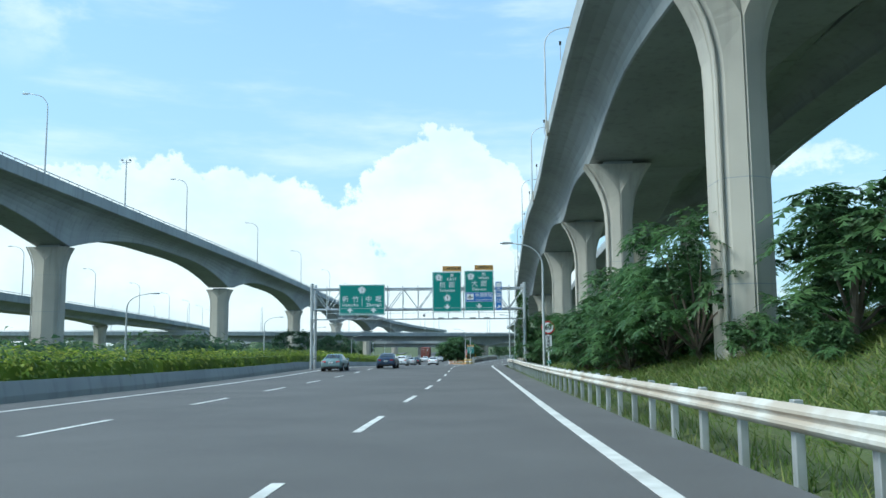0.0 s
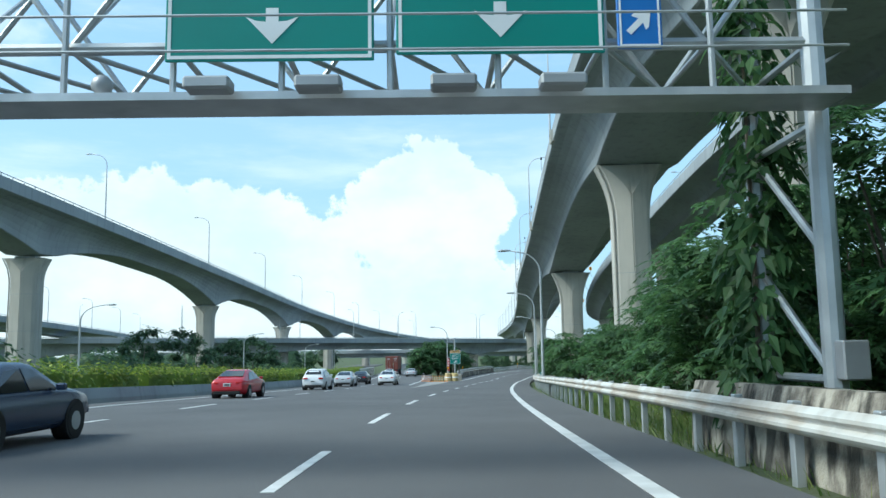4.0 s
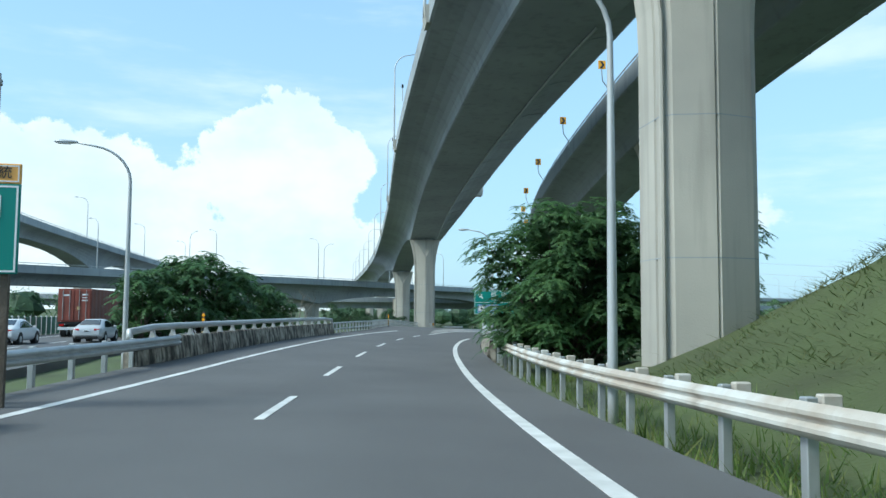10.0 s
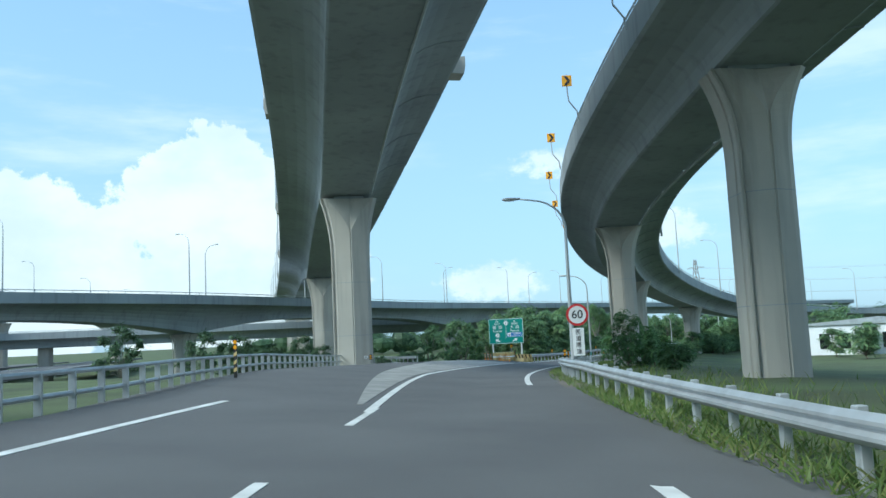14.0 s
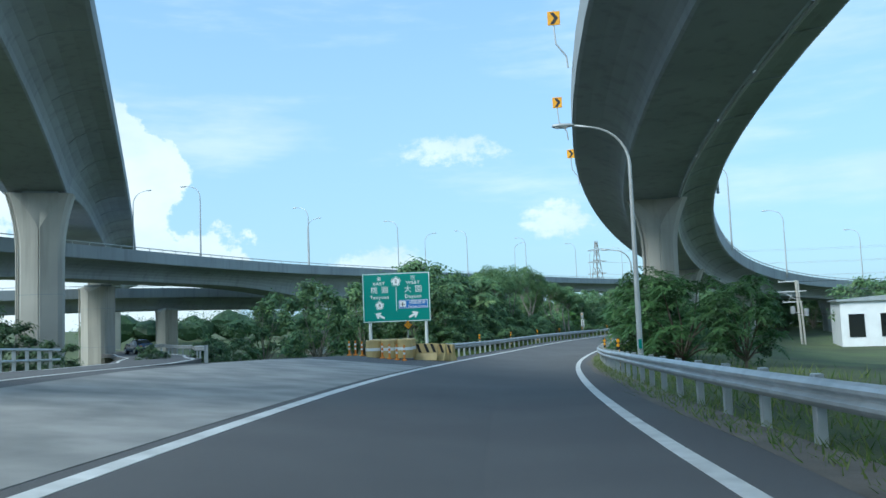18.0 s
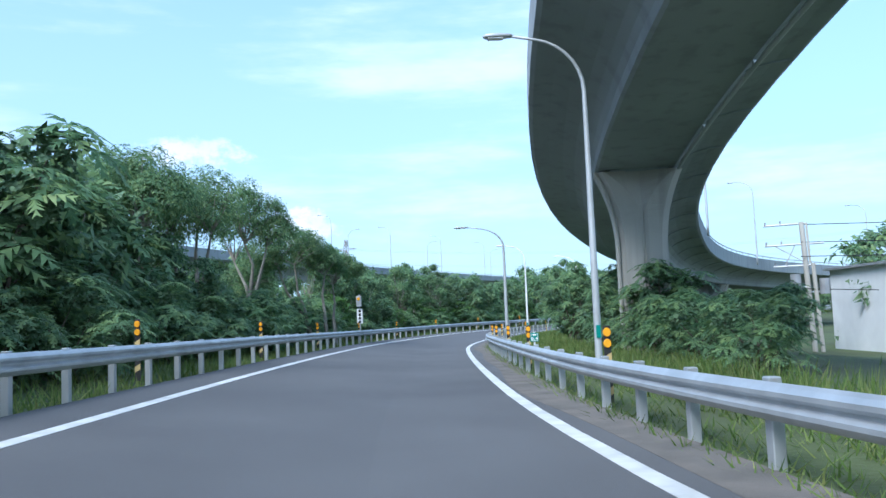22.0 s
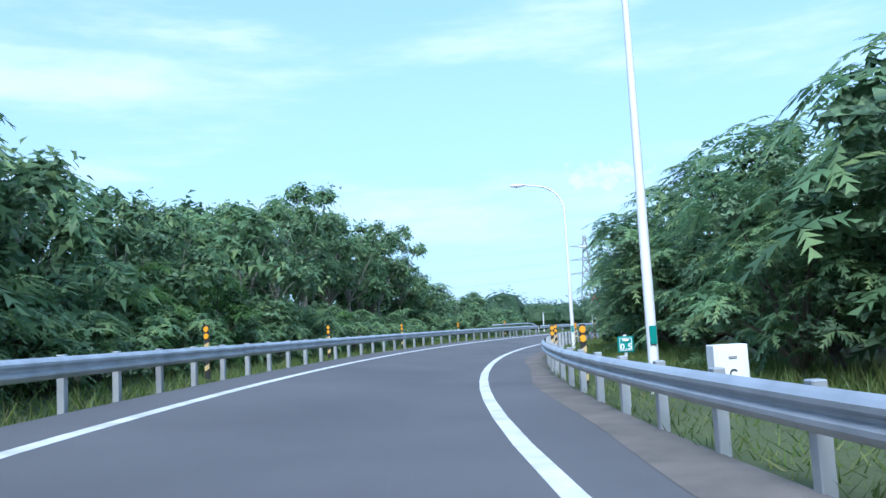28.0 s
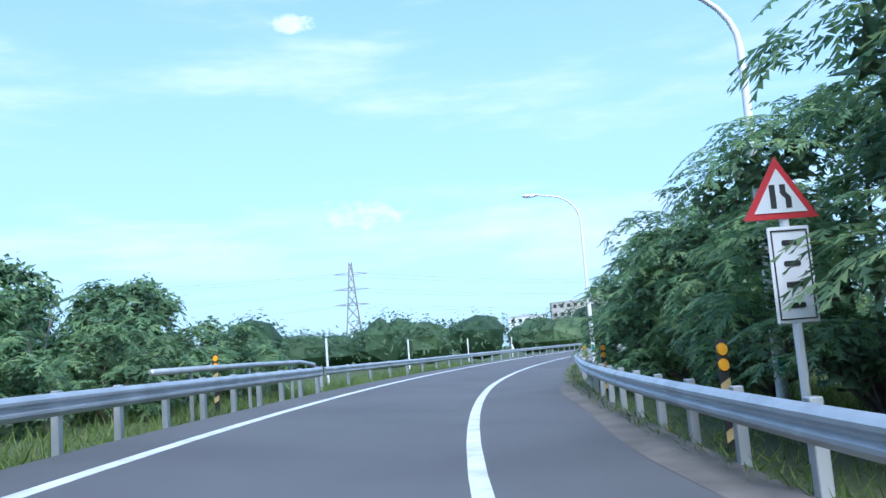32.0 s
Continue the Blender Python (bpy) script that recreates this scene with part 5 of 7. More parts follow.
belt("wood", 349, 366, 5.5, -32.0, -24.0, 7.0, 8.0, 310)
for x_, y_, h_ in ((23.6, 352.0, 3.4), (27.0, 330.0, 4.5), (30.5, 327.5, 4.2), (33.5, 331.0, 4.4), (36.2, 329.0, 3.4), (29.0, 335.0, 4.8), (24.0, 333.0, 5.0), (34.0, 352.0, 3.0)):
    plant("wood", x_, y_, h_, int(y_), wide=1.2)
belt("wood", 328, 347, 5.0, -32.0, -25.0, 3.0, 3.7, 312)
belt("wood", 366, 412, 5.5, -26.0, -16.0, 3.4, 4.4, 311)
for s_, l_, h_ in ((368.0, -12.6, 5.4), (371.5, -13.6, 5.6), (366.0, -9.4, 4.0), (373.6, -11.6, 4.7)):
    plant("wood", *spot(s_, l_).xy, h_, int(s_), wide=1.1)
belt("wood", 346, 374, 3.6, -18.5, -13.0, 7.4, 8.6, 313, 1.05)
belt("wood", 410, 476, 7.0, -30.0, -23.0, 7.4, 8.6, 360)
belt("shrub", 338, 412, 3.0, -9.6, -7.8, 1.7, 2.7, 320)
belt("light", 386, 460, 6.0, -9.6, -8.2, 2.4, 3.8, 350)
belt("shrub", 412, 500, 3.0, -9.4, -7.8, 1.6, 2.5, 380)
belt("broad", 486, 504, 4.5, -19.0, -14.0, 4.0, 4.8, 390)
belt("wood", 300, 336, 6.0, -48.0, -38.0, 5.0, 6.0, 400)



def acacia(s0, lat0, limbs, seed):
    """Slender tree with bent pale stems, each ending in flat-topped sprays. limbs: bends, then tip and crown lobes as (aside, up, radius)."""
    rng = np.random.RandomState(seed)
    p = spot(s0, lat0)
    a = radians(heading(s0))
    side, fwd = np.array([math.cos(a), math.sin(a), 0]), np.array([-math.sin(a), math.cos(a), 0])
    base = np.array([p.x, p.y, float(ground_z([p.x], [p.y])[0]) - 0.2])
    lift = p.z - base[2] + 0.6
    th = tagged(empty("tree", Matrix.Translation(base.tolist())), "slender leaning tree with bent pale stems and flat-topped crown", "tree", group="leaning pale-stemmed trees")
    V, F, off = [], [], 0
    for bend_, lobes_ in limbs:
        bm = bmesh.new()
        fd = rng.uniform(-0.8, 0.8)
        pts = [np.zeros(3)] + [side * x + np.array([0, 0, z + lift]) + fwd * fd * (z / 6) + rng.normal(scale=0.05, size=3) for x, z in bend_]
        n = len(pts)
        tube(bm, pts, [0.13 - 0.085 * i / (n - 1) for i in range(n)], 7)
        for x, z, r in lobes_:
            c = side * x + np.array([0, 0, z + lift]) + fwd * (fd * z / 6 + rng.uniform(-0.6, 0.6))
            for q in range(7):
                e = c + rng.normal(size=3) * r * np.array([0.5, 0.5, 0.28])
                tube(bm, [pts[-1], pts[-1] * 0.45 + e * 0.55 + rng.normal(scale=0.12, size=3), e], [0.045, 0.028, 0.008], 4)
            cl, nn = clumps(rng, c, np.array([1.15, 1.15, 0.75]) * r, 34, 34)
            v, f = leaves(rng, cl, nn, 5, 0.145, 0.068, tri=True)
            V.append(v)
            F.append(f + off)
            off += len(v)
        part("stem", bm, BARK_PALE, th)
    me = bpy.data.meshes.new("crown")
    me.from_pydata(np.vstack(V).tolist(), [], np.vstack(F).tolist())
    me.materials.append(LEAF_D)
    part("crown", me, None, th)


acacia(381.5, -8.4, [([(-1.0, 0.9), (-2.0, 1.9), (-2.6, 3.0)], [(-2.2, 3.6, 1.5), (-3.3, 3.2, 1.3)])], 1)
acacia(381.5, -7.2, [([(-0.7, 1.2), (-1.6, 2.6), (-2.1, 4.2)], [(-2.0, 5.6, 1.5), (-3.0, 5.0, 1.2)]), ([(-0.5, 1.5), (-0.9, 2.6), (-1.0, 4.2)], [(-0.9, 5.6, 1.4)])], 2)
acacia(382.5, -6.6, [([(-0.1, 1.2), (-0.3, 2.4), (-0.2, 3.6)], [(-0.9, 5.2, 1.3), (-0.2, 4.7, 1.1)])], 3)
acacia(383.8, -6.3, [([(-0.25, 0.9), (-0.15, 1.9), (-0.3, 3.1)], [(-0.3, 4.7, 1.15), (0.7, 4.3, 0.95)])], 4)
acacia(376.0, -9.2, [([(-0.2, 2.0), (0.0, 3.6), (-0.3, 4.8)], [(-0.4, 7.1, 1.6), (0.3, 6.5, 1.5)]), ([(0.2, 2.2), (0.6, 3.6), (0.8, 4.6)], [(1.1, 5.7, 1.1)]), ([(-0.5, 2.4), (-1.1, 3.9)], [(-1.5, 6.0, 1.2)])], 5)
acacia(369.5, -10.6, [([(0.3, 2.0), (0.1, 3.8), (0.4, 5.4)], [(0.3, 6.9, 1.5), (-0.7, 6.6, 1.6)]), ([(-0.4, 2.2), (-0.9, 4.2)], [(-1.4, 5.7, 1.6), (-0.4, 5.6, 1.4)]), ([(0.7, 2.4), (1.2, 4.6)], [(1.2, 5.9, 1.4)])], 6)
acacia(362.5, -10.4, [([(0.1, 2.0), (0.3, 4.4)], [(0.2, 6.4, 1.5), (-1.2, 6.0, 1.5), (1.0, 5.6, 1.2)])], 8)
acacia(366.5, -11.6, [([(0.1, 2.0), (0.3, 4.6)], [(0.2, 6.6, 1.6), (-1.2, 6.2, 1.5)])], 7)
for s_, l_, h_ in ((372, -8.0, 2.6), (374.5, -7.8, 2.2), (379, -9.2, 2.8), (384.5, -8.6, 2.4), (387.5, -8.2, 3.0), (390, -9.5, 3.6), (378, -12, 3.2), (383, -12, 3.4)):
    plant("light" if h_ < 2.7 else "broad", *spot(s_, l_).xy, h_, int(s_ * 2))



def papaya(s0, lat0, high, seed):
    """Thin bare stems, each with a head of large lobed leaves on long stalks."""
    rng = np.random.RandomState(seed)
    p = spot(s0, lat0)
    gz = float(ground_z([p.x], [p.y])[0])
    th = tagged(empty("tree", Matrix.Translation((p.x, p.y, gz - 0.1))), "young tree with thin bare stems and large lobed leaves", "tree", group="large-leaved young trees")
    for k in range(3):
        lean = rng.normal(scale=0.5, size=2)
        top = Vector((lean[0], lean[1], high * (1.0 - 0.16 * k)))
        bm = bmesh.new()
        tube(bm, [Vector((0.1 * k, 0, 0)), top * 0.5 + Vector((0.15, -0.1, 0)), top], [0.06, 0.045, 0.025], 6)
        part("stem", bm, BARK_PALE, th)
        for q in range(9):
            a, tilt = 2.4 * q + rng.uniform(-.3, .3), rng.uniform(-0.2, 0.75)
            d = Vector((math.cos(a), math.sin(a), tilt)).normalized()
            hub = top + d * rng.uniform(0.4, 0.75)
            bm = bmesh.new()
            tube(bm, [top, hub], [0.012, 0.007], 4)
            up = (Vector((0, 0, 1)) - d * d.z).normalized()
            sd = d.cross(up)
            cv = bm.verts.new(hub)
            size = rng.uniform(0.30, 0.42)
            for j in range(7):
                b = (j - 3) * 0.62
                ax = (d * math.cos(b) + sd * math.sin(b)).normalized()
                pr = d * math.cos(b + 1.57) + sd * math.sin(b + 1.57)
                ln = size * (1.0 - 0.10 * abs(j - 3))
                l, r, t = (bm.verts.new(hub + v) for v in (ax * ln * 0.55 + pr * ln * 0.17, ax * ln * 0.55 - pr * ln * 0.17, ax * ln - up * ln * 0.3))
                bm.faces.new((cv, l, t, r))
            part("leaf", bm, LEAF_C, th)


papaya(421.5, 8.3, 5.3, 2)
papaya(409.5, 9.2, 3.2, 3)


def far_woods():
    """Tree line closing the view, one soft-edged mass of leaves."""
    rng = np.random.RandomState(8)
    C, N, cv, cf = [], [], [], []

    def mass(x, y, z, r, h, n):
        p, q = lobe(rng, np.array([x, y, z + h * 0.45]), np.array([r, r, h * 0.6]), n, 0.8)
        C.append(p)
        N.append(q)
        v, f = core_of(rng, np.array([x, y, z + h * 0.40]), np.array([r, r, h * 0.6]), 0.85)
        cf.extend([tuple(i + len(cv) for i in k) for k in f])
        cv.extend([list(map(float, k)) for k in v])
    for a in np.arange(-8, 150, 1.6):          # compass degrees round the end of the road
        for rr in (300, 340):
            d = rr + rng.uniform(-20, 25)
            x, y = 90 + d * math.sin(math.radians(a)), 230 + d * math.cos(math.radians(a))
            mass(x, y, -7.5, rng.uniform(5, 8), rng.uniform(6, 10), 150)
    for a in np.arange(-75, -5, 1.6):
        d = 250 + rng.uniform(-25, 25)
        x, y = -10 + d * math.sin(math.radians(a)), 130 + d * math.cos(math.radians(a))
        mass(x, y, -4, rng.uniform(4, 7), rng.uniform(6, 8), 90)
    for y in np.arange(60, 330, 7):            # scrub beneath the western viaducts
        mass(-38 + rng.uniform(-4, 4), y, main_z(y) - 0.5, rng.uniform(3, 4.5), rng.uniform(1.8, 3.0) * (1.7 if 95 < y < 190 else 1.0), 150)
        mass(-58 + rng.uniform(-6, 6), y, main_z(y) - 0.5, rng.uniform(4, 6), rng.uniform(3, 4.5), 130)
    v, f = leaves(rng, np.vstack(C), np.vstack(N), 3, 0.95, 0.55, tri=True)
    me = bpy.data.meshes.new("far_woods")
    me.from_pydata(v.tolist() + cv, [], f.tolist() + [tuple(i + len(v) for i in k) for k in cf])
    me.materials.append(LEAF_B)
    tagged(new("far_woods", me), "distant dark-green tree line beyond the road", "woods", kind="stuff")


far_woods()


def grass():
    """Blades and weeds on the verges."""
    rng = np.random.RandomState(5)
    S = [rng.uniform(-10, 190, 42000), rng.uniform(226, 520, 52000), rng.uniform(322, 540, 26000), rng.uniform(110, 185, 46000), rng.uniform(12, 66, 26000), rng.uniform(458, 478, 5000), rng.uniform(336, 520, 52000)]
    A = [3.9 + rng.exponential(1.9, 42000), 3.25 + rng.exponential(1.5, 52000), -5.5 - rng.exponential(1.3, 26000), rng.uniform(6, 22, 46000), rng.uniform(5.5, 16, 26000), rng.uniform(7.2, 8.8, 5000), rng.uniform(4.5, 8.2, 52000)]
    s, lat = np.concatenate(S), np.concatenate(A)
    h = np.interp(s, _g, _h)
    x = np.interp(s, _g, _x) + lat * np.cos(h)
    y = np.interp(s, _g, _y) + lat * np.sin(h)
    z = np.empty_like(x)
    for a in range(0, len(x), 4000):
        z[a:a + 4000] = ground_z(x[a:a + 4000], y[a:a + 4000])
    zv = np.interp(s, _g, _z) - 0.05
    z = np.where((s > 226) & (s < 598) & (lat > 3.0) & (lat < 6.5), np.maximum(z, zv), z)
    n = len(x)
    hi = rng.uniform(0.15, 0.48, n)
    hi = hi * np.where((s > 95) & (s < 190) & (lat > 6.3), 0.5, 1.0)
    hi = hi * np.where((lat > 0) & (lat < 4.6) & (s > 226), 0.6, 1.0)
    hi = hi * np.where((s > 458) & (s < 478) & (lat > 7.2) & (lat < 8.8), 2.6, 1.0)
    hi[-52000:] = rng.uniform(0.3, 0.7, 52000) * np.interp(lat[-52000:], [4.5, 6.0, 8.2], [0.5, 0.7, 1.0])
    an = rng.uniform(0, 6.28, n)
    w = rng.uniform(0.012, 0.03, n) * np.where((s < 66) & (lat > 5.2), 1.7, 1.0)
    dx, dy = np.cos(an), np.sin(an)
    lean = rng.normal(scale=0.18, size=(n, 2)) * np.where((s < 190) & (lat > 5.2), 2.1, 1.0)[:, None]
    b = np.c_[x, y, z - 0.05]
    v = np.stack([b - np.c_[dx * w, dy * w, 0 * w], b + np.c_[dx * w, dy * w, 0 * w], b + np.c_[lean[:, 0], lean[:, 1], hi]], 1).reshape(-1, 3)
    bank = (s > 95) & (s < 190) & (lat > 6.3)
    for pick, m_, lb in ((~bank, GRASS_BLADE, "long green grass and weeds on the verges"), (bank, GRASS_BANK, "short olive-green grass on the earth bank")):
        q = v.reshape(-1, 3, 3)[pick].reshape(-1, 3)
        me = bpy.data.meshes.new("grass")
        me.from_pydata(q.tolist(), [], np.arange(len(q)).reshape(-1, 3).tolist())
        me.materials.append(m_)
        tagged(new("grass", me), lb, "grass", kind="stuff")


grass()


def hedge():
    """Clipped hedge in the median, in lengths."""
    rng = np.random.RandomState(9)
    for y0 in np.arange(-40, 232, 17.0):
        C, N = [], []
        for y in np.arange(y0, y0 + 15.5, 0.55):
            n = 34
            a = rng.uniform(0, 2 * math.pi, n)
            c = np.c_[main_x(y) - 9.0 + np.clip(np.cos(a) * 1.4, -0.95, 0.95) * rng.uniform(0.85, 1.05, n), y + rng.uniform(-0.35, 0.35, n), main_z(y) + 0.80 + (np.clip(np.sin(a) * 1.2, -0.75, 0.75) + np.maximum(0, np.sin(a)) * (0.14 * math.sin(y * 1.3 + y0) + 0.10 * math.sin(y * 3.1))) * rng.uniform(0.85, 1.12, n)]
            C.append(c)
            N.append(np.c_[np.cos(a), 0 * a, np.sin(a) + 0.4])
        v, f = leaves(rng, np.vstack(C), np.vstack(N), 3, 0.26, 0.16)
        row = tagged(empty("hedge"), "clipped yellow-green hedge in the median", "hedge", group="median hedges")
        me = bpy.data.meshes.new("foliage")
        me.from_pydata(v.tolist(), [], f.tolist())
        me.materials.append(HEDGE_LEAF)
        part("foliage", me, None, row)
        bm = bmesh.new()
        sweep(bm, [[Vector((main_x(y) - 9.0 + ox, float(y), main_z(y) + oz)) for ox, oz in ((-0.8, -0.1), (-0.7, 1.25), (0.7, 1.25), (0.8, -0.1))] for y in np.arange(y0, y0 + 15.6, 3.1)])
        part("inner_growth", bm, HEDGE_LEAF, row)
        bm = bmesh.new()
        for y in np.arange(y0 + 0.8, y0 + 15, 1.7):
            tube(bm, [(main_x(y) - 9.0, y, main_z(y) - 0.3), (main_x(y) - 9.0, y, main_z(y) + 0.5)], 0.04, 5)
        part("stems", bm, BARK, row)


hedge()
bm = bmesh.new()
sweep(bm, [[Vector((main_x(y) - 7.8 + a, float(y), main_z(y) + b)) for a, b in ((-0.22, -0.3), (-0.12, 0.62), (0.06, 0.62), (0.20, 0.12), (0.22, -0.3))] for y in np.arange(-40, 203, 4.0)])
tagged(part("median_barrier", bm, CONCRETE_DECK), "low grey concrete barrier in front of the median hedge", "barrier", kind="structure")


# ---- signs ----
def letters(text, size, name, bold):
    cu = bpy.data.curves.new(name, "FONT")
    cu.body, cu.size, cu.align_x, cu.align_y = text, size, "CENTER", "CENTER"
    cu.extrude, cu.offset = 0.004, bold * 0.7
    cu.space_character = 1.16 if text.isascii() and len(text) > 2 else 1.0
    tmp = bpy.data.objects.new(name, cu)
    me = bpy.data.meshes.new_from_object(tmp)
    bpy.data.objects.remove(tmp)
    bpy.data.curves.remove(cu)
    return me


def words(text, size, x, z, y, parent, mat=SIGN_WHITE, name="lettering", bold=0.0, wide=1.0):
    """A line of writing, centred; words set apart by blanks are separate pieces."""
    tokens = text.split(" ")
    row = []
    for w_ in tokens:
        me = letters(w_, size, name, bold) if w_ else None
        row.append((me, max(v.co.x for v in me.vertices) - min(v.co.x for v in me.vertices) if me else 0.0))
    gap = size * 0.3
    total = sum(k for _, k in row) + gap * (len(row) - 1)
    at = -total / 2
    for me, k in row:
        if me:
            mid = (max(v.co.x for v in me.vertices) + min(v.co.x for v in me.vertices)) / 2
            me.name = name
            me.materials.clear()
            me.materials.append(mat)
            ob = part(name, me, None, parent)
            ob.matrix_basis = Matrix.Translation((x + (at + k / 2 - mid) * wide, y, z)) @ Matrix.Rotation(math.pi / 2, 4, "X") @ Matrix.Diagonal((wide, 1, 1, 1))
        at += k + gap


def plate(parent, x0, x1, z0, z1, mat, y=0.0, name="panel", border=None, thick=0.05):
    bm = bmesh.new()
    box(bm, (x1 - x0, thick, z1 - z0), ((x0 + x1) / 2, y + thick / 2, (z0 + z1) / 2), bevel=0.012)
    p = part(name, bm, mat, parent)
    if border:
        bm = bmesh.new()
        w, i = border, 0.03
        a0, a1, b0, b1 = x0 + i, x1 - i, z0 + i, z1 - i
        for cx, cz, sx, sz in (((a0 + a1) / 2, b0 + w / 2, a1 - a0, w), ((a0 + a1) / 2, b1 - w / 2, a1 - a0, w), (a0 + w / 2, (b0 + b1) / 2, w, b1 - b0 - 2 * w), (a1 - w / 2, (b0 + b1) / 2, w, b1 - b0 - 2 * w)):
            box(bm, (sx, 0.006, sz), (cx, y - 0.003, cz))
        part("border", bm, SIGN_WHITE, parent)
    return p


def arrow(parent, x, z, size, turn, y, mat=SIGN_WHITE):
    """turn: degrees anticlockwise from straight up."""
    bm = bmesh.new()
    pts = [(-0.10, -0.5), (0.10, -0.5), (0.10, 0.05), (0.32, -0.05), (0.32, 0.08), (0, 0.5), (-0.32, 0.08), (-0.32, -0.05), (-0.10, 0.05)]
    if turn in (0, 180):        # the lane arrows are broad and short
        pts = [(-0.15, -0.42), (0.15, -0.42), (0.15, -0.08), (0.36, -0.10), (0.62, -0.20), (0, 0.46), (-0.62, -0.20), (-0.36, -0.10), (-0.15, -0.08)]
    c, s = math.cos(radians(turn)), math.sin(radians(turn))
    extrude_outline(bm, [(x + size * (a * c - b * s), z + size * (a * s + b * c)) for a, b in pts], 0.008, y - 0.008)
    return part("arrow", bm, mat, parent)


def blossom(parent, x, z, r, digit, y):
    """Plum-blossom route shield: white rim, green ring, white face and numeral."""
    sh = None
    for q_, d_, m_, nm in ((1.06, 0.004, SIGN_WHITE, "shield_rim"), (0.98, 0.008, SIGN_GREEN, "shield_ring"), (0.84, 0.012, SIGN_WHITE, "route_shield")):
        bm = bmesh.new()
        pts = []
        for k in range(60):
            a = k / 60 * 2 * math.pi
            q = r * q_ * (0.82 + 0.18 * abs(math.cos(2.5 * (a - math.pi / 2))))
            pts.append((x + q * math.cos(a), z + q * math.sin(a)))
        extrude_outline(bm, pts, d_, y - d_)
        sh = part(nm, bm, m_, parent)
    words(digit, r * 1.0, x, z, y - 0.017, parent, SIGN_BLACK, "numeral", bold=0.008)
    return sh


def airport_board(parent, x0, x1, z0, z1, y):
    plate(parent, x0, x1, z0, z1, SIGN_BLUE, y - 0.014, "blue_board", 0.025, 0.012)
    h = z1 - z0
    plate(parent, x0 + 0.12 * h, x0 + 0.85 * h, z0 + 0.2 * h, z0 + 0.85 * h, SIGN_WHITE, y - 0.024, "symbol_panel", None, 0.008)
    bm = bmesh.new()
    cx, cz, q = x0 + 0.48 * h, z0 + 0.52 * h, h * 0.26
    extrude_outline(bm, [(cx + a * q, cz + b * q) for a, b in ((0, 1), (0.15, 0.7), (0.15, 0.25), (1, -0.2), (1, -0.42), (0.15, -0.15), (0.12, -0.65), (0.4, -0.85), (0.4, -1), (0, -0.9), (-0.4, -1), (-0.4, -0.85), (-0.12, -0.65), (-0.15, -0.15), (-1, -0.42), (-1, -0.2), (-0.15, 0.25), (-0.15, 0.7))], 0.006, y - 0.032)
    part("aeroplane_symbol", bm, SIGN_BLACK, parent)
    mid = x0 + 0.95 * h + (x1 - x0 - 1.0 * h) / 2
    words("桃園機場", h * 0.46, mid, z0 + h * 0.66, y - 0.022, parent, wide=min(1.0, (x1 - x0 - 1.05 * h) / (h * 0.46 * 4.1)))
    words("Taoyuan Airport", h * 0.25, mid, z0 + h * 0.24, y - 0.022, parent, bold=0.004, wide=min(1.1, (x1 - x0 - 1.05 * h) / (h * 0.25 * 8.0)))


def bar(parent, a, b, r, mat=STEEL, name="member", sides=7):
    bm = bmesh.new()
    tube(bm, [a, b], r, sides)
    return part(name, bm, mat, parent, smooth=False)


def gantry():
    g = tagged(empty("sign_gantry"), "galvanised steel lattice gantry spanning the motorway lanes", "gantry")
    xl, xr, y0, y1 = -12.5, 7.38, 76.75, 78.9
    zb, zt, zw = 4.5, 6.45, 3.55
    for x, nm in ((xl, "leg"), (xr, "leg")):
        for y in (y0, y1):
            bar(g, (x, y, -2.2), (x, y, 6.95), 0.15, STEEL, nm, 10)
        for z0, z1 in ((0.0, 1.6), (1.6, 3.4)):
            bar(g, (x, y0, z0), (x, y1, z1), 0.06)
        for z in (0.0, 3.4, zb, zt):
            bar(g, (x, y0, z), (x, y1, z), 0.06)
    for y in (y0, y1):
        for z in (zb, zt):
            bar(g, (xl, y, z), (xr, y, z), 0.085, STEEL, "chord")
    n = 14
    xs = np.linspace(xl, xr, n + 1)
    for i in range(n):
        a, b = xs[i], xs[i + 1]
        for y in (y0, y1):
            bar(g, (a, y, zb if i % 2 else zt), (b, y, zt if i % 2 else zb), 0.045)
        bar(g, (a, y0, zb), (b, y1, zb), 0.04)
        bar(g, (a, y0, zt), (a, y1, zt), 0.045)
        bar(g, (a, y0, zb), (a, y1, zb), 0.045)
        bar(g, (a, y0, zb), (a, y1, zt), 0.035)
        bar(g, (a, y0 - 0.15, zw), (a, y0 - 0.15, zt + 0.25), 0.045, STEEL, "hanger")
    bm = bmesh.new()
    box(bm, (xr - xl, 0.75, 0.10), ((xl + xr) / 2, y0 - 0.55, zw))
    part("walkway", bm, STEEL, g)
    for z in (zw + 0.55, zw + 1.0):
        bar(g, (xl, y0 - 0.95, z), (xr, y0 - 0.95, z), 0.018, STEEL, "hand_rail", 5)
    for x in (-9.6, -8.7, -7.8, -6.9, -6.0, -0.4, 0.9, 2.5, 3.8):
        bm = bmesh.new()
        box(bm, (0.55, 0.3, 0.16), (x, y0 - 1.15, zw + 0.05), bevel=0.03)
        part("floodlight", bm, SIGN_BACK, g)
    bm = bmesh.new()
    bmesh.ops.create_uvsphere(bm, u_segments=10, v_segments=6, radius=0.14, matrix=Matrix.Translation((-2.0, y0 - 0.3, zw + 0.35)))
    part("dome_camera", bm, SIGN_BACK, g, smooth=True)
    bm = bmesh.new()
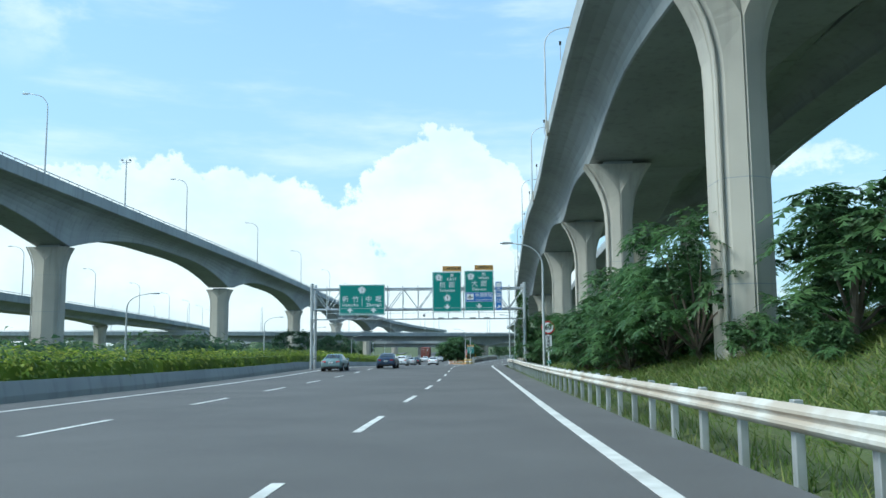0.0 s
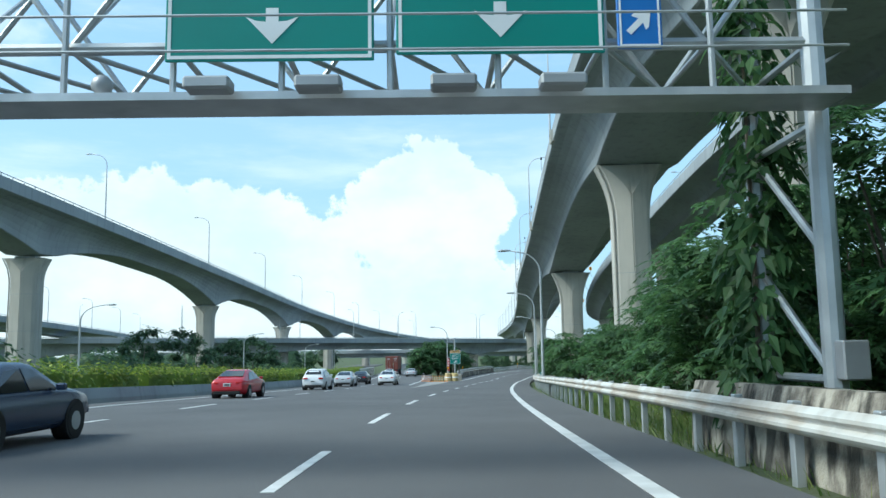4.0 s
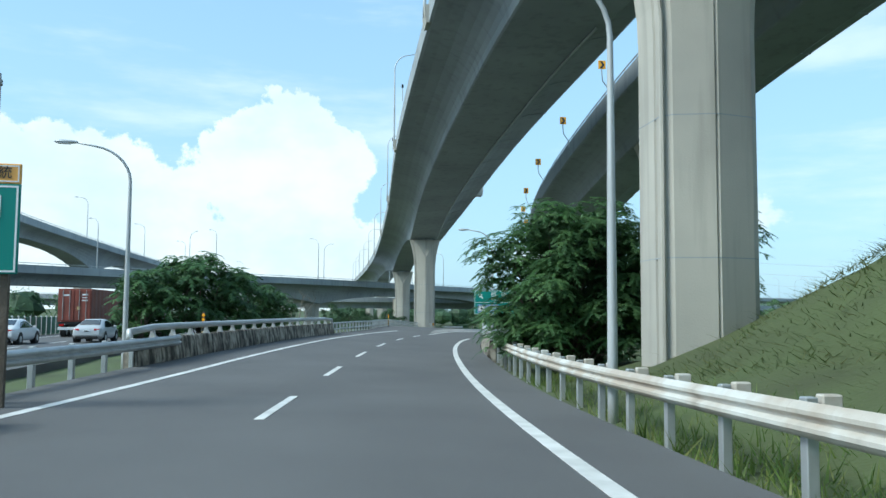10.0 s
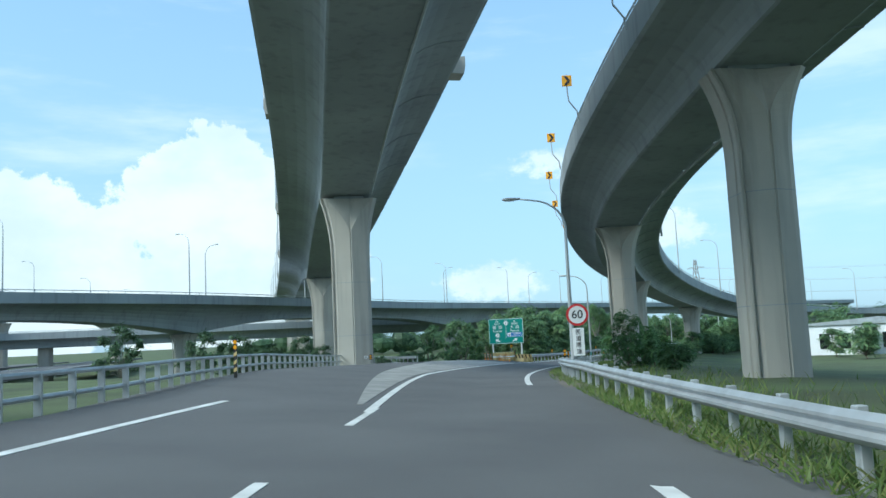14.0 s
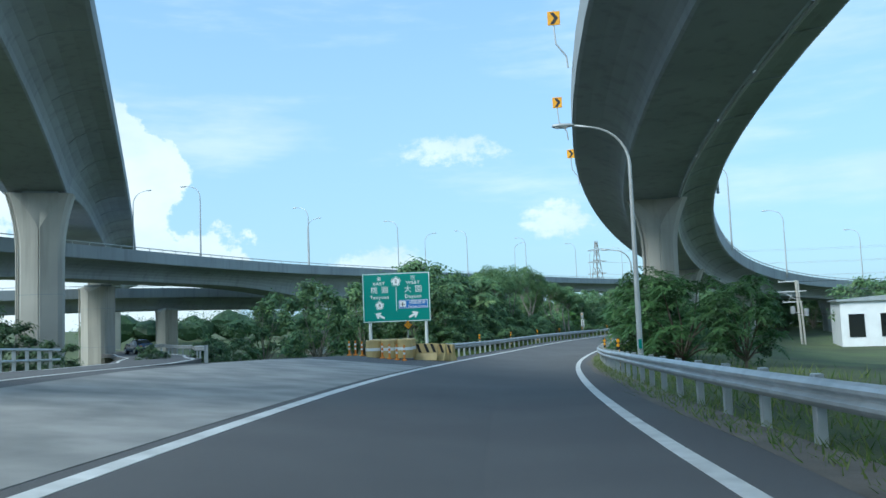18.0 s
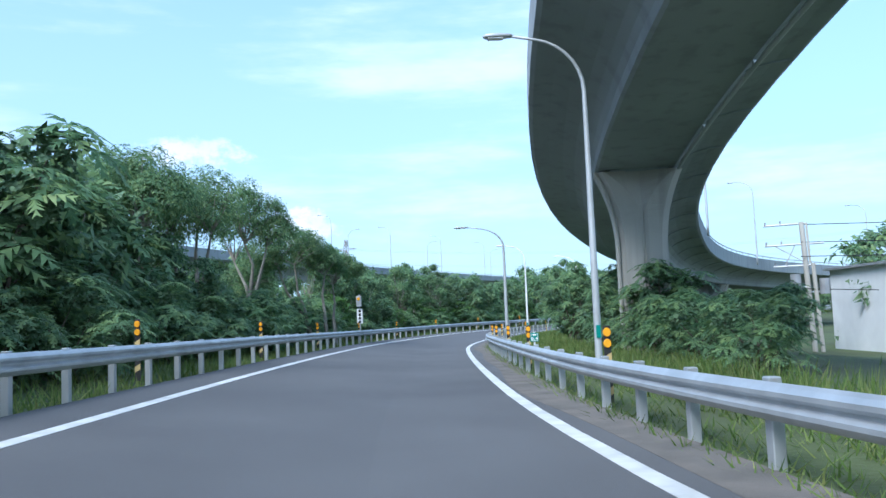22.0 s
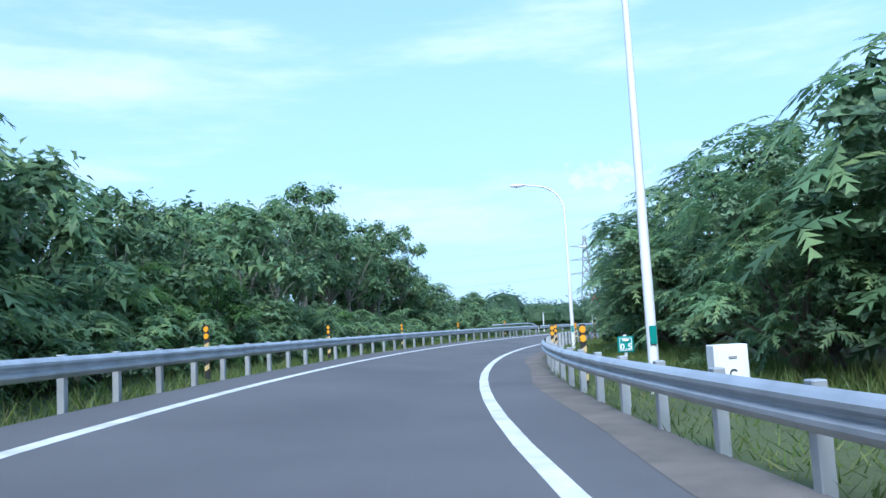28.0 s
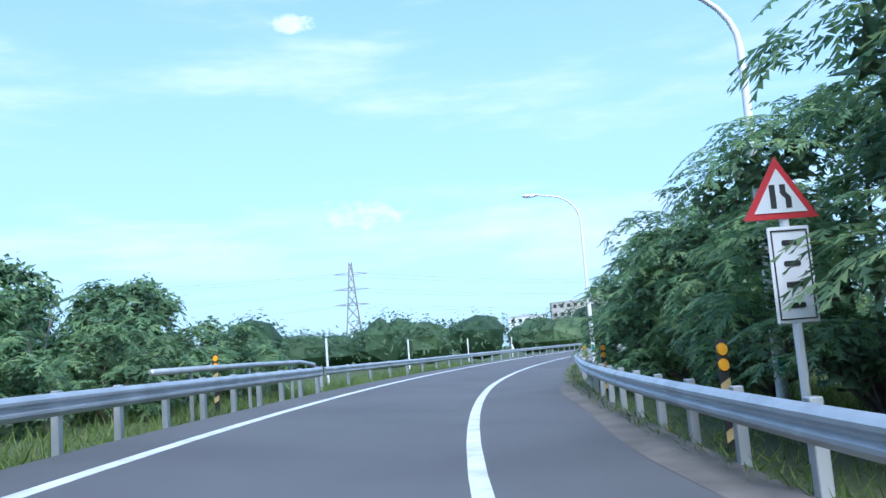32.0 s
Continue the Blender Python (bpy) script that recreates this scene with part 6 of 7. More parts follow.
    box(bm, (0.34, 0.24, 0.5), (xr + 0.1, y0 - 0.26, 0.25), bevel=0.02)
    part("control_box", bm, SIGN_BACK, g)


gantry()


def board(name, label, m, category="road sign"):
    return tagged(empty(name, m), label, category)


Y = 76.42
b = board("direction_sign", "green motorway direction board for two towns on the gantry", Matrix.Translation((0, Y, 0)))
plate(b, -9.9, -5.64, 3.95, 6.8, SIGN_GREEN, border=0.045)
blossom(b, -7.78, 6.28, 0.36, "1", 0)
words("新  竹", 0.62, -8.85, 5.42, -0.008, b)
words("Hsinchu", 0.40, -8.85, 4.90, -0.008, b, bold=0.008, wide=1.0)
words("中  壢", 0.62, -6.68, 5.42, -0.008, b)
words("Zhongli", 0.40, -6.68, 4.90, -0.008, b, bold=0.008, wide=1.0)
plate(b, -7.79, -7.75, 4.75, 5.72, SIGN_WHITE, -0.008, "divider", None, 0.008)
arrow(b, -8.9, 4.42, 0.55, 0, 0)
arrow(b, -6.7, 4.42, 0.55, 0, 0)

b = board("direction_sign", "tall green eastbound direction board on the gantry", Matrix.Translation((0, Y, 0)))
plate(b, -1.2, 1.5, 4.2, 7.95, SIGN_GREEN, border=0.045)
blossom(b, -0.6, 7.42, 0.34, "2", 0)
words("東", 0.40, 0.62, 7.58, -0.008, b)
words("EAST", 0.34, 0.62, 7.24, -0.008, b, bold=0.01, wide=1.08)
words("桃  園", 0.58, 0.15, 6.70, -0.008, b)
words("Taoyuan", 0.38, 0.15, 6.22, -0.008, b, bold=0.008, wide=1.0)
blossom(b, 0.18, 5.50, 0.34, "3", 0)
arrow(b, 0.18, 4.68, 0.55, 180, 0)
o = board("exit_number_sign", "orange exit number board above the green board", Matrix.Translation((0, Y, 0)))
plate(o, -0.26, 1.52, 7.98, 8.50, SIGN_ORANGE, border=0.02)
words("52機場系統", 0.34, 0.63, 8.24, -0.008, o, SIGN_BLACK, wide=0.98)

b = board("direction_sign", "tall green westbound direction board with blue airport panel", Matrix.Translation((0, Y, 0)))
plate(b, 1.79, 4.51, 4.27, 8.04, SIGN_GREEN, border=0.045)
blossom(b, 2.38, 7.50, 0.34, "2", 0)
words("西", 0.40, 3.60, 7.66, -0.008, b)
words("WEST", 0.34, 3.60, 7.32, -0.008, b, bold=0.01, wide=1.08)
words("大  園", 0.58, 3.15, 6.80, -0.008, b)
words("Dayuan", 0.38, 3.15, 6.30, -0.008, b, bold=0.008, wide=1.0)
airport_board(b, 1.87, 4.43, 5.12, 6.02, 0)
arrow(b, 3.15, 4.74, 0.55, 180, 0)
o = board("exit_number_sign", "orange exit number board above the westbound board", Matrix.Translation((0, Y, 0)))
plate(o, 2.74, 4.51, 8.07, 8.58, SIGN_ORANGE, border=0.02)
words("52機場系統", 0.34, 3.62, 8.32, -0.008, o, SIGN_BLACK, wide=0.98)

b = board("station_sign", "narrow blue high-speed rail station sign on the gantry", Matrix.Translation((0, Y, 0)))
plate(b, 4.68, 5.27, 4.32, 7.0, SIGN_BLUE, border=0.025)
plate(b, 4.76, 5.19, 6.50, 6.90, SIGN_WHITE, -0.01, "symbol_panel", None, 0.01)
for ch, z in (("高", 6.22), ("鐵", 5.70), ("站", 5.20)):
    words(ch, 0.46, 4.975, z, -0.008, b)
arrow(b, 4.975, 4.68, 0.42, -45, 0)

# exit nose
b = board("exit_sign", "green exit sign with orange number board on two posts", Matrix.Translation((0, 176.2, 0)))
plate(b, 4.6, 6.02, -1.13, 0.33, SIGN_GREEN, border=0.03)
words("出 口", 0.46, 5.31, -0.06, -0.008, b)
words("EXIT", 0.30, 5.31, -0.42, -0.008, b, bold=0.01, wide=1.2)
arrow(b, 5.33, -0.82, 0.52, -58, 0)
plate(b, 4.6, 6.02, 0.33, 0.66, SIGN_ORANGE, 0.0, "number_board", 0.02)
words("52 機場系統", 0.22, 5.31, 0.50, -0.008, b, SIGN_BLACK)
for x in (4.95, 5.8):
    bm = bmesh.new()
    box(bm, (0.12, 0.12, 4.6), (x, 0.16, -1.8))
    part("sign_post", bm, BARK, b)
c = board("camera_mast", "steel mast with traffic cameras behind the exit sign", Matrix.Translation((5.28, 177.0, 0)), "camera mast")
bar(c, (0, 0, -4.0), (0, 0, 2.35), 0.11, LAMP_GREY, "mast", 10)
bar(c, (-0.75, 0, 2.05), (0, 0, 2.05), 0.05, LAMP_GREY, "arm")
bar(c, (-0.75, 0, 2.05), (0, 0, 1.6), 0.03, LAMP_GREY, "brace")
for x in (-0.72, -0.35, 0.05):
    bm = bmesh.new()
    box(bm, (0.14, 0.32, 0.13), (x, -0.08, 2.2 if x > -0.7 else 1.86), bevel=0.02)
    part("camera_head", bm, SIGN_BACK, c)
r = board("red_notice", "narrow red notice board beside the exit sign", Matrix.Translation((0, 176.4, 0)))
plate(r, 4.26, 4.56, -2.0, -0.37, SIGN_RED)
for k in range(4):
    plate(r, 4.33, 4.49, -0.68 - k * 0.36, -0.50 - k * 0.36, SIGN_WHITE, -0.008, "character_bar", None, 0.008)
bm = bmesh.new()
box(bm, (0.08, 0.08, 3.6), (4.41, 0.1, -2.0))
part("post", bm, STEEL, r)


def diamond(name, label, p, size):
    d = board(name, label, Matrix.Translation(p))
    bm = bmesh.new()
    extrude_outline(bm, [(0, -size), (size, 0), (0, size), (-size, 0)], 0.03)
    part("panel", bm, SIGN_BLACK, d)
    for i in (-1, 0, 1):
        for j in (-1, 0, 1):
            bm = bmesh.new()
            bmesh.ops.create_cone(bm, cap_ends=True, segments=10, radius1=size * 0.2, radius2=size * 0.16, depth=0.03, matrix=Matrix.Translation(((i - j) * size * 0.29, -0.015, (i + j) * size * 0.29)) @ Matrix.Rotation(math.pi / 2, 4, "X"))
            part("reflector", bm, AMBER, d)
    bar(d, (0, 0.05, -1.6), (0, 0.05, -size * 0.4), 0.03, STEEL, "post")


diamond("hazard_sign", "black diamond hazard marker with amber reflectors", (4.30, 173.8, -1.62), 0.24)


def crash_cushion(label, m, n, rows):
    """Yellow plastic drums in front of the nose."""
    for i in range(n):
        x, y = (i % rows) * 0.82, (i // rows) * 0.85
        c_ = tagged(empty("crash_drum", m @ Matrix.Translation((x, y, 0))), label, "crash drum", group="crash cushion drums")
        bm = bmesh.new()
        st = []
        for z, q in ((0, 0.38), (0.30, 0.40), (0.34, 0.385), (0.62, 0.395), (0.66, 0.38), (0.90, 0.39), (0.95, 0.34)):
            st.append([(q * math.cos(a), q * math.sin(a), z) for a in np.linspace(0, 2 * math.pi, 16, endpoint=False)])
        sweep(bm, st)
        part("drum", bm, YELLOW_PLASTIC, c_)
        bm = bmesh.new()
        sweep(bm, [[(0.405 * math.cos(a), 0.405 * math.sin(a), z) for a in np.linspace(0, 2 * math.pi, 16, endpoint=False)] for z in (0.40, 0.55)])
        part("band", bm, SIGN_WHITE, c_)


crash_cushion("dusty yellow plastic crash drum at the exit nose", Matrix.Translation((4.25, 170.4, -3.15)), 6, 2)
bm = bmesh.new()
box(bm, (1.3, 1.0, 1.0), (5.4, 173.5, -2.9), bevel=0.05)
tagged(part("concrete_block", bm, CONCRETE), "grey concrete block under the exit sign", "concrete block")


def bollard_mesh():
    bm = bmesh.new()
    st = [[(q * math.cos(a), q * math.sin(a), z) for a in np.linspace(0, 2 * math.pi, 10, endpoint=False)] for z, q in ((0, 0.14), (0.05, 0.13), (0.08, 0.05), (0.72, 0.05), (0.76, 0.03))]
    sweep(bm, st)
    a = mesh_of(bm, "tube", ORANGE_PLASTIC)
    bm = bmesh.new()
    sweep(bm, [[(0.054 * math.cos(q), 0.054 * math.sin(q), zz) for q in np.linspace(0, 2 * math.pi, 10, endpoint=False)] for zz in (0.30, 0.40)])
    return a, mesh_of(bm, "band", SIGN_WHITE)


BOLLARD = bollard_mesh()


def bollard(p):
    b_ = tagged(empty("bollard", Matrix.Translation(p)), "orange flexible lane bollard with white bands", "bollard", group="lane bollards")
    part("tube", BOLLARD[0], None, b_)
    part("band", BOLLARD[1], None, b_)
    part("band", BOLLARD[1], None, b_).location = (0, 0, 0.22)


for k in range(12):
    f = k / 11
    x, y = 4.0 - 3.2 * f, 166.0 + 16 * f ** 1.3
    bollard((x, y, main_z(y) - 0.03))

# bridge sign and split sign
p0, p1 = Vector((24.34, 222.62, 0)), Vector((27.0, 222.15, 0))
b = board("direction_sign", "green sign with arrows to town and airport beyond the parapet", Matrix.Translation((p0.x, p0.y, 0)) @ Matrix.Rotation(math.atan2(p1.y - p0.y, p1.x - p0.x), 4, "Z"))
W = (p1 - p0).length
plate(b, 0, W, -1.95, -0.13, SIGN_GREEN, border=0.03)
plate(b, 0.03, W - 0.03, -1.065, -1.035, SIGN_WHITE, -0.008, "divider", None, 0.008)
words("桃   園", 0.44, W * 0.69, -0.46, -0.008, b)
words("Taoyuan", 0.30, W * 0.69, -0.84, -0.008, b, bold=0.006, wide=1.0)
arrow(b, W * 0.18, -0.58, 0.50, 45, 0)
airport_board(b, 0.25, 1.88, -1.83, -1.20, 0)
arrow(b, W * 0.86, -1.50, 0.55, -45, 0)
for x in (0.7, W - 0.4):
    bar(b, (x, 0.14, -5.5), (x, 0.14, -0.3), 0.085, STEEL, "sign_post", 8)

p0, p1 = Vector((55.6, 324.2, 0)), Vector((59.68, 322.0, 0))
b = board("direction_sign", "large green east and west direction board at the split", Matrix.Translation((p0.x, p0.y, 0)) @ Matrix.Rotation(math.atan2(p1.y - p0.y, p1.x - p0.x), 4, "Z"))
W = (p1 - p0).length
plate(b, 0, W, -3.86, -0.53, SIGN_GREEN, border=0.045)
blossom(b, W * 0.5, -1.12, 0.33, "2", 0)
for tx, (a1, a2, a3, a4) in ((W * 0.25, ("東", "EAST", "桃  園", "Taoyuan")), (W * 0.75, ("西", "WEST", "大  園", "Dayuan"))):
    words(a1, 0.32, tx, -0.92, -0.008, b)
    words(a2, 0.27, tx, -1.24, -0.008, b, bold=0.008, wide=1.2)
    words(a3, 0.50, tx, -1.70, -0.008, b)
    words(a4, 0.33, tx, -2.16, -0.008, b, bold=0.007, wide=1.0)
plate(b, W * 0.5 - 0.02, W * 0.5 + 0.02, -3.1, -1.5, SIGN_WHITE, -0.008, "divider", None, 0.008)
blossom(b, W * 0.25, -2.72, 0.30, "3", 0)
airport_board(b, W * 0.53, W * 0.965, -2.98, -2.38, 0)
arrow(b, W * 0.25, -3.42, 0.72, 62, 0)
arrow(b, W * 0.75, -3.40, 0.72, -62, 0)
for x in (0.45, W - 0.35):
    bar(b, (x, 0.16, -8.2), (x, 0.16, -0.7), 0.11, LAMP_WHITE, "sign_post", 10)
_n = spot(316, -7.0)
crash_cushion("yellow plastic crash drum before the split", Matrix.Translation((_n.x, _n.y, _n.z)) @ Matrix.Rotation(radians(heading(316)), 4, "Z") @ Matrix.Translation((-0.8, 0, 0)), 6, 3)
diamond("hazard_sign", "black diamond hazard marker at the split", tuple(spot(319, -6.6, 1.75)), 0.27)


def striped_barrier(m):
    t = tagged(empty("barrier", m), "yellow and black striped barrier at the split", "barrier", group="striped barriers")
    bm = bmesh.new()
    st = [[(x, -0.28, 0), (x, -0.12, 0.35), (x, -0.08, 0.85), (x, 0.08, 0.85), (x, 0.12, 0.35), (x, 0.28, 0)] for x in (-0.6, 0.6)]
    sweep(bm, st)
    part("body", bm, YELLOW_PLASTIC, t)
    for k in (-0.32, 0.08, 0.42):
        bm = bmesh.new()
        extrude_outline(bm, [(k, 0.40), (k + 0.14, 0.40), (k - 0.02, 0.83), (k - 0.16, 0.83)], 0.012, -0.135)
        part("stripe", bm, SIGN_BLACK, t)


for k in range(3):
    striped_barrier(Matrix.Translation(spot(317.0 + k * 0.6, -5.3 + k * 0.4)) @ Matrix.Rotation(radians(heading(318) - 15 * k), 4, "Z"))
for k in range(9):
    bollard(spot(317.5 - k * 0.42, -9.5 + k * 0.46))


# speed limits
def speed_sign(p, turn, label, pole=True):
    t = board("speed_limit_sign", label, Matrix.Translation(p) @ Matrix.Rotation(radians(turn), 4, "Z"))
    for r_, y, m_, nm in ((0.42, 0.0, SIGN_RED, "rim"), (0.33, -0.012, SIGN_WHITE, "face")):
        bm = bmesh.new()
        bmesh.ops.create_cone(bm, cap_ends=True, segments=32, radius1=r_, radius2=r_, depth=0.02, matrix=Matrix.Translation((0, y, 0)) @ Matrix.Rotation(math.pi / 2, 4, "X"))
        part(nm, bm, m_, t)
    words("60", 0.44, 0, 0, -0.028, t, SIGN_BLACK, "numeral", bold=0.005)
    plate(t, -0.22, 0.22, -1.55, -0.50, SIGN_WHITE, 0.0, "lower_plate", None, 0.02)
    for k, ch in enumerate("匝道限速"):
        words(ch, 0.21, 0, -0.66 - k * 0.245, -0.006, t, SIGN_BLACK, "character")
    if pole:
        bar(t, (0, 0.07, -3.6), (0, 0.07, 0.3), 0.05, LAMP_WHITE, "post")


_p = spot(52.7, 4.68)
speed_sign((_p.x, _p.y, _p.z + 3.1), heading(53), "round red-rimmed speed limit sign of sixty with white plate")
_p = spot(252.2, 3.95)
speed_sign((_p.x, _p.y, _p.z + 2.5), heading(252), "round red-rimmed speed limit sign on the lamp post", False)
_p = spot(476.6, 4.0)
t = board("warning_sign", "triangular red and white road narrows sign with plate below", Matrix.Translation((_p.x, _p.y, _p.z + 2.72)) @ Matrix.Rotation(radians(heading(470)), 4, "Z"))
for q, y, m_ in ((0.44, 0, SIGN_RED), (0.31, -0.012, SIGN_WHITE)):
    bm = bmesh.new()
    extrude_outline(bm, [(-q * 0.9, -q * 0.5), (q * 0.9, -q * 0.5), (0, q)], 0.012, y)
    part("face", bm, m_, t)
for pts in ([(-0.10, -0.11), (-0.04, -0.11), (-0.04, 0.14), (-0.10, 0.14)], [(0.06, -0.11), (0.12, -0.11), (0.12, 0.0), (0.07, 0.06), (0.07, 0.14), (0.01, 0.14), (0.01, 0.05), (0.06, -0.01)]):
    bm = bmesh.new()
    extrude_outline(bm, pts, 0.006, -0.018)
    part("symbol", bm, SIGN_BLACK, t)
plate(t, -0.17, 0.27, -1.30, -0.30, SIGN_WHITE, 0, "lower_plate", None, 0.02)
for x_, z_, sx, sz in ((0.05, -0.345, 0.38, 0.012), (0.05, -1.255, 0.38, 0.012), (-0.134, -0.80, 0.012, 0.90), (0.234, -0.80, 0.012, 0.90)):
    plate(t, x_ - sx / 2, x_ + sx / 2, z_ - sz / 2, z_ + sz / 2, SIGN_BLACK, -0.005, "border", None, 0.005)
for k in range(4):
    plate(t, -0.035, 0.135, -0.50 - k * 0.215, -0.445 - k * 0.215, SIGN_BLACK, -0.005, "character_bar", None, 0.005)
bar(t, (0.05, 0.06, -3.4), (0.05, 0.06, 0.2), 0.05, LAMP_WHITE, "post")


# delineator posts, distance plates, cabinet, notice
def delineator_mesh():
    bm = bmesh.new()
    box(bm, (0.15, 0.05, 1.5), (0, 0, 0.55), bevel=0.008)
    post_ = mesh_of(bm, "post", SIGN_BLACK)
    bm = bmesh.new()
    for z in (0.0, 0.3, 0.6):
        extrude_outline(bm, [(-0.075, z), (0.075, z + 0.08), (0.075, z + 0.22), (-0.075, z + 0.14)], 0.006, -0.032)
    st = mesh_of(bm, "stripe", YELLOW_PLASTIC)
    bm = bmesh.new()
    bmesh.ops.create_cone(bm, cap_ends=True, segments=14, radius1=0.085, radius2=0.075, depth=0.04, matrix=Matrix.Translation((0, -0.04, 0.98)) @ Matrix.Rotation(math.pi / 2, 4, "X"))
    return post_, st, mesh_of(bm, "reflector", AMBER)


DELINEATOR = delineator_mesh()


def delineator(s, lat, up=0.0):
    t_ = tagged(empty("delineator", on_road(s, lat, up) @ Matrix.Diagonal((0.8, 0.8, 0.92, 1))), "black and yellow marker post with two amber reflectors", "marker post", group="marker posts")
    for nm, me in zip(("post", "stripe", "reflector"), DELINEATOR):
        part(nm, me, None, t_)
    part("reflector", DELINEATOR[2], None, t_).location = (0, 0, 0.2)


for s in (268, 282, 309, 322, 335, 345.5, 356.2, 363.7, 372.3, 384, 397, 412.5, 421.8, 434, 446, 455, 469, 478, 490, 502, 514):
    delineator(s, rail_lat(s) + 0.32, 0.1)
for s in np.arange(338, 500, 12.5):
    delineator(float(s), -5.75, 0.1)
delineator(250, -8.6, 0.2)
delineator(196, -8.4, 0.3)


def km_plate(s, lat, text, label):
    t_ = board("distance_plate", label, on_road(s, lat, 0.95), "distance plate")
    plate(t_, -0.125, 0.125, -0.125, 0.125, SIGN_GREEN, 0, "panel", 0.008, 0.02)
    words(text, 0.13, 0, -0.04, -0.008, t_, bold=0.004)
    plate(t_, -0.05, 0.05, 0.05, 0.09, SIGN_WHITE, -0.006, "character_bar", None, 0.006)
    bar(t_, (0, 0.04, -1.4), (0, 0.04, 0.15), 0.025, LAMP_WHITE, "post")


km_plate(355.4, 3.75, "0.4", "small green distance plate on a white post")
km_plate(429.9, 3.45, "0.5", "small green distance plate beside the guard rail")
km_plate(130.5, 4.2, "51.8", "small green distance plate below the shrubs")
km_plate(50.5, 4.5, "51.7", "small green distance plate near the speed sign")
t = tagged(empty("control_cabinet", on_road(429.6, 4.9, 0.0) @ Matrix.Scale(0.78, 4)), "white steel roadside control cabinet in the grass", "cabinet")
bm = bmesh.new()
box(bm, (0.66, 0.45, 1.0), (0, 0, 0.62), bevel=0.015)
part("body", bm, SIGN_WHITE, t)
bm = bmesh.new()
box(bm, (0.56, 0.02, 0.84), (0, -0.235, 0.62), bevel=0.008)
dr = part("door", bm, SIGN_WHITE, t)
bm = bmesh.new()
box(bm, (0.16, 0.02, 0.05), (0.02, -0.255, 0.88), bevel=0.005)
part("label_plate", bm, SIGN_BACK, dr)
bm = bmesh.new()
tube(bm, [(0.02 + 0.07 * math.cos(a), -0.26, 0.58 + 0.07 * math.sin(a)) for a in np.linspace(0.6, 3.8, 8)], 0.012, 5)
part("handle", bm, SIGN_BLACK, dr)
bm = bmesh.new()
box(bm, (0.74, 0.53, 0.12), (0, 0, 0.06), bevel=0.01)
part("plinth", bm, CONCRETE, t)
t = board("notice_post", "white vertical notice and warning light on a grey post", on_road(389, -5.9, 0), "notice")
bar(t, (0, 0.05, -0.5), (0, 0.05, 3.2), 0.06, LAMP_GREY, "post")
plate(t, -0.18, 0.22, 1.2, 2.25, SIGN_WHITE, -0.02, "panel", None, 0.02)
for k in range(4):
    plate(t, -0.06, 0.10, 1.98 - k * 0.25, 2.16 - k * 0.25, SIGN_BLACK, -0.027, "character_bar", None, 0.006)
bm = bmesh.new()
box(bm, (0.34, 0.25, 0.75), (0, -0.1, 2.75), bevel=0.02)
lt = part("signal_housing", bm, SIGN_BACK, t)
bm = bmesh.new()
bmesh.ops.create_cone(bm, cap_ends=True, segments=14, radius1=0.12, radius2=0.10, depth=0.06, matrix=Matrix.Translation((0, -0.25, 2.92)) @ Matrix.Rotation(math.pi / 2, 4, "X"))
part("signal_lens", bm, AMBER, lt)


for s_, l_ in ((508, -8.5), (526, -8.8), (545, -8.8), (565, -9.0)):
    t = tagged(empty("marker_pole", on_road(s_, l_, 0)), "slim white marker pole beside the far bend", "marker pole", group="white marker poles")
    bar(t, (0, 0, -1.2), (0, 0, 1.9), 0.06, LAMP_WHITE, "pole")


# chevrons on the curved viaduct
def chevron(u):
    p, d = VB.at(u), VB.way(u)
    r_ = Vector((d.y, -d.x, 0))
    q = p - r_ * 4.75
    face = math.atan2(d.y, d.x) - math.pi / 2
    t_ = tagged(empty("chevron_sign", Matrix.Translation((q.x, q.y, q.z + 0.8)) @ Matrix.Rotation(face, 4, "Z")), "yellow and black chevron sign on a bent arm", "chevron sign", group="viaduct chevrons")
    bm = bmesh.new()
    tube(bm, [(0, 0, -0.5), (-0.05, 0, 0.0), (-0.45, 0, 0.55), (-0.5, 0, 1.1), (-0.5, 0, 2.0)], 0.04, 6)
    part("arm", bm, LAMP_GREY, t_)
    plate(t_, -0.76, -0.24, 1.35, 1.95, AMBER, -0.06, "panel", None, 0.03)
    bm = bmesh.new()
    extrude_outline(bm, [(-0.66, 1.40), (-0.50, 1.40), (-0.32, 1.65), (-0.50, 1.90), (-0.66, 1.90), (-0.48, 1.65)], 0.008, -0.07)
    part("arrow_head", bm, SIGN_BLACK, t_)


for u in np.arange(VB.near(36, 214), VB.near(84, 328), 11.0):
    chevron(float(u))


def roof_post(curve, u, off):
    p, d = curve.at(u), curve.way(u)
    r_ = Vector((d.y, -d.x, 0))
    q = p + r_ * off
    t_ = tagged(empty("guide_post", Matrix.Translation((q.x, q.y, q.z + 0.8))), "thin reflector post on the viaduct parapet", "guide post", group="parapet guide posts")
    bm = bmesh.new()
    tube(bm, [(0, 0, 0), (0, 0, 1.2)], 0.035, 5)
    part("stem", bm, LAMP_GREY, t_)
    bm = bmesh.new()
    box(bm, (0.16, 0.08, 0.3), (0, 0, 1.25), bevel=0.02)
    part("reflector", bm, RUBBER, t_)


for u in np.arange(60, 330, 19.0):
    roof_post(VA, u, -6.05)
for u in np.arange(30, 180, 15.0):
    roof_post(VB, u, -4.6)


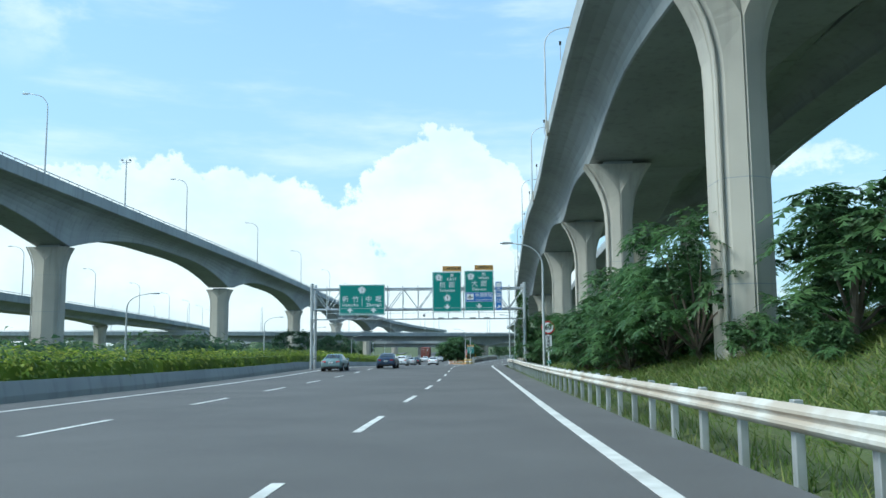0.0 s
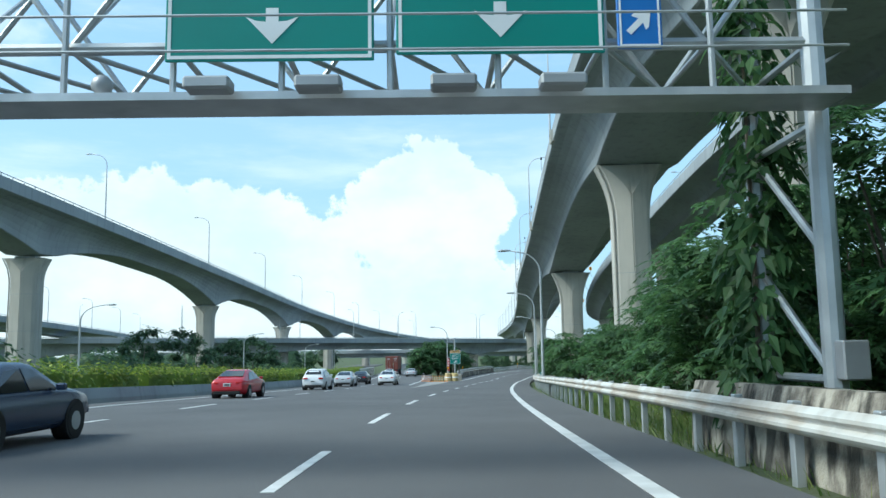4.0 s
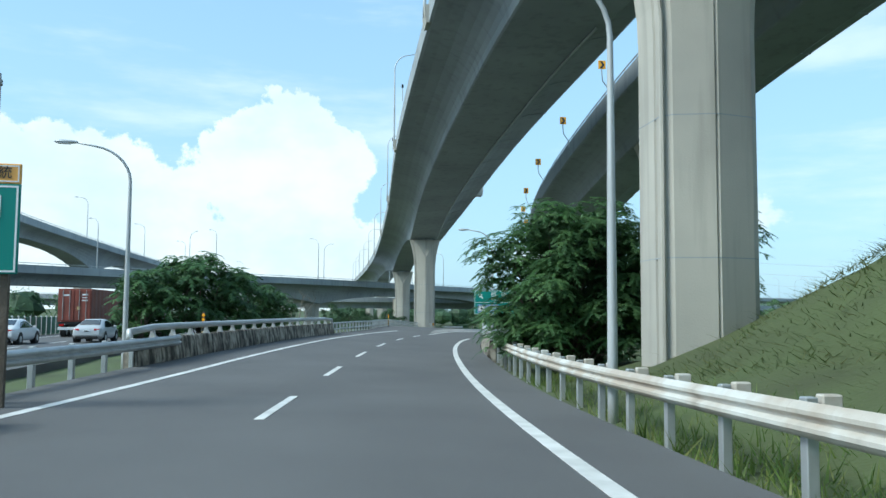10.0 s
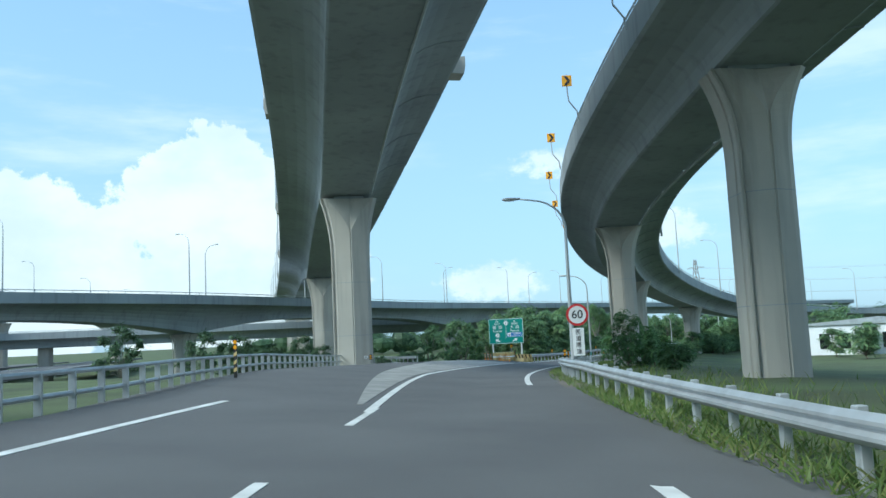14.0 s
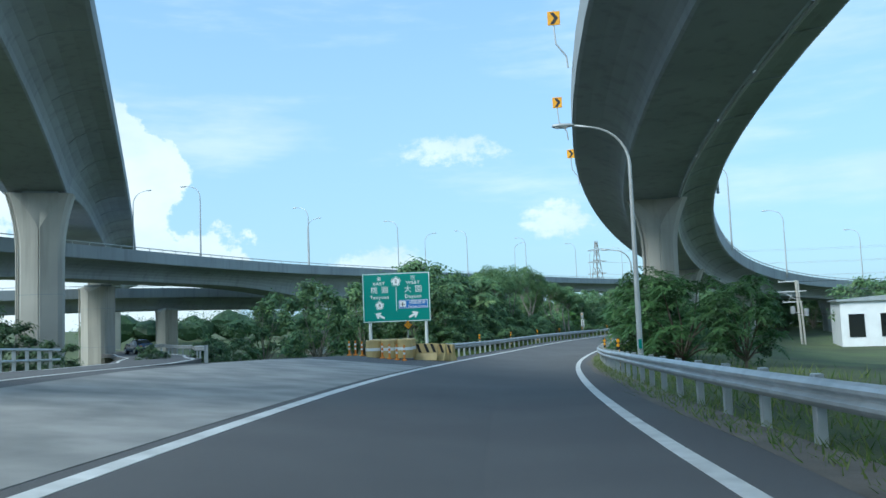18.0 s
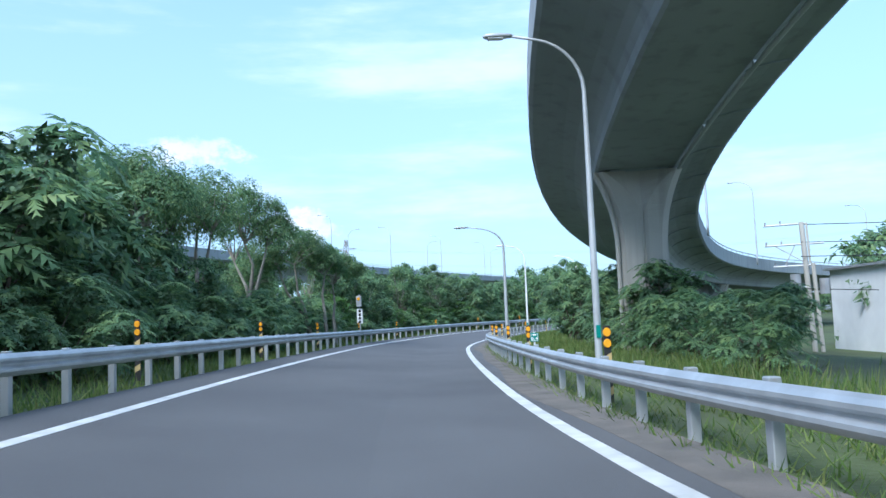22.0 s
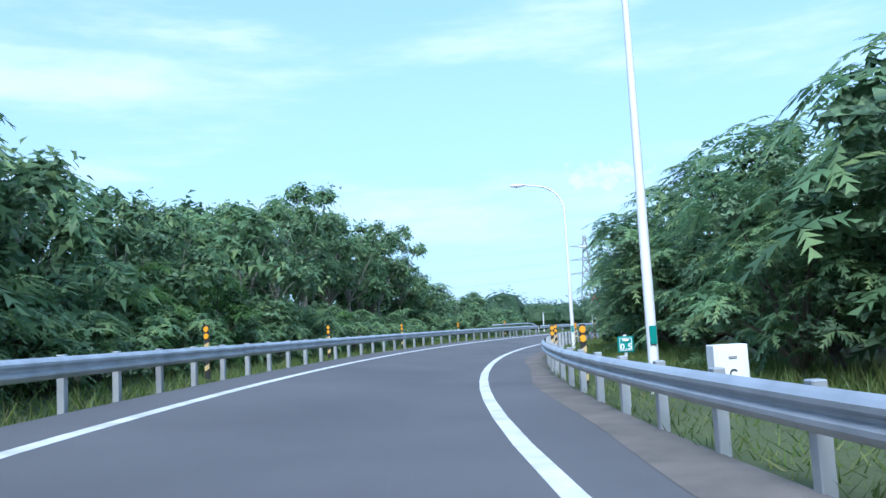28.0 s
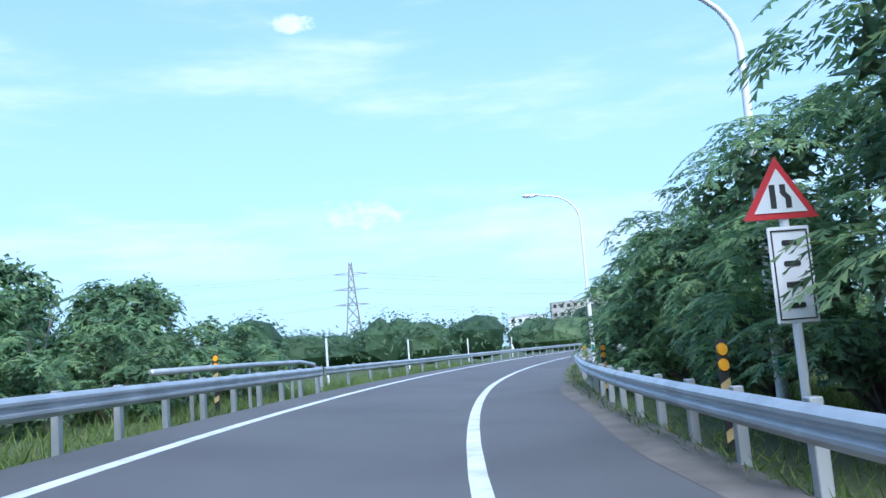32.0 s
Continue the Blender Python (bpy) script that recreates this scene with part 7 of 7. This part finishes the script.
def deck_box(curve, u, off, label):
    """Drain chamber hung on the edge of the deck."""
    p, d = curve.at(u), curve.way(u)
    r_ = Vector((d.y, -d.x, 0))
    q = p + r_ * off
    t_ = tagged(empty("lamp_bracket", Matrix.Translation((q.x, q.y, q.z)) @ Matrix.Rotation(math.atan2(d.y, d.x) - math.pi / 2, 4, "Z")), label, "bracket", group="deck brackets")
    bm = bmesh.new()
    sweep(bm, [[(-0.4, y, -0.3), (0.4, y, -0.3), (0.5, y, 0.2), (0.5, y, 0.75), (-0.5, y, 0.75), (-0.5, y, 0.2)] for y in (-0.7, 0.7)])
    part("body", bm, CONCRETE, t_)


for u in np.arange(15, VA.length, 34):
    deck_box(VA, float(u), -5.65, "concrete lamp bracket on the viaduct edge")
deck_box(VA, VA.near(29.2, 266), 5.7, "concrete bracket on the viaduct edge")


# ---- far things ----
PYLON_STEEL = material("pylon_steel", (0.22, 0.20, 0.19), (0.30, 0.26, 0.22), 0.6, 0.6, bump=0.1)


def pylon(x, y, high, turn):
    t_ = tagged(empty("power_pylon", Matrix.Translation((x, y, -7)) @ Matrix.Rotation(radians(turn), 4, "Z")), "distant grey lattice power pylon", "pylon", group="power pylons")
    bm = bmesh.new()
    w = lambda z: 4.2 * (1 - z / high) ** 1.15 + 0.6
    lv = np.r_[0, 0.22, 0.4, 0.54, 0.66, 0.77, 0.88, 1.0] * high
    for a, b_ in zip(lv, lv[1:]):
        for sx, sy in ((-1, -1), (1, -1), (1, 1), (-1, 1)):
            tube(bm, [(sx * w(a), sy * w(a), a), (sx * w(b_), sy * w(b_), b_)], 0.26, 4)
        for s1, s2 in (((-1, -1), (1, -1)), ((1, -1), (1, 1)), ((1, 1), (-1, 1)), ((-1, 1), (-1, -1))):
            tube(bm, [(s1[0] * w(a), s1[1] * w(a), a), (s2[0] * w(b_), s2[1] * w(b_), b_)], 0.15, 4)
            tube(bm, [(s2[0] * w(a), s2[1] * w(a), a), (s1[0] * w(b_), s1[1] * w(b_), b_)], 0.15, 4)
    part("tower", bm, PYLON_STEEL, t_)
    for z in (high * 0.56, high * 0.72, high * 0.88):
        bm = bmesh.new()
        for sx in (-1, 1):
            tube(bm, [(0, 0, z + 0.9), (sx * 8.2, 0, z)], 0.15, 4)
            tube(bm, [(0, 0, z - 0.4), (sx * 8.2, 0, z)], 0.15, 4)
        part("cross_arm", bm, PYLON_STEEL, t_)


PY = [(566, 484, 47), (350, 735, 50), (760, 180, 47)]
for x, y, h in PY:
    pylon(x, y, h, 104)
w_ = tagged(empty("power_lines"), "thin power lines strung between the pylons", "power line")
for (x0, y0, h0), (x1, y1, h1) in ((PY[0], PY[1]), (PY[0], PY[2])):
    for z in (0.56, 0.72, 0.88):
        for o_ in (-8, 8):
            bm = bmesh.new()
            tube(bm, [(x0 + (x1 - x0) * f + o_ * 0.8, y0 + (y1 - y0) * f + o_ * 0.5, -7 + (h0 * (1 - f) + h1 * f) * z - 8 * 4 * f * (1 - f)) for f in np.linspace(0, 1, 14)], 0.055, 4)
            part("wire", bm, LAMP_GREY, w_)


def house(label, x, y, z, sx, sy, sz, turn, floors, mat):
    t_ = tagged(empty("building", Matrix.Translation((x, y, z)) @ Matrix.Rotation(radians(turn), 4, "Z")), label, "building")
    bm = bmesh.new()
    box(bm, (sx, sy, sz), (0, 0, sz / 2))
    part("wall", bm, mat, t_)
    bm = bmesh.new()
    sweep(bm, [[(-sx / 2 - 0.3, yy, sz), (0, yy, sz + 0.9), (sx / 2 + 0.3, yy, sz), (sx / 2 + 0.3, yy, sz - 0.15), (-sx / 2 - 0.3, yy, sz - 0.15)] for yy in (-sy / 2 - 0.3, sy / 2 + 0.3)])
    part("roof", bm, STEEL, t_)
    n = max(2, int(sx / 3))
    for f in range(floors):
        for k in range(n):
            bm = bmesh.new()
            box(bm, (sx / n * 0.5, 0.1, sz / floors * 0.4), (-sx / 2 + (k + 0.5) * sx / n, -sy / 2 - 0.02, (f + 0.55) * sz / floors))
            part("window", bm, GLASS_DARK, t_)


house("low white metal shed beyond the curved viaduct", 124, 330, -9.5, 24, 12, 6.0, -44, 1, SIGN_WHITE)
house("pale apartment block on the horizon", 560, 372, -8, 34, 14, 20, -88, 5, CONCRETE)
house("smaller pale block on the horizon", 540, 400, -8, 16, 14, 14, -88, 4, SIGN_WHITE)
house("red-roofed low house among trees", 118, 305, -9, 12, 9, 4.0, -50, 1, CONCRETE)

t = tagged(empty("utility_pole", Matrix.Translation((112.5, 340.9, -8.4)) @ Matrix.Rotation(radians(115), 4, "Z")), "grey concrete utility pole with cross arms and transformer", "utility pole")
bar(t, (-0.25, 0, -0.5), (0, 0, 7.35), 0.14, CONCRETE, "pole", 8)
bar(t, (-0.65, 0.1, -0.5), (-0.45, 0.1, 5.0), 0.11, CONCRETE, "pole", 8)
bar(t, (-0.3, 0, 5.0), (-0.25, 0, 7.3), 0.07, CONCRETE, "brace", 6)
for z, a, b_ in ((7.25, 2.0, -0.3), (6.1, 2.0, -1.1), (4.9, 1.6, -0.6)):
    bar(t, (a, 0, z), (b_, 0, z), 0.055, LAMP_GREY, "cross_arm")
    for x in (a - 0.1, a * 0.55):
        bar(t, (x, 0, z), (x, 0, z + 0.22), 0.05, SIGN_BACK, "insulator")
for a, b_ in (((1.5, 0, 6.1), (0.0, 0, 5.1)), ((0.4, 0, 6.1), (1.0, 0, 4.9))):
    bar(t, a, b_, 0.03, LAMP_GREY, "strut")
for x, z, r_ in ((0.5, 4.0, 0.28), (-0.95, 3.7, 0.26)):
    bm = bmesh.new()
    bmesh.ops.create_cone(bm, cap_ends=True, segments=12, radius1=r_, radius2=r_, depth=0.85, matrix=Matrix.Translation((x, 0.1, z)))
    part("transformer", bm, SIGN_BACK, t)
    bar(t, (x, 0.1, z - 0.3), (-0.1, 0.05, z - 0.3), 0.04, LAMP_GREY, "bracket")
w_ = tagged(empty("power_lines"), "thin cables running from the utility pole over the trees", "power line")
for k, (lo, hi_) in enumerate(((7.2, 9.4), (6.2, 8.2), (5.4, 7.2), (3.6, 3.9))):
    bm = bmesh.new()
    tube(bm, [(112.5 - 0.6 * k * 0.3 + 34 * f, 340.9 - 30 * f, -8.4 + lo + (hi_ - lo) * f - 3.2 * f * (1 - f)) for f in np.linspace(0, 1, 10)], 0.022, 4)
    part("wire", bm, SIGN_BLACK, w_)

# green site fence beside the through lanes
FENCE = material("fence_green", (0.03, 0.16, 0.09), (0.02, 0.12, 0.07), 1.0, 0.6, bump=0.05)
f_ = tagged(empty("panel_fence"), "green metal panel fence along the median", "fence", kind="structure")
for k in range(26):
    y = 205 + k * 1.6
    bm = bmesh.new()
    box(bm, (0.06, 1.45, 1.5), (main_x(y) - 6.9, y, main_z(y) + 0.75), bevel=0.01)
    part("panel", bm, FENCE, f_)
    bm = bmesh.new()
    box(bm, (0.12, 0.08, 1.7), (main_x(y + .8) - 6.88, y + 0.8, main_z(y) + 0.75))
    part("post", bm, SIGN_WHITE, f_)


# ---- vehicles ----
def car_meshes(paint_, suv=False):
    """Car nose towards +y, wheels on z = 0: one smooth shell, with glass, lamps and trim laid on it."""
    if suv:
        prof, belt_z = [(-2.28, 0.62), (-2.26, 0.86), (-2.20, 1.04), (-2.08, 1.20), (-1.72, 1.54), (-1.3, 1.63), (-0.5, 1.67), (0.1, 1.66), (0.45, 1.60), (0.8, 1.38), (1.15, 1.16), (1.5, 1.08), (1.95, 0.99), (2.2, 0.84), (2.3, 0.60)], 1.06
    else:
        prof, belt_z = [(-2.34, 0.60), (-2.32, 0.82), (-2.26, 0.98), (-2.0, 1.05), (-1.75, 1.08), (-1.4, 1.20), (-0.95, 1.37), (-0.5, 1.45), (0.0, 1.46), (0.3, 1.42), (0.7, 1.22), (1.1, 1.03), (1.5, 0.94), (2.0, 0.84), (2.25, 0.70), (2.33, 0.52)], 0.92
    bm = bmesh.new()
    st = []
    for y, zr in prof:
        e = max(0.0, abs(y) - 1.7) / 0.65
        w = 0.91 - 0.16 * e * e
        zs = min(belt_z, zr - 0.05)
        q = max(0.0, min(1.0, (zr - belt_z) / 0.45))
        wr = w - 0.07 - 0.20 * q
        zb = 0.22 + 0.16 * e
        half = [(w - 0.12, zb), (w - 0.02, zb + 0.12), (w, (zb + zs) / 2 + 0.03), (w - 0.01, zs - 0.06), (w - 0.05, zs), (wr, max(zs + 0.01, zr - 0.07)), (wr - 0.10, zr - 0.015), (wr * 0.4, zr)]
        st.append([(x, y, z) for x, z in half] + [(-x, y, z) for x, z in reversed(half)])
    sweep(bm, st)
    pieces = [("body", mesh_of(bm, "body", paint_, True))]

    def roof(y):
        return float(np.interp(y, [p_[0] for p_ in prof], [p_[1] for p_ in prof]))
    r0, r1, f0, f1 = (-2.02, -1.62, 0.5, 1.08) if suv else (-1.62, -0.85, 0.36, 1.02)
    for nm, ya, yb, sg in (("rear_window", r0, r1, -1), ("windscreen", f1, f0, 1)):
        b2 = bmesh.new()
        k = [(x, y, roof(y)) for y, x in ((ya, 0.62), (yb, 0.50))]
        ring = [(-k[0][0], k[0][1], k[0][2]), (k[0][0], k[0][1], k[0][2]), (k[1][0], k[1][1], k[1][2]), (-k[1][0], k[1][1], k[1][2])]
        sweep(b2, [[(x, y + sg * o_, z + o_) for x, y, z in ring] for o_ in (-0.03, 0.022)])
        bmesh.ops.recalc_face_normals(b2, faces=b2.faces)
        pieces.append((nm, mesh_of(b2, nm, GLASS_DARK)))
    tops = (-1.55, 0.15) if suv else (-0.72, 0.12)
    lows = (-1.85, 0.86) if suv else (-1.35, 0.78)
    for sx in (-1, 1):
        for ya, yb, yc, yd in ((lows[0], -0.28, -0.28, tops[0]), (-0.22, lows[1], tops[1], -0.22)):
            b2 = bmesh.new()
            ring = [(0.86, ya, belt_z + 0.03), (0.86, yb, belt_z + 0.03), (0.66, yc, roof(yc) - 0.11), (0.66, yd, roof(yd) - 0.11)]
            sweep(b2, [[(sx * (x + o_), y, z) for x, y, z in ring] for o_ in (-0.04, 0.012)])
            bmesh.ops.recalc_face_normals(b2, faces=b2.faces)
            pieces.append(("side_window", mesh_of(b2, "side_window", GLASS_DARK)))
    zl = belt_z - 0.10
    for sx in (-1, 1):
        b2 = bmesh.new()
        box(b2, (0.36, 0.16, 0.13), (sx * 0.60, -2.24, zl), Matrix.Rotation(sx * 0.22, 3, "Z"), bevel=0.03)
        pieces.append(("tail_lamp", mesh_of(b2, "tail_lamp", TAIL_RED)))
        b2 = bmesh.new()
        box(b2, (0.19, 0.12, 0.13), (sx * 0.99, 0.66, belt_z + 0.07), bevel=0.03)
        pieces.append(("mirror", mesh_of(b2, "mirror", paint_)))
        for sy in (-1.4, 1.42):
            b2 = bmesh.new()
            bmesh.ops.create_cone(b2, cap_ends=True, segments=20, radius1=0.39, radius2=0.39, depth=0.3, matrix=Matrix.Translation((sx * 0.77, sy, 0.34)) @ Matrix.Rotation(math.pi / 2, 4, "Y"))
            pieces.append(("wheel_arch", mesh_of(b2, "wheel_arch", RUBBER)))
    b2 = bmesh.new()
    box(b2, (1.35, 0.12, 0.20), (0, -2.29, 0.36), bevel=0.04)
    pieces.append(("bumper", mesh_of(b2, "bumper", RUBBER)))
    b2 = bmesh.new()
    box(b2, (0.36, 0.03, 0.15), (0, -2.335, 0.74), bevel=0.004)
    plate_ = mesh_of(b2, "number_plate", SIGN_WHITE)
    b2 = bmesh.new()
    box(b2, (0.28, 0.006, 0.075), (0, -2.353, 0.74))
    return pieces, plate_, mesh_of(b2, "plate_bar", SIGN_BLACK)


_w = bmesh.new()
bmesh.ops.create_cone(_w, cap_ends=True, segments=20, radius1=0.32, radius2=0.32, depth=0.21, matrix=Matrix.Rotation(math.pi / 2, 4, "Y"))
WHEEL = mesh_of(_w, "wheel", RUBBER)
_w = bmesh.new()
bmesh.ops.create_cone(_w, cap_ends=True, segments=14, radius1=0.20, radius2=0.18, depth=0.225, matrix=Matrix.Rotation(math.pi / 2, 4, "Y"))
RIM = mesh_of(_w, "rim", STEEL)


def car(x, y, z, turn, meshes, label):
    t_ = tagged(empty("car", Matrix.Translation((x, y, z)) @ Matrix.Rotation(radians(turn), 4, "Z")), label, "car", group="cars on the motorway")
    pieces, plate_, chars = meshes
    for nm, me in pieces:
        part(nm, me, None, t_)
    np_ = part("number_plate", plate_, None, t_)
    part("plate_bar", chars, None, np_)
    for sx in (-0.825, 0.825):
        for sy in (-1.4, 1.42):
            wh = part("wheel", WHEEL, None, t_)
            wh.matrix_basis = Matrix.Translation((sx, sy, 0.32))
            part("rim", RIM, None, wh)


RED_CAR, BLACK_CAR, WHITE_CAR, WHITE_SUV = car_meshes(CAR_RED), car_meshes(CAR_BLACK), car_meshes(CAR_WHITE), car_meshes(CAR_WHITE, True)
TEAL_CAR, SILVER_CAR, NAVY_CAR = car_meshes(CAR_TEAL), car_meshes(CAR_SILVER), car_meshes(CAR_NAVY)
for off, y, ms, lb in ((-2.4, 110, RED_CAR, "red saloon car in the through lane"), (-2.9, 72, TEAL_CAR, "grey-green saloon car beside the hedge"), (0.9, 81, NAVY_CAR, "dark blue saloon car on the motorway"),
                       (-2.3, 133, WHITE_SUV, "white sport utility car on the motorway"), (-2.2, 148, SILVER_CAR, "silver saloon car on the motorway"), (1.6, 152, WHITE_CAR, "white saloon car with red tail lamps"),
                       (-2.2, 160, BLACK_CAR, "black hatchback in the queue"), (-2.2, 214, WHITE_CAR, "white car in the distant queue"), (1.6, 218, SILVER_CAR, "silver car in the distant queue"),
                       (-2.2, 256, NAVY_CAR, "dark car in the distant queue"), (1.6, 232, BLACK_CAR, "black car in the distant queue"), (1.6, 246, WHITE_SUV, "white van in the distant queue")):
    car(main_x(y) + off, y, main_z(y) - 0.03, -2.0 if y > 60 else 0, ms, lb)
_p = branch(96, 0)
car(_p.x, _p.y, _p.z, heading(350) + 55, NAVY_CAR, "dark blue saloon car ahead on the ramp")


def lorry(x, y, z, turn):
    t_ = tagged(empty("container_lorry", Matrix.Translation((x, y, z)) @ Matrix.Rotation(radians(turn), 4, "Z")), "container lorry with a rust-red ribbed container", "lorry")
    bm = bmesh.new()
    n = 40
    ring = []
    for i in range(n):
        o_ = 0.03 if (i // 2) % 2 else 0.0
        ring.append((-1.22 + o_, -6.0 + 12.0 * i / (n - 1)))
    ring += [(1.22 - o_, y_) for (_, y_), o_ in zip(reversed(ring[:n]), [0.03 if ((n - 1 - i) // 2) % 2 else 0.0 for i in range(n)])]
    sweep(bm, [[(a, b_, z_) for a, b_ in ring] for z_ in (1.25, 3.80)])
    bmesh.ops.recalc_face_normals(bm, faces=bm.faces)
    c_ = part("container", bm, CONTAINER_RED, t_, "rust-red corrugated shipping container")
    for x0 in (-0.60, 0.60):
        bm = bmesh.new()
        box(bm, (1.10, 0.06, 2.36), (x0, -6.03, 2.52), bevel=0.02)
        part("door", bm, CONTAINER_RED, c_)
    for x0 in (-0.85, -0.35, 0.35, 0.85):
        bm = bmesh.new()
        tube(bm, [(x0, -6.09, 1.4), (x0, -6.09, 3.7)], 0.025, 6)
        part("lock_rod", bm, STEEL, c_)
    for k, (x0, z0, w0, h0) in enumerate(((0.75, 3.35, 0.45, 0.12), (0.75, 3.12, 0.40, 0.08), (0.75, 2.9, 0.42, 0.08), (0.3, 2.3, 0.22, 0.25), (-0.6, 3.3, 0.4, 0.12))):
        bm = bmesh.new()
        box(bm, (w0, 0.012, h0), (x0, -6.068, z0))
        part("marking_bar", bm, SIGN_WHITE if k != 3 else YELLOW_PLASTIC, c_)
    bm = bmesh.new()
    box(bm, (2.3, 12.0, 0.18), (0, 0, 1.13))
    box(bm, (0.9, 11.6, 0.25), (0, 0, 0.92))
    part("chassis", bm, RUBBER, t_)
    bm = bmesh.new()
    box(bm, (2.35, 0.08, 0.22), (0, -6.0, 0.72), bevel=0.02)
    part("rear_bar", bm, SIGN_WHITE, t_)
    for sx in (-0.9, 0.9):
        bm = bmesh.new()
        box(bm, (0.36, 0.08, 0.14), (sx, -6.06, 0.98), bevel=0.02)
        part("tail_lamp", bm, TAIL_RED, t_)
    bm = bmesh.new()
    box(bm, (2.4, 2.1, 2.5), (0, 7.5, 2.0), bevel=0.12)
    cb = part("cab", bm, CAR_TEAL, t_)
    bm = bmesh.new()
    box(bm, (2.2, 0.06, 0.9), (0, 8.56, 2.6), bevel=0.02)
    part("windscreen", bm, GLASS_DARK, cb)
    for sx in (-0.95, 0.95):
        for sy in (-5.0, -3.8, 5.6, 7.6):
            wh = part("wheel", WHEEL, None, t_)
            wh.matrix_basis = Matrix.Translation((sx, sy, 0.5)) @ Matrix.Diagonal((1.7, 1.55, 1.55, 1))
            part("rim", RIM, None, wh)


lorry(main_x(236) - 2.3, 236, main_z(236) - 0.03, -1)


# ---- small things by the road ----
def bare_shrub(x, y, z, high, seed):
    """Leafless twigs that fork twice."""
    rng = random.Random(seed)
    t_ = tagged(empty("bare_shrub", Matrix.Translation((x, y, z - 0.1))), "leafless grey shrub with thin forking twigs", "shrub", group="bare shrubs")
    for k in range(6):
        a = k * 1.05 + rng.uniform(-0.3, 0.3)
        tip = Vector((math.cos(a) * high * 0.35, math.sin(a) * high * 0.35, high * rng.uniform(0.6, 0.85)))
        bm = bmesh.new()
        tube(bm, [(0, 0, 0), tip * 0.5 + Vector((0, 0, high * 0.08)), tip], [0.05, 0.035, 0.02], 5)
        for q in range(5):
            b0 = tip * rng.uniform(0.45, 1.0)
            e = b0 + Vector((rng.uniform(-1, 1), rng.uniform(-1, 1), rng.uniform(0.3, 1.1))) * high * 0.26
            tube(bm, [b0, e], [0.018, 0.007], 3)
            for w in range(2):
                tube(bm, [b0.lerp(e, 0.5), e + Vector((rng.uniform(-1, 1), rng.uniform(-1, 1), rng.uniform(0, 0.8))) * high * 0.12], [0.010, 0.005], 3)
        part("branch", bm, BARK_PALE, t_)


_q = spot(246, -17.5)
bare_shrub(_q.x, _q.y, -4.9, 5.6, 1)
_q = spot(240, -19.5)
bare_shrub(_q.x, _q.y, -4.9, 5.0, 2)
for s_, l_, h_, k_ in ((179.5, 12.4, 2.6, 3), (178.0, 11.2, 1.9, 4)):
    _q = spot(s_, l_)
    bare_shrub(_q.x, _q.y, float(ground_z([_q.x], [_q.y])[0]), h_, k_)


def climber():
    """Ivy up the rear leg of the gantry."""
    rng = np.random.RandomState(12)
    t_ = tagged(empty("climbing_plant"), "dark green creeper climbing the gantry leg", "creeper")
    n = 420
    z = rng.uniform(-1.2, 6.2, n)
    a = rng.uniform(0, 6.28, n)
    r = (0.34 + 0.3 * (6.4 - z) / 7.5) * rng.uniform(0.6, 1.05, n)
    p = np.c_[7.38 + np.cos(a) * r, 78.9 + np.sin(a) * r, z]
    v, f = leaves(rng, p, np.c_[np.cos(a), np.sin(a), 0 * a + 0.5], 4, 0.26, 0.18, droop=0.7)
    me = bpy.data.meshes.new("foliage")
    me.from_pydata(v.tolist(), [], f.tolist())
    me.materials.append(LEAF_A)
    part("foliage", me, None, t_)
    bm = bmesh.new()
    tube(bm, [(7.2, 78.8, -1.6), (7.22, 78.75, 2.0), (7.25, 78.8, 6.0)], [0.05, 0.04, 0.015], 5)
    part("stem", bm, BARK, t_)


climber()
# notice and reflectors on the pier beside the branch
t = board("pier_notice", "small white notice plate fixed to the pier", Matrix.Translation((31.56, 282.12, -3.74)), "notice")
plate(t, -0.13, 0.13, -0.10, 0.10, SIGN_WHITE, 0, "panel", None, 0.08)
for k in (-0.035, 0.035):
    plate(t, -0.09, 0.09, k - 0.015, k + 0.015, SIGN_BLACK, -0.006, "character_bar", None, 0.006)
t = board("pier_reflector", "black plate with two amber reflectors on the pier", Matrix.Translation((31.93, 282.17, -3.76)), "reflector")
plate(t, -0.09, 0.09, -0.20, 0.20, SIGN_BLACK, 0, "panel", None, 0.13)
for k in (-0.095, 0.095):
    bm = bmesh.new()
    bmesh.ops.create_cone(bm, cap_ends=True, segments=14, radius1=0.07, radius2=0.06, depth=0.03, matrix=Matrix.Translation((0, -0.012, k)) @ Matrix.Rotation(math.pi / 2, 4, "X"))
    part("reflector", bm, AMBER, t)
# low concrete wall guarding the foot of the gantry
bm = bmesh.new()
sweep(bm, [[spot(s_, 4.05 + a, b) for a, b in ((0.0, -0.3), (0.06, 0.75), (0.12, 0.95), (0.32, 0.95), (0.38, 0.75), (0.44, -0.3))] for s_ in np.linspace(71, 81, 6)])
tagged(part("concrete_wall", bm, CONCRETE_OLD), "low stained concrete wall guarding the gantry foot", "wall")
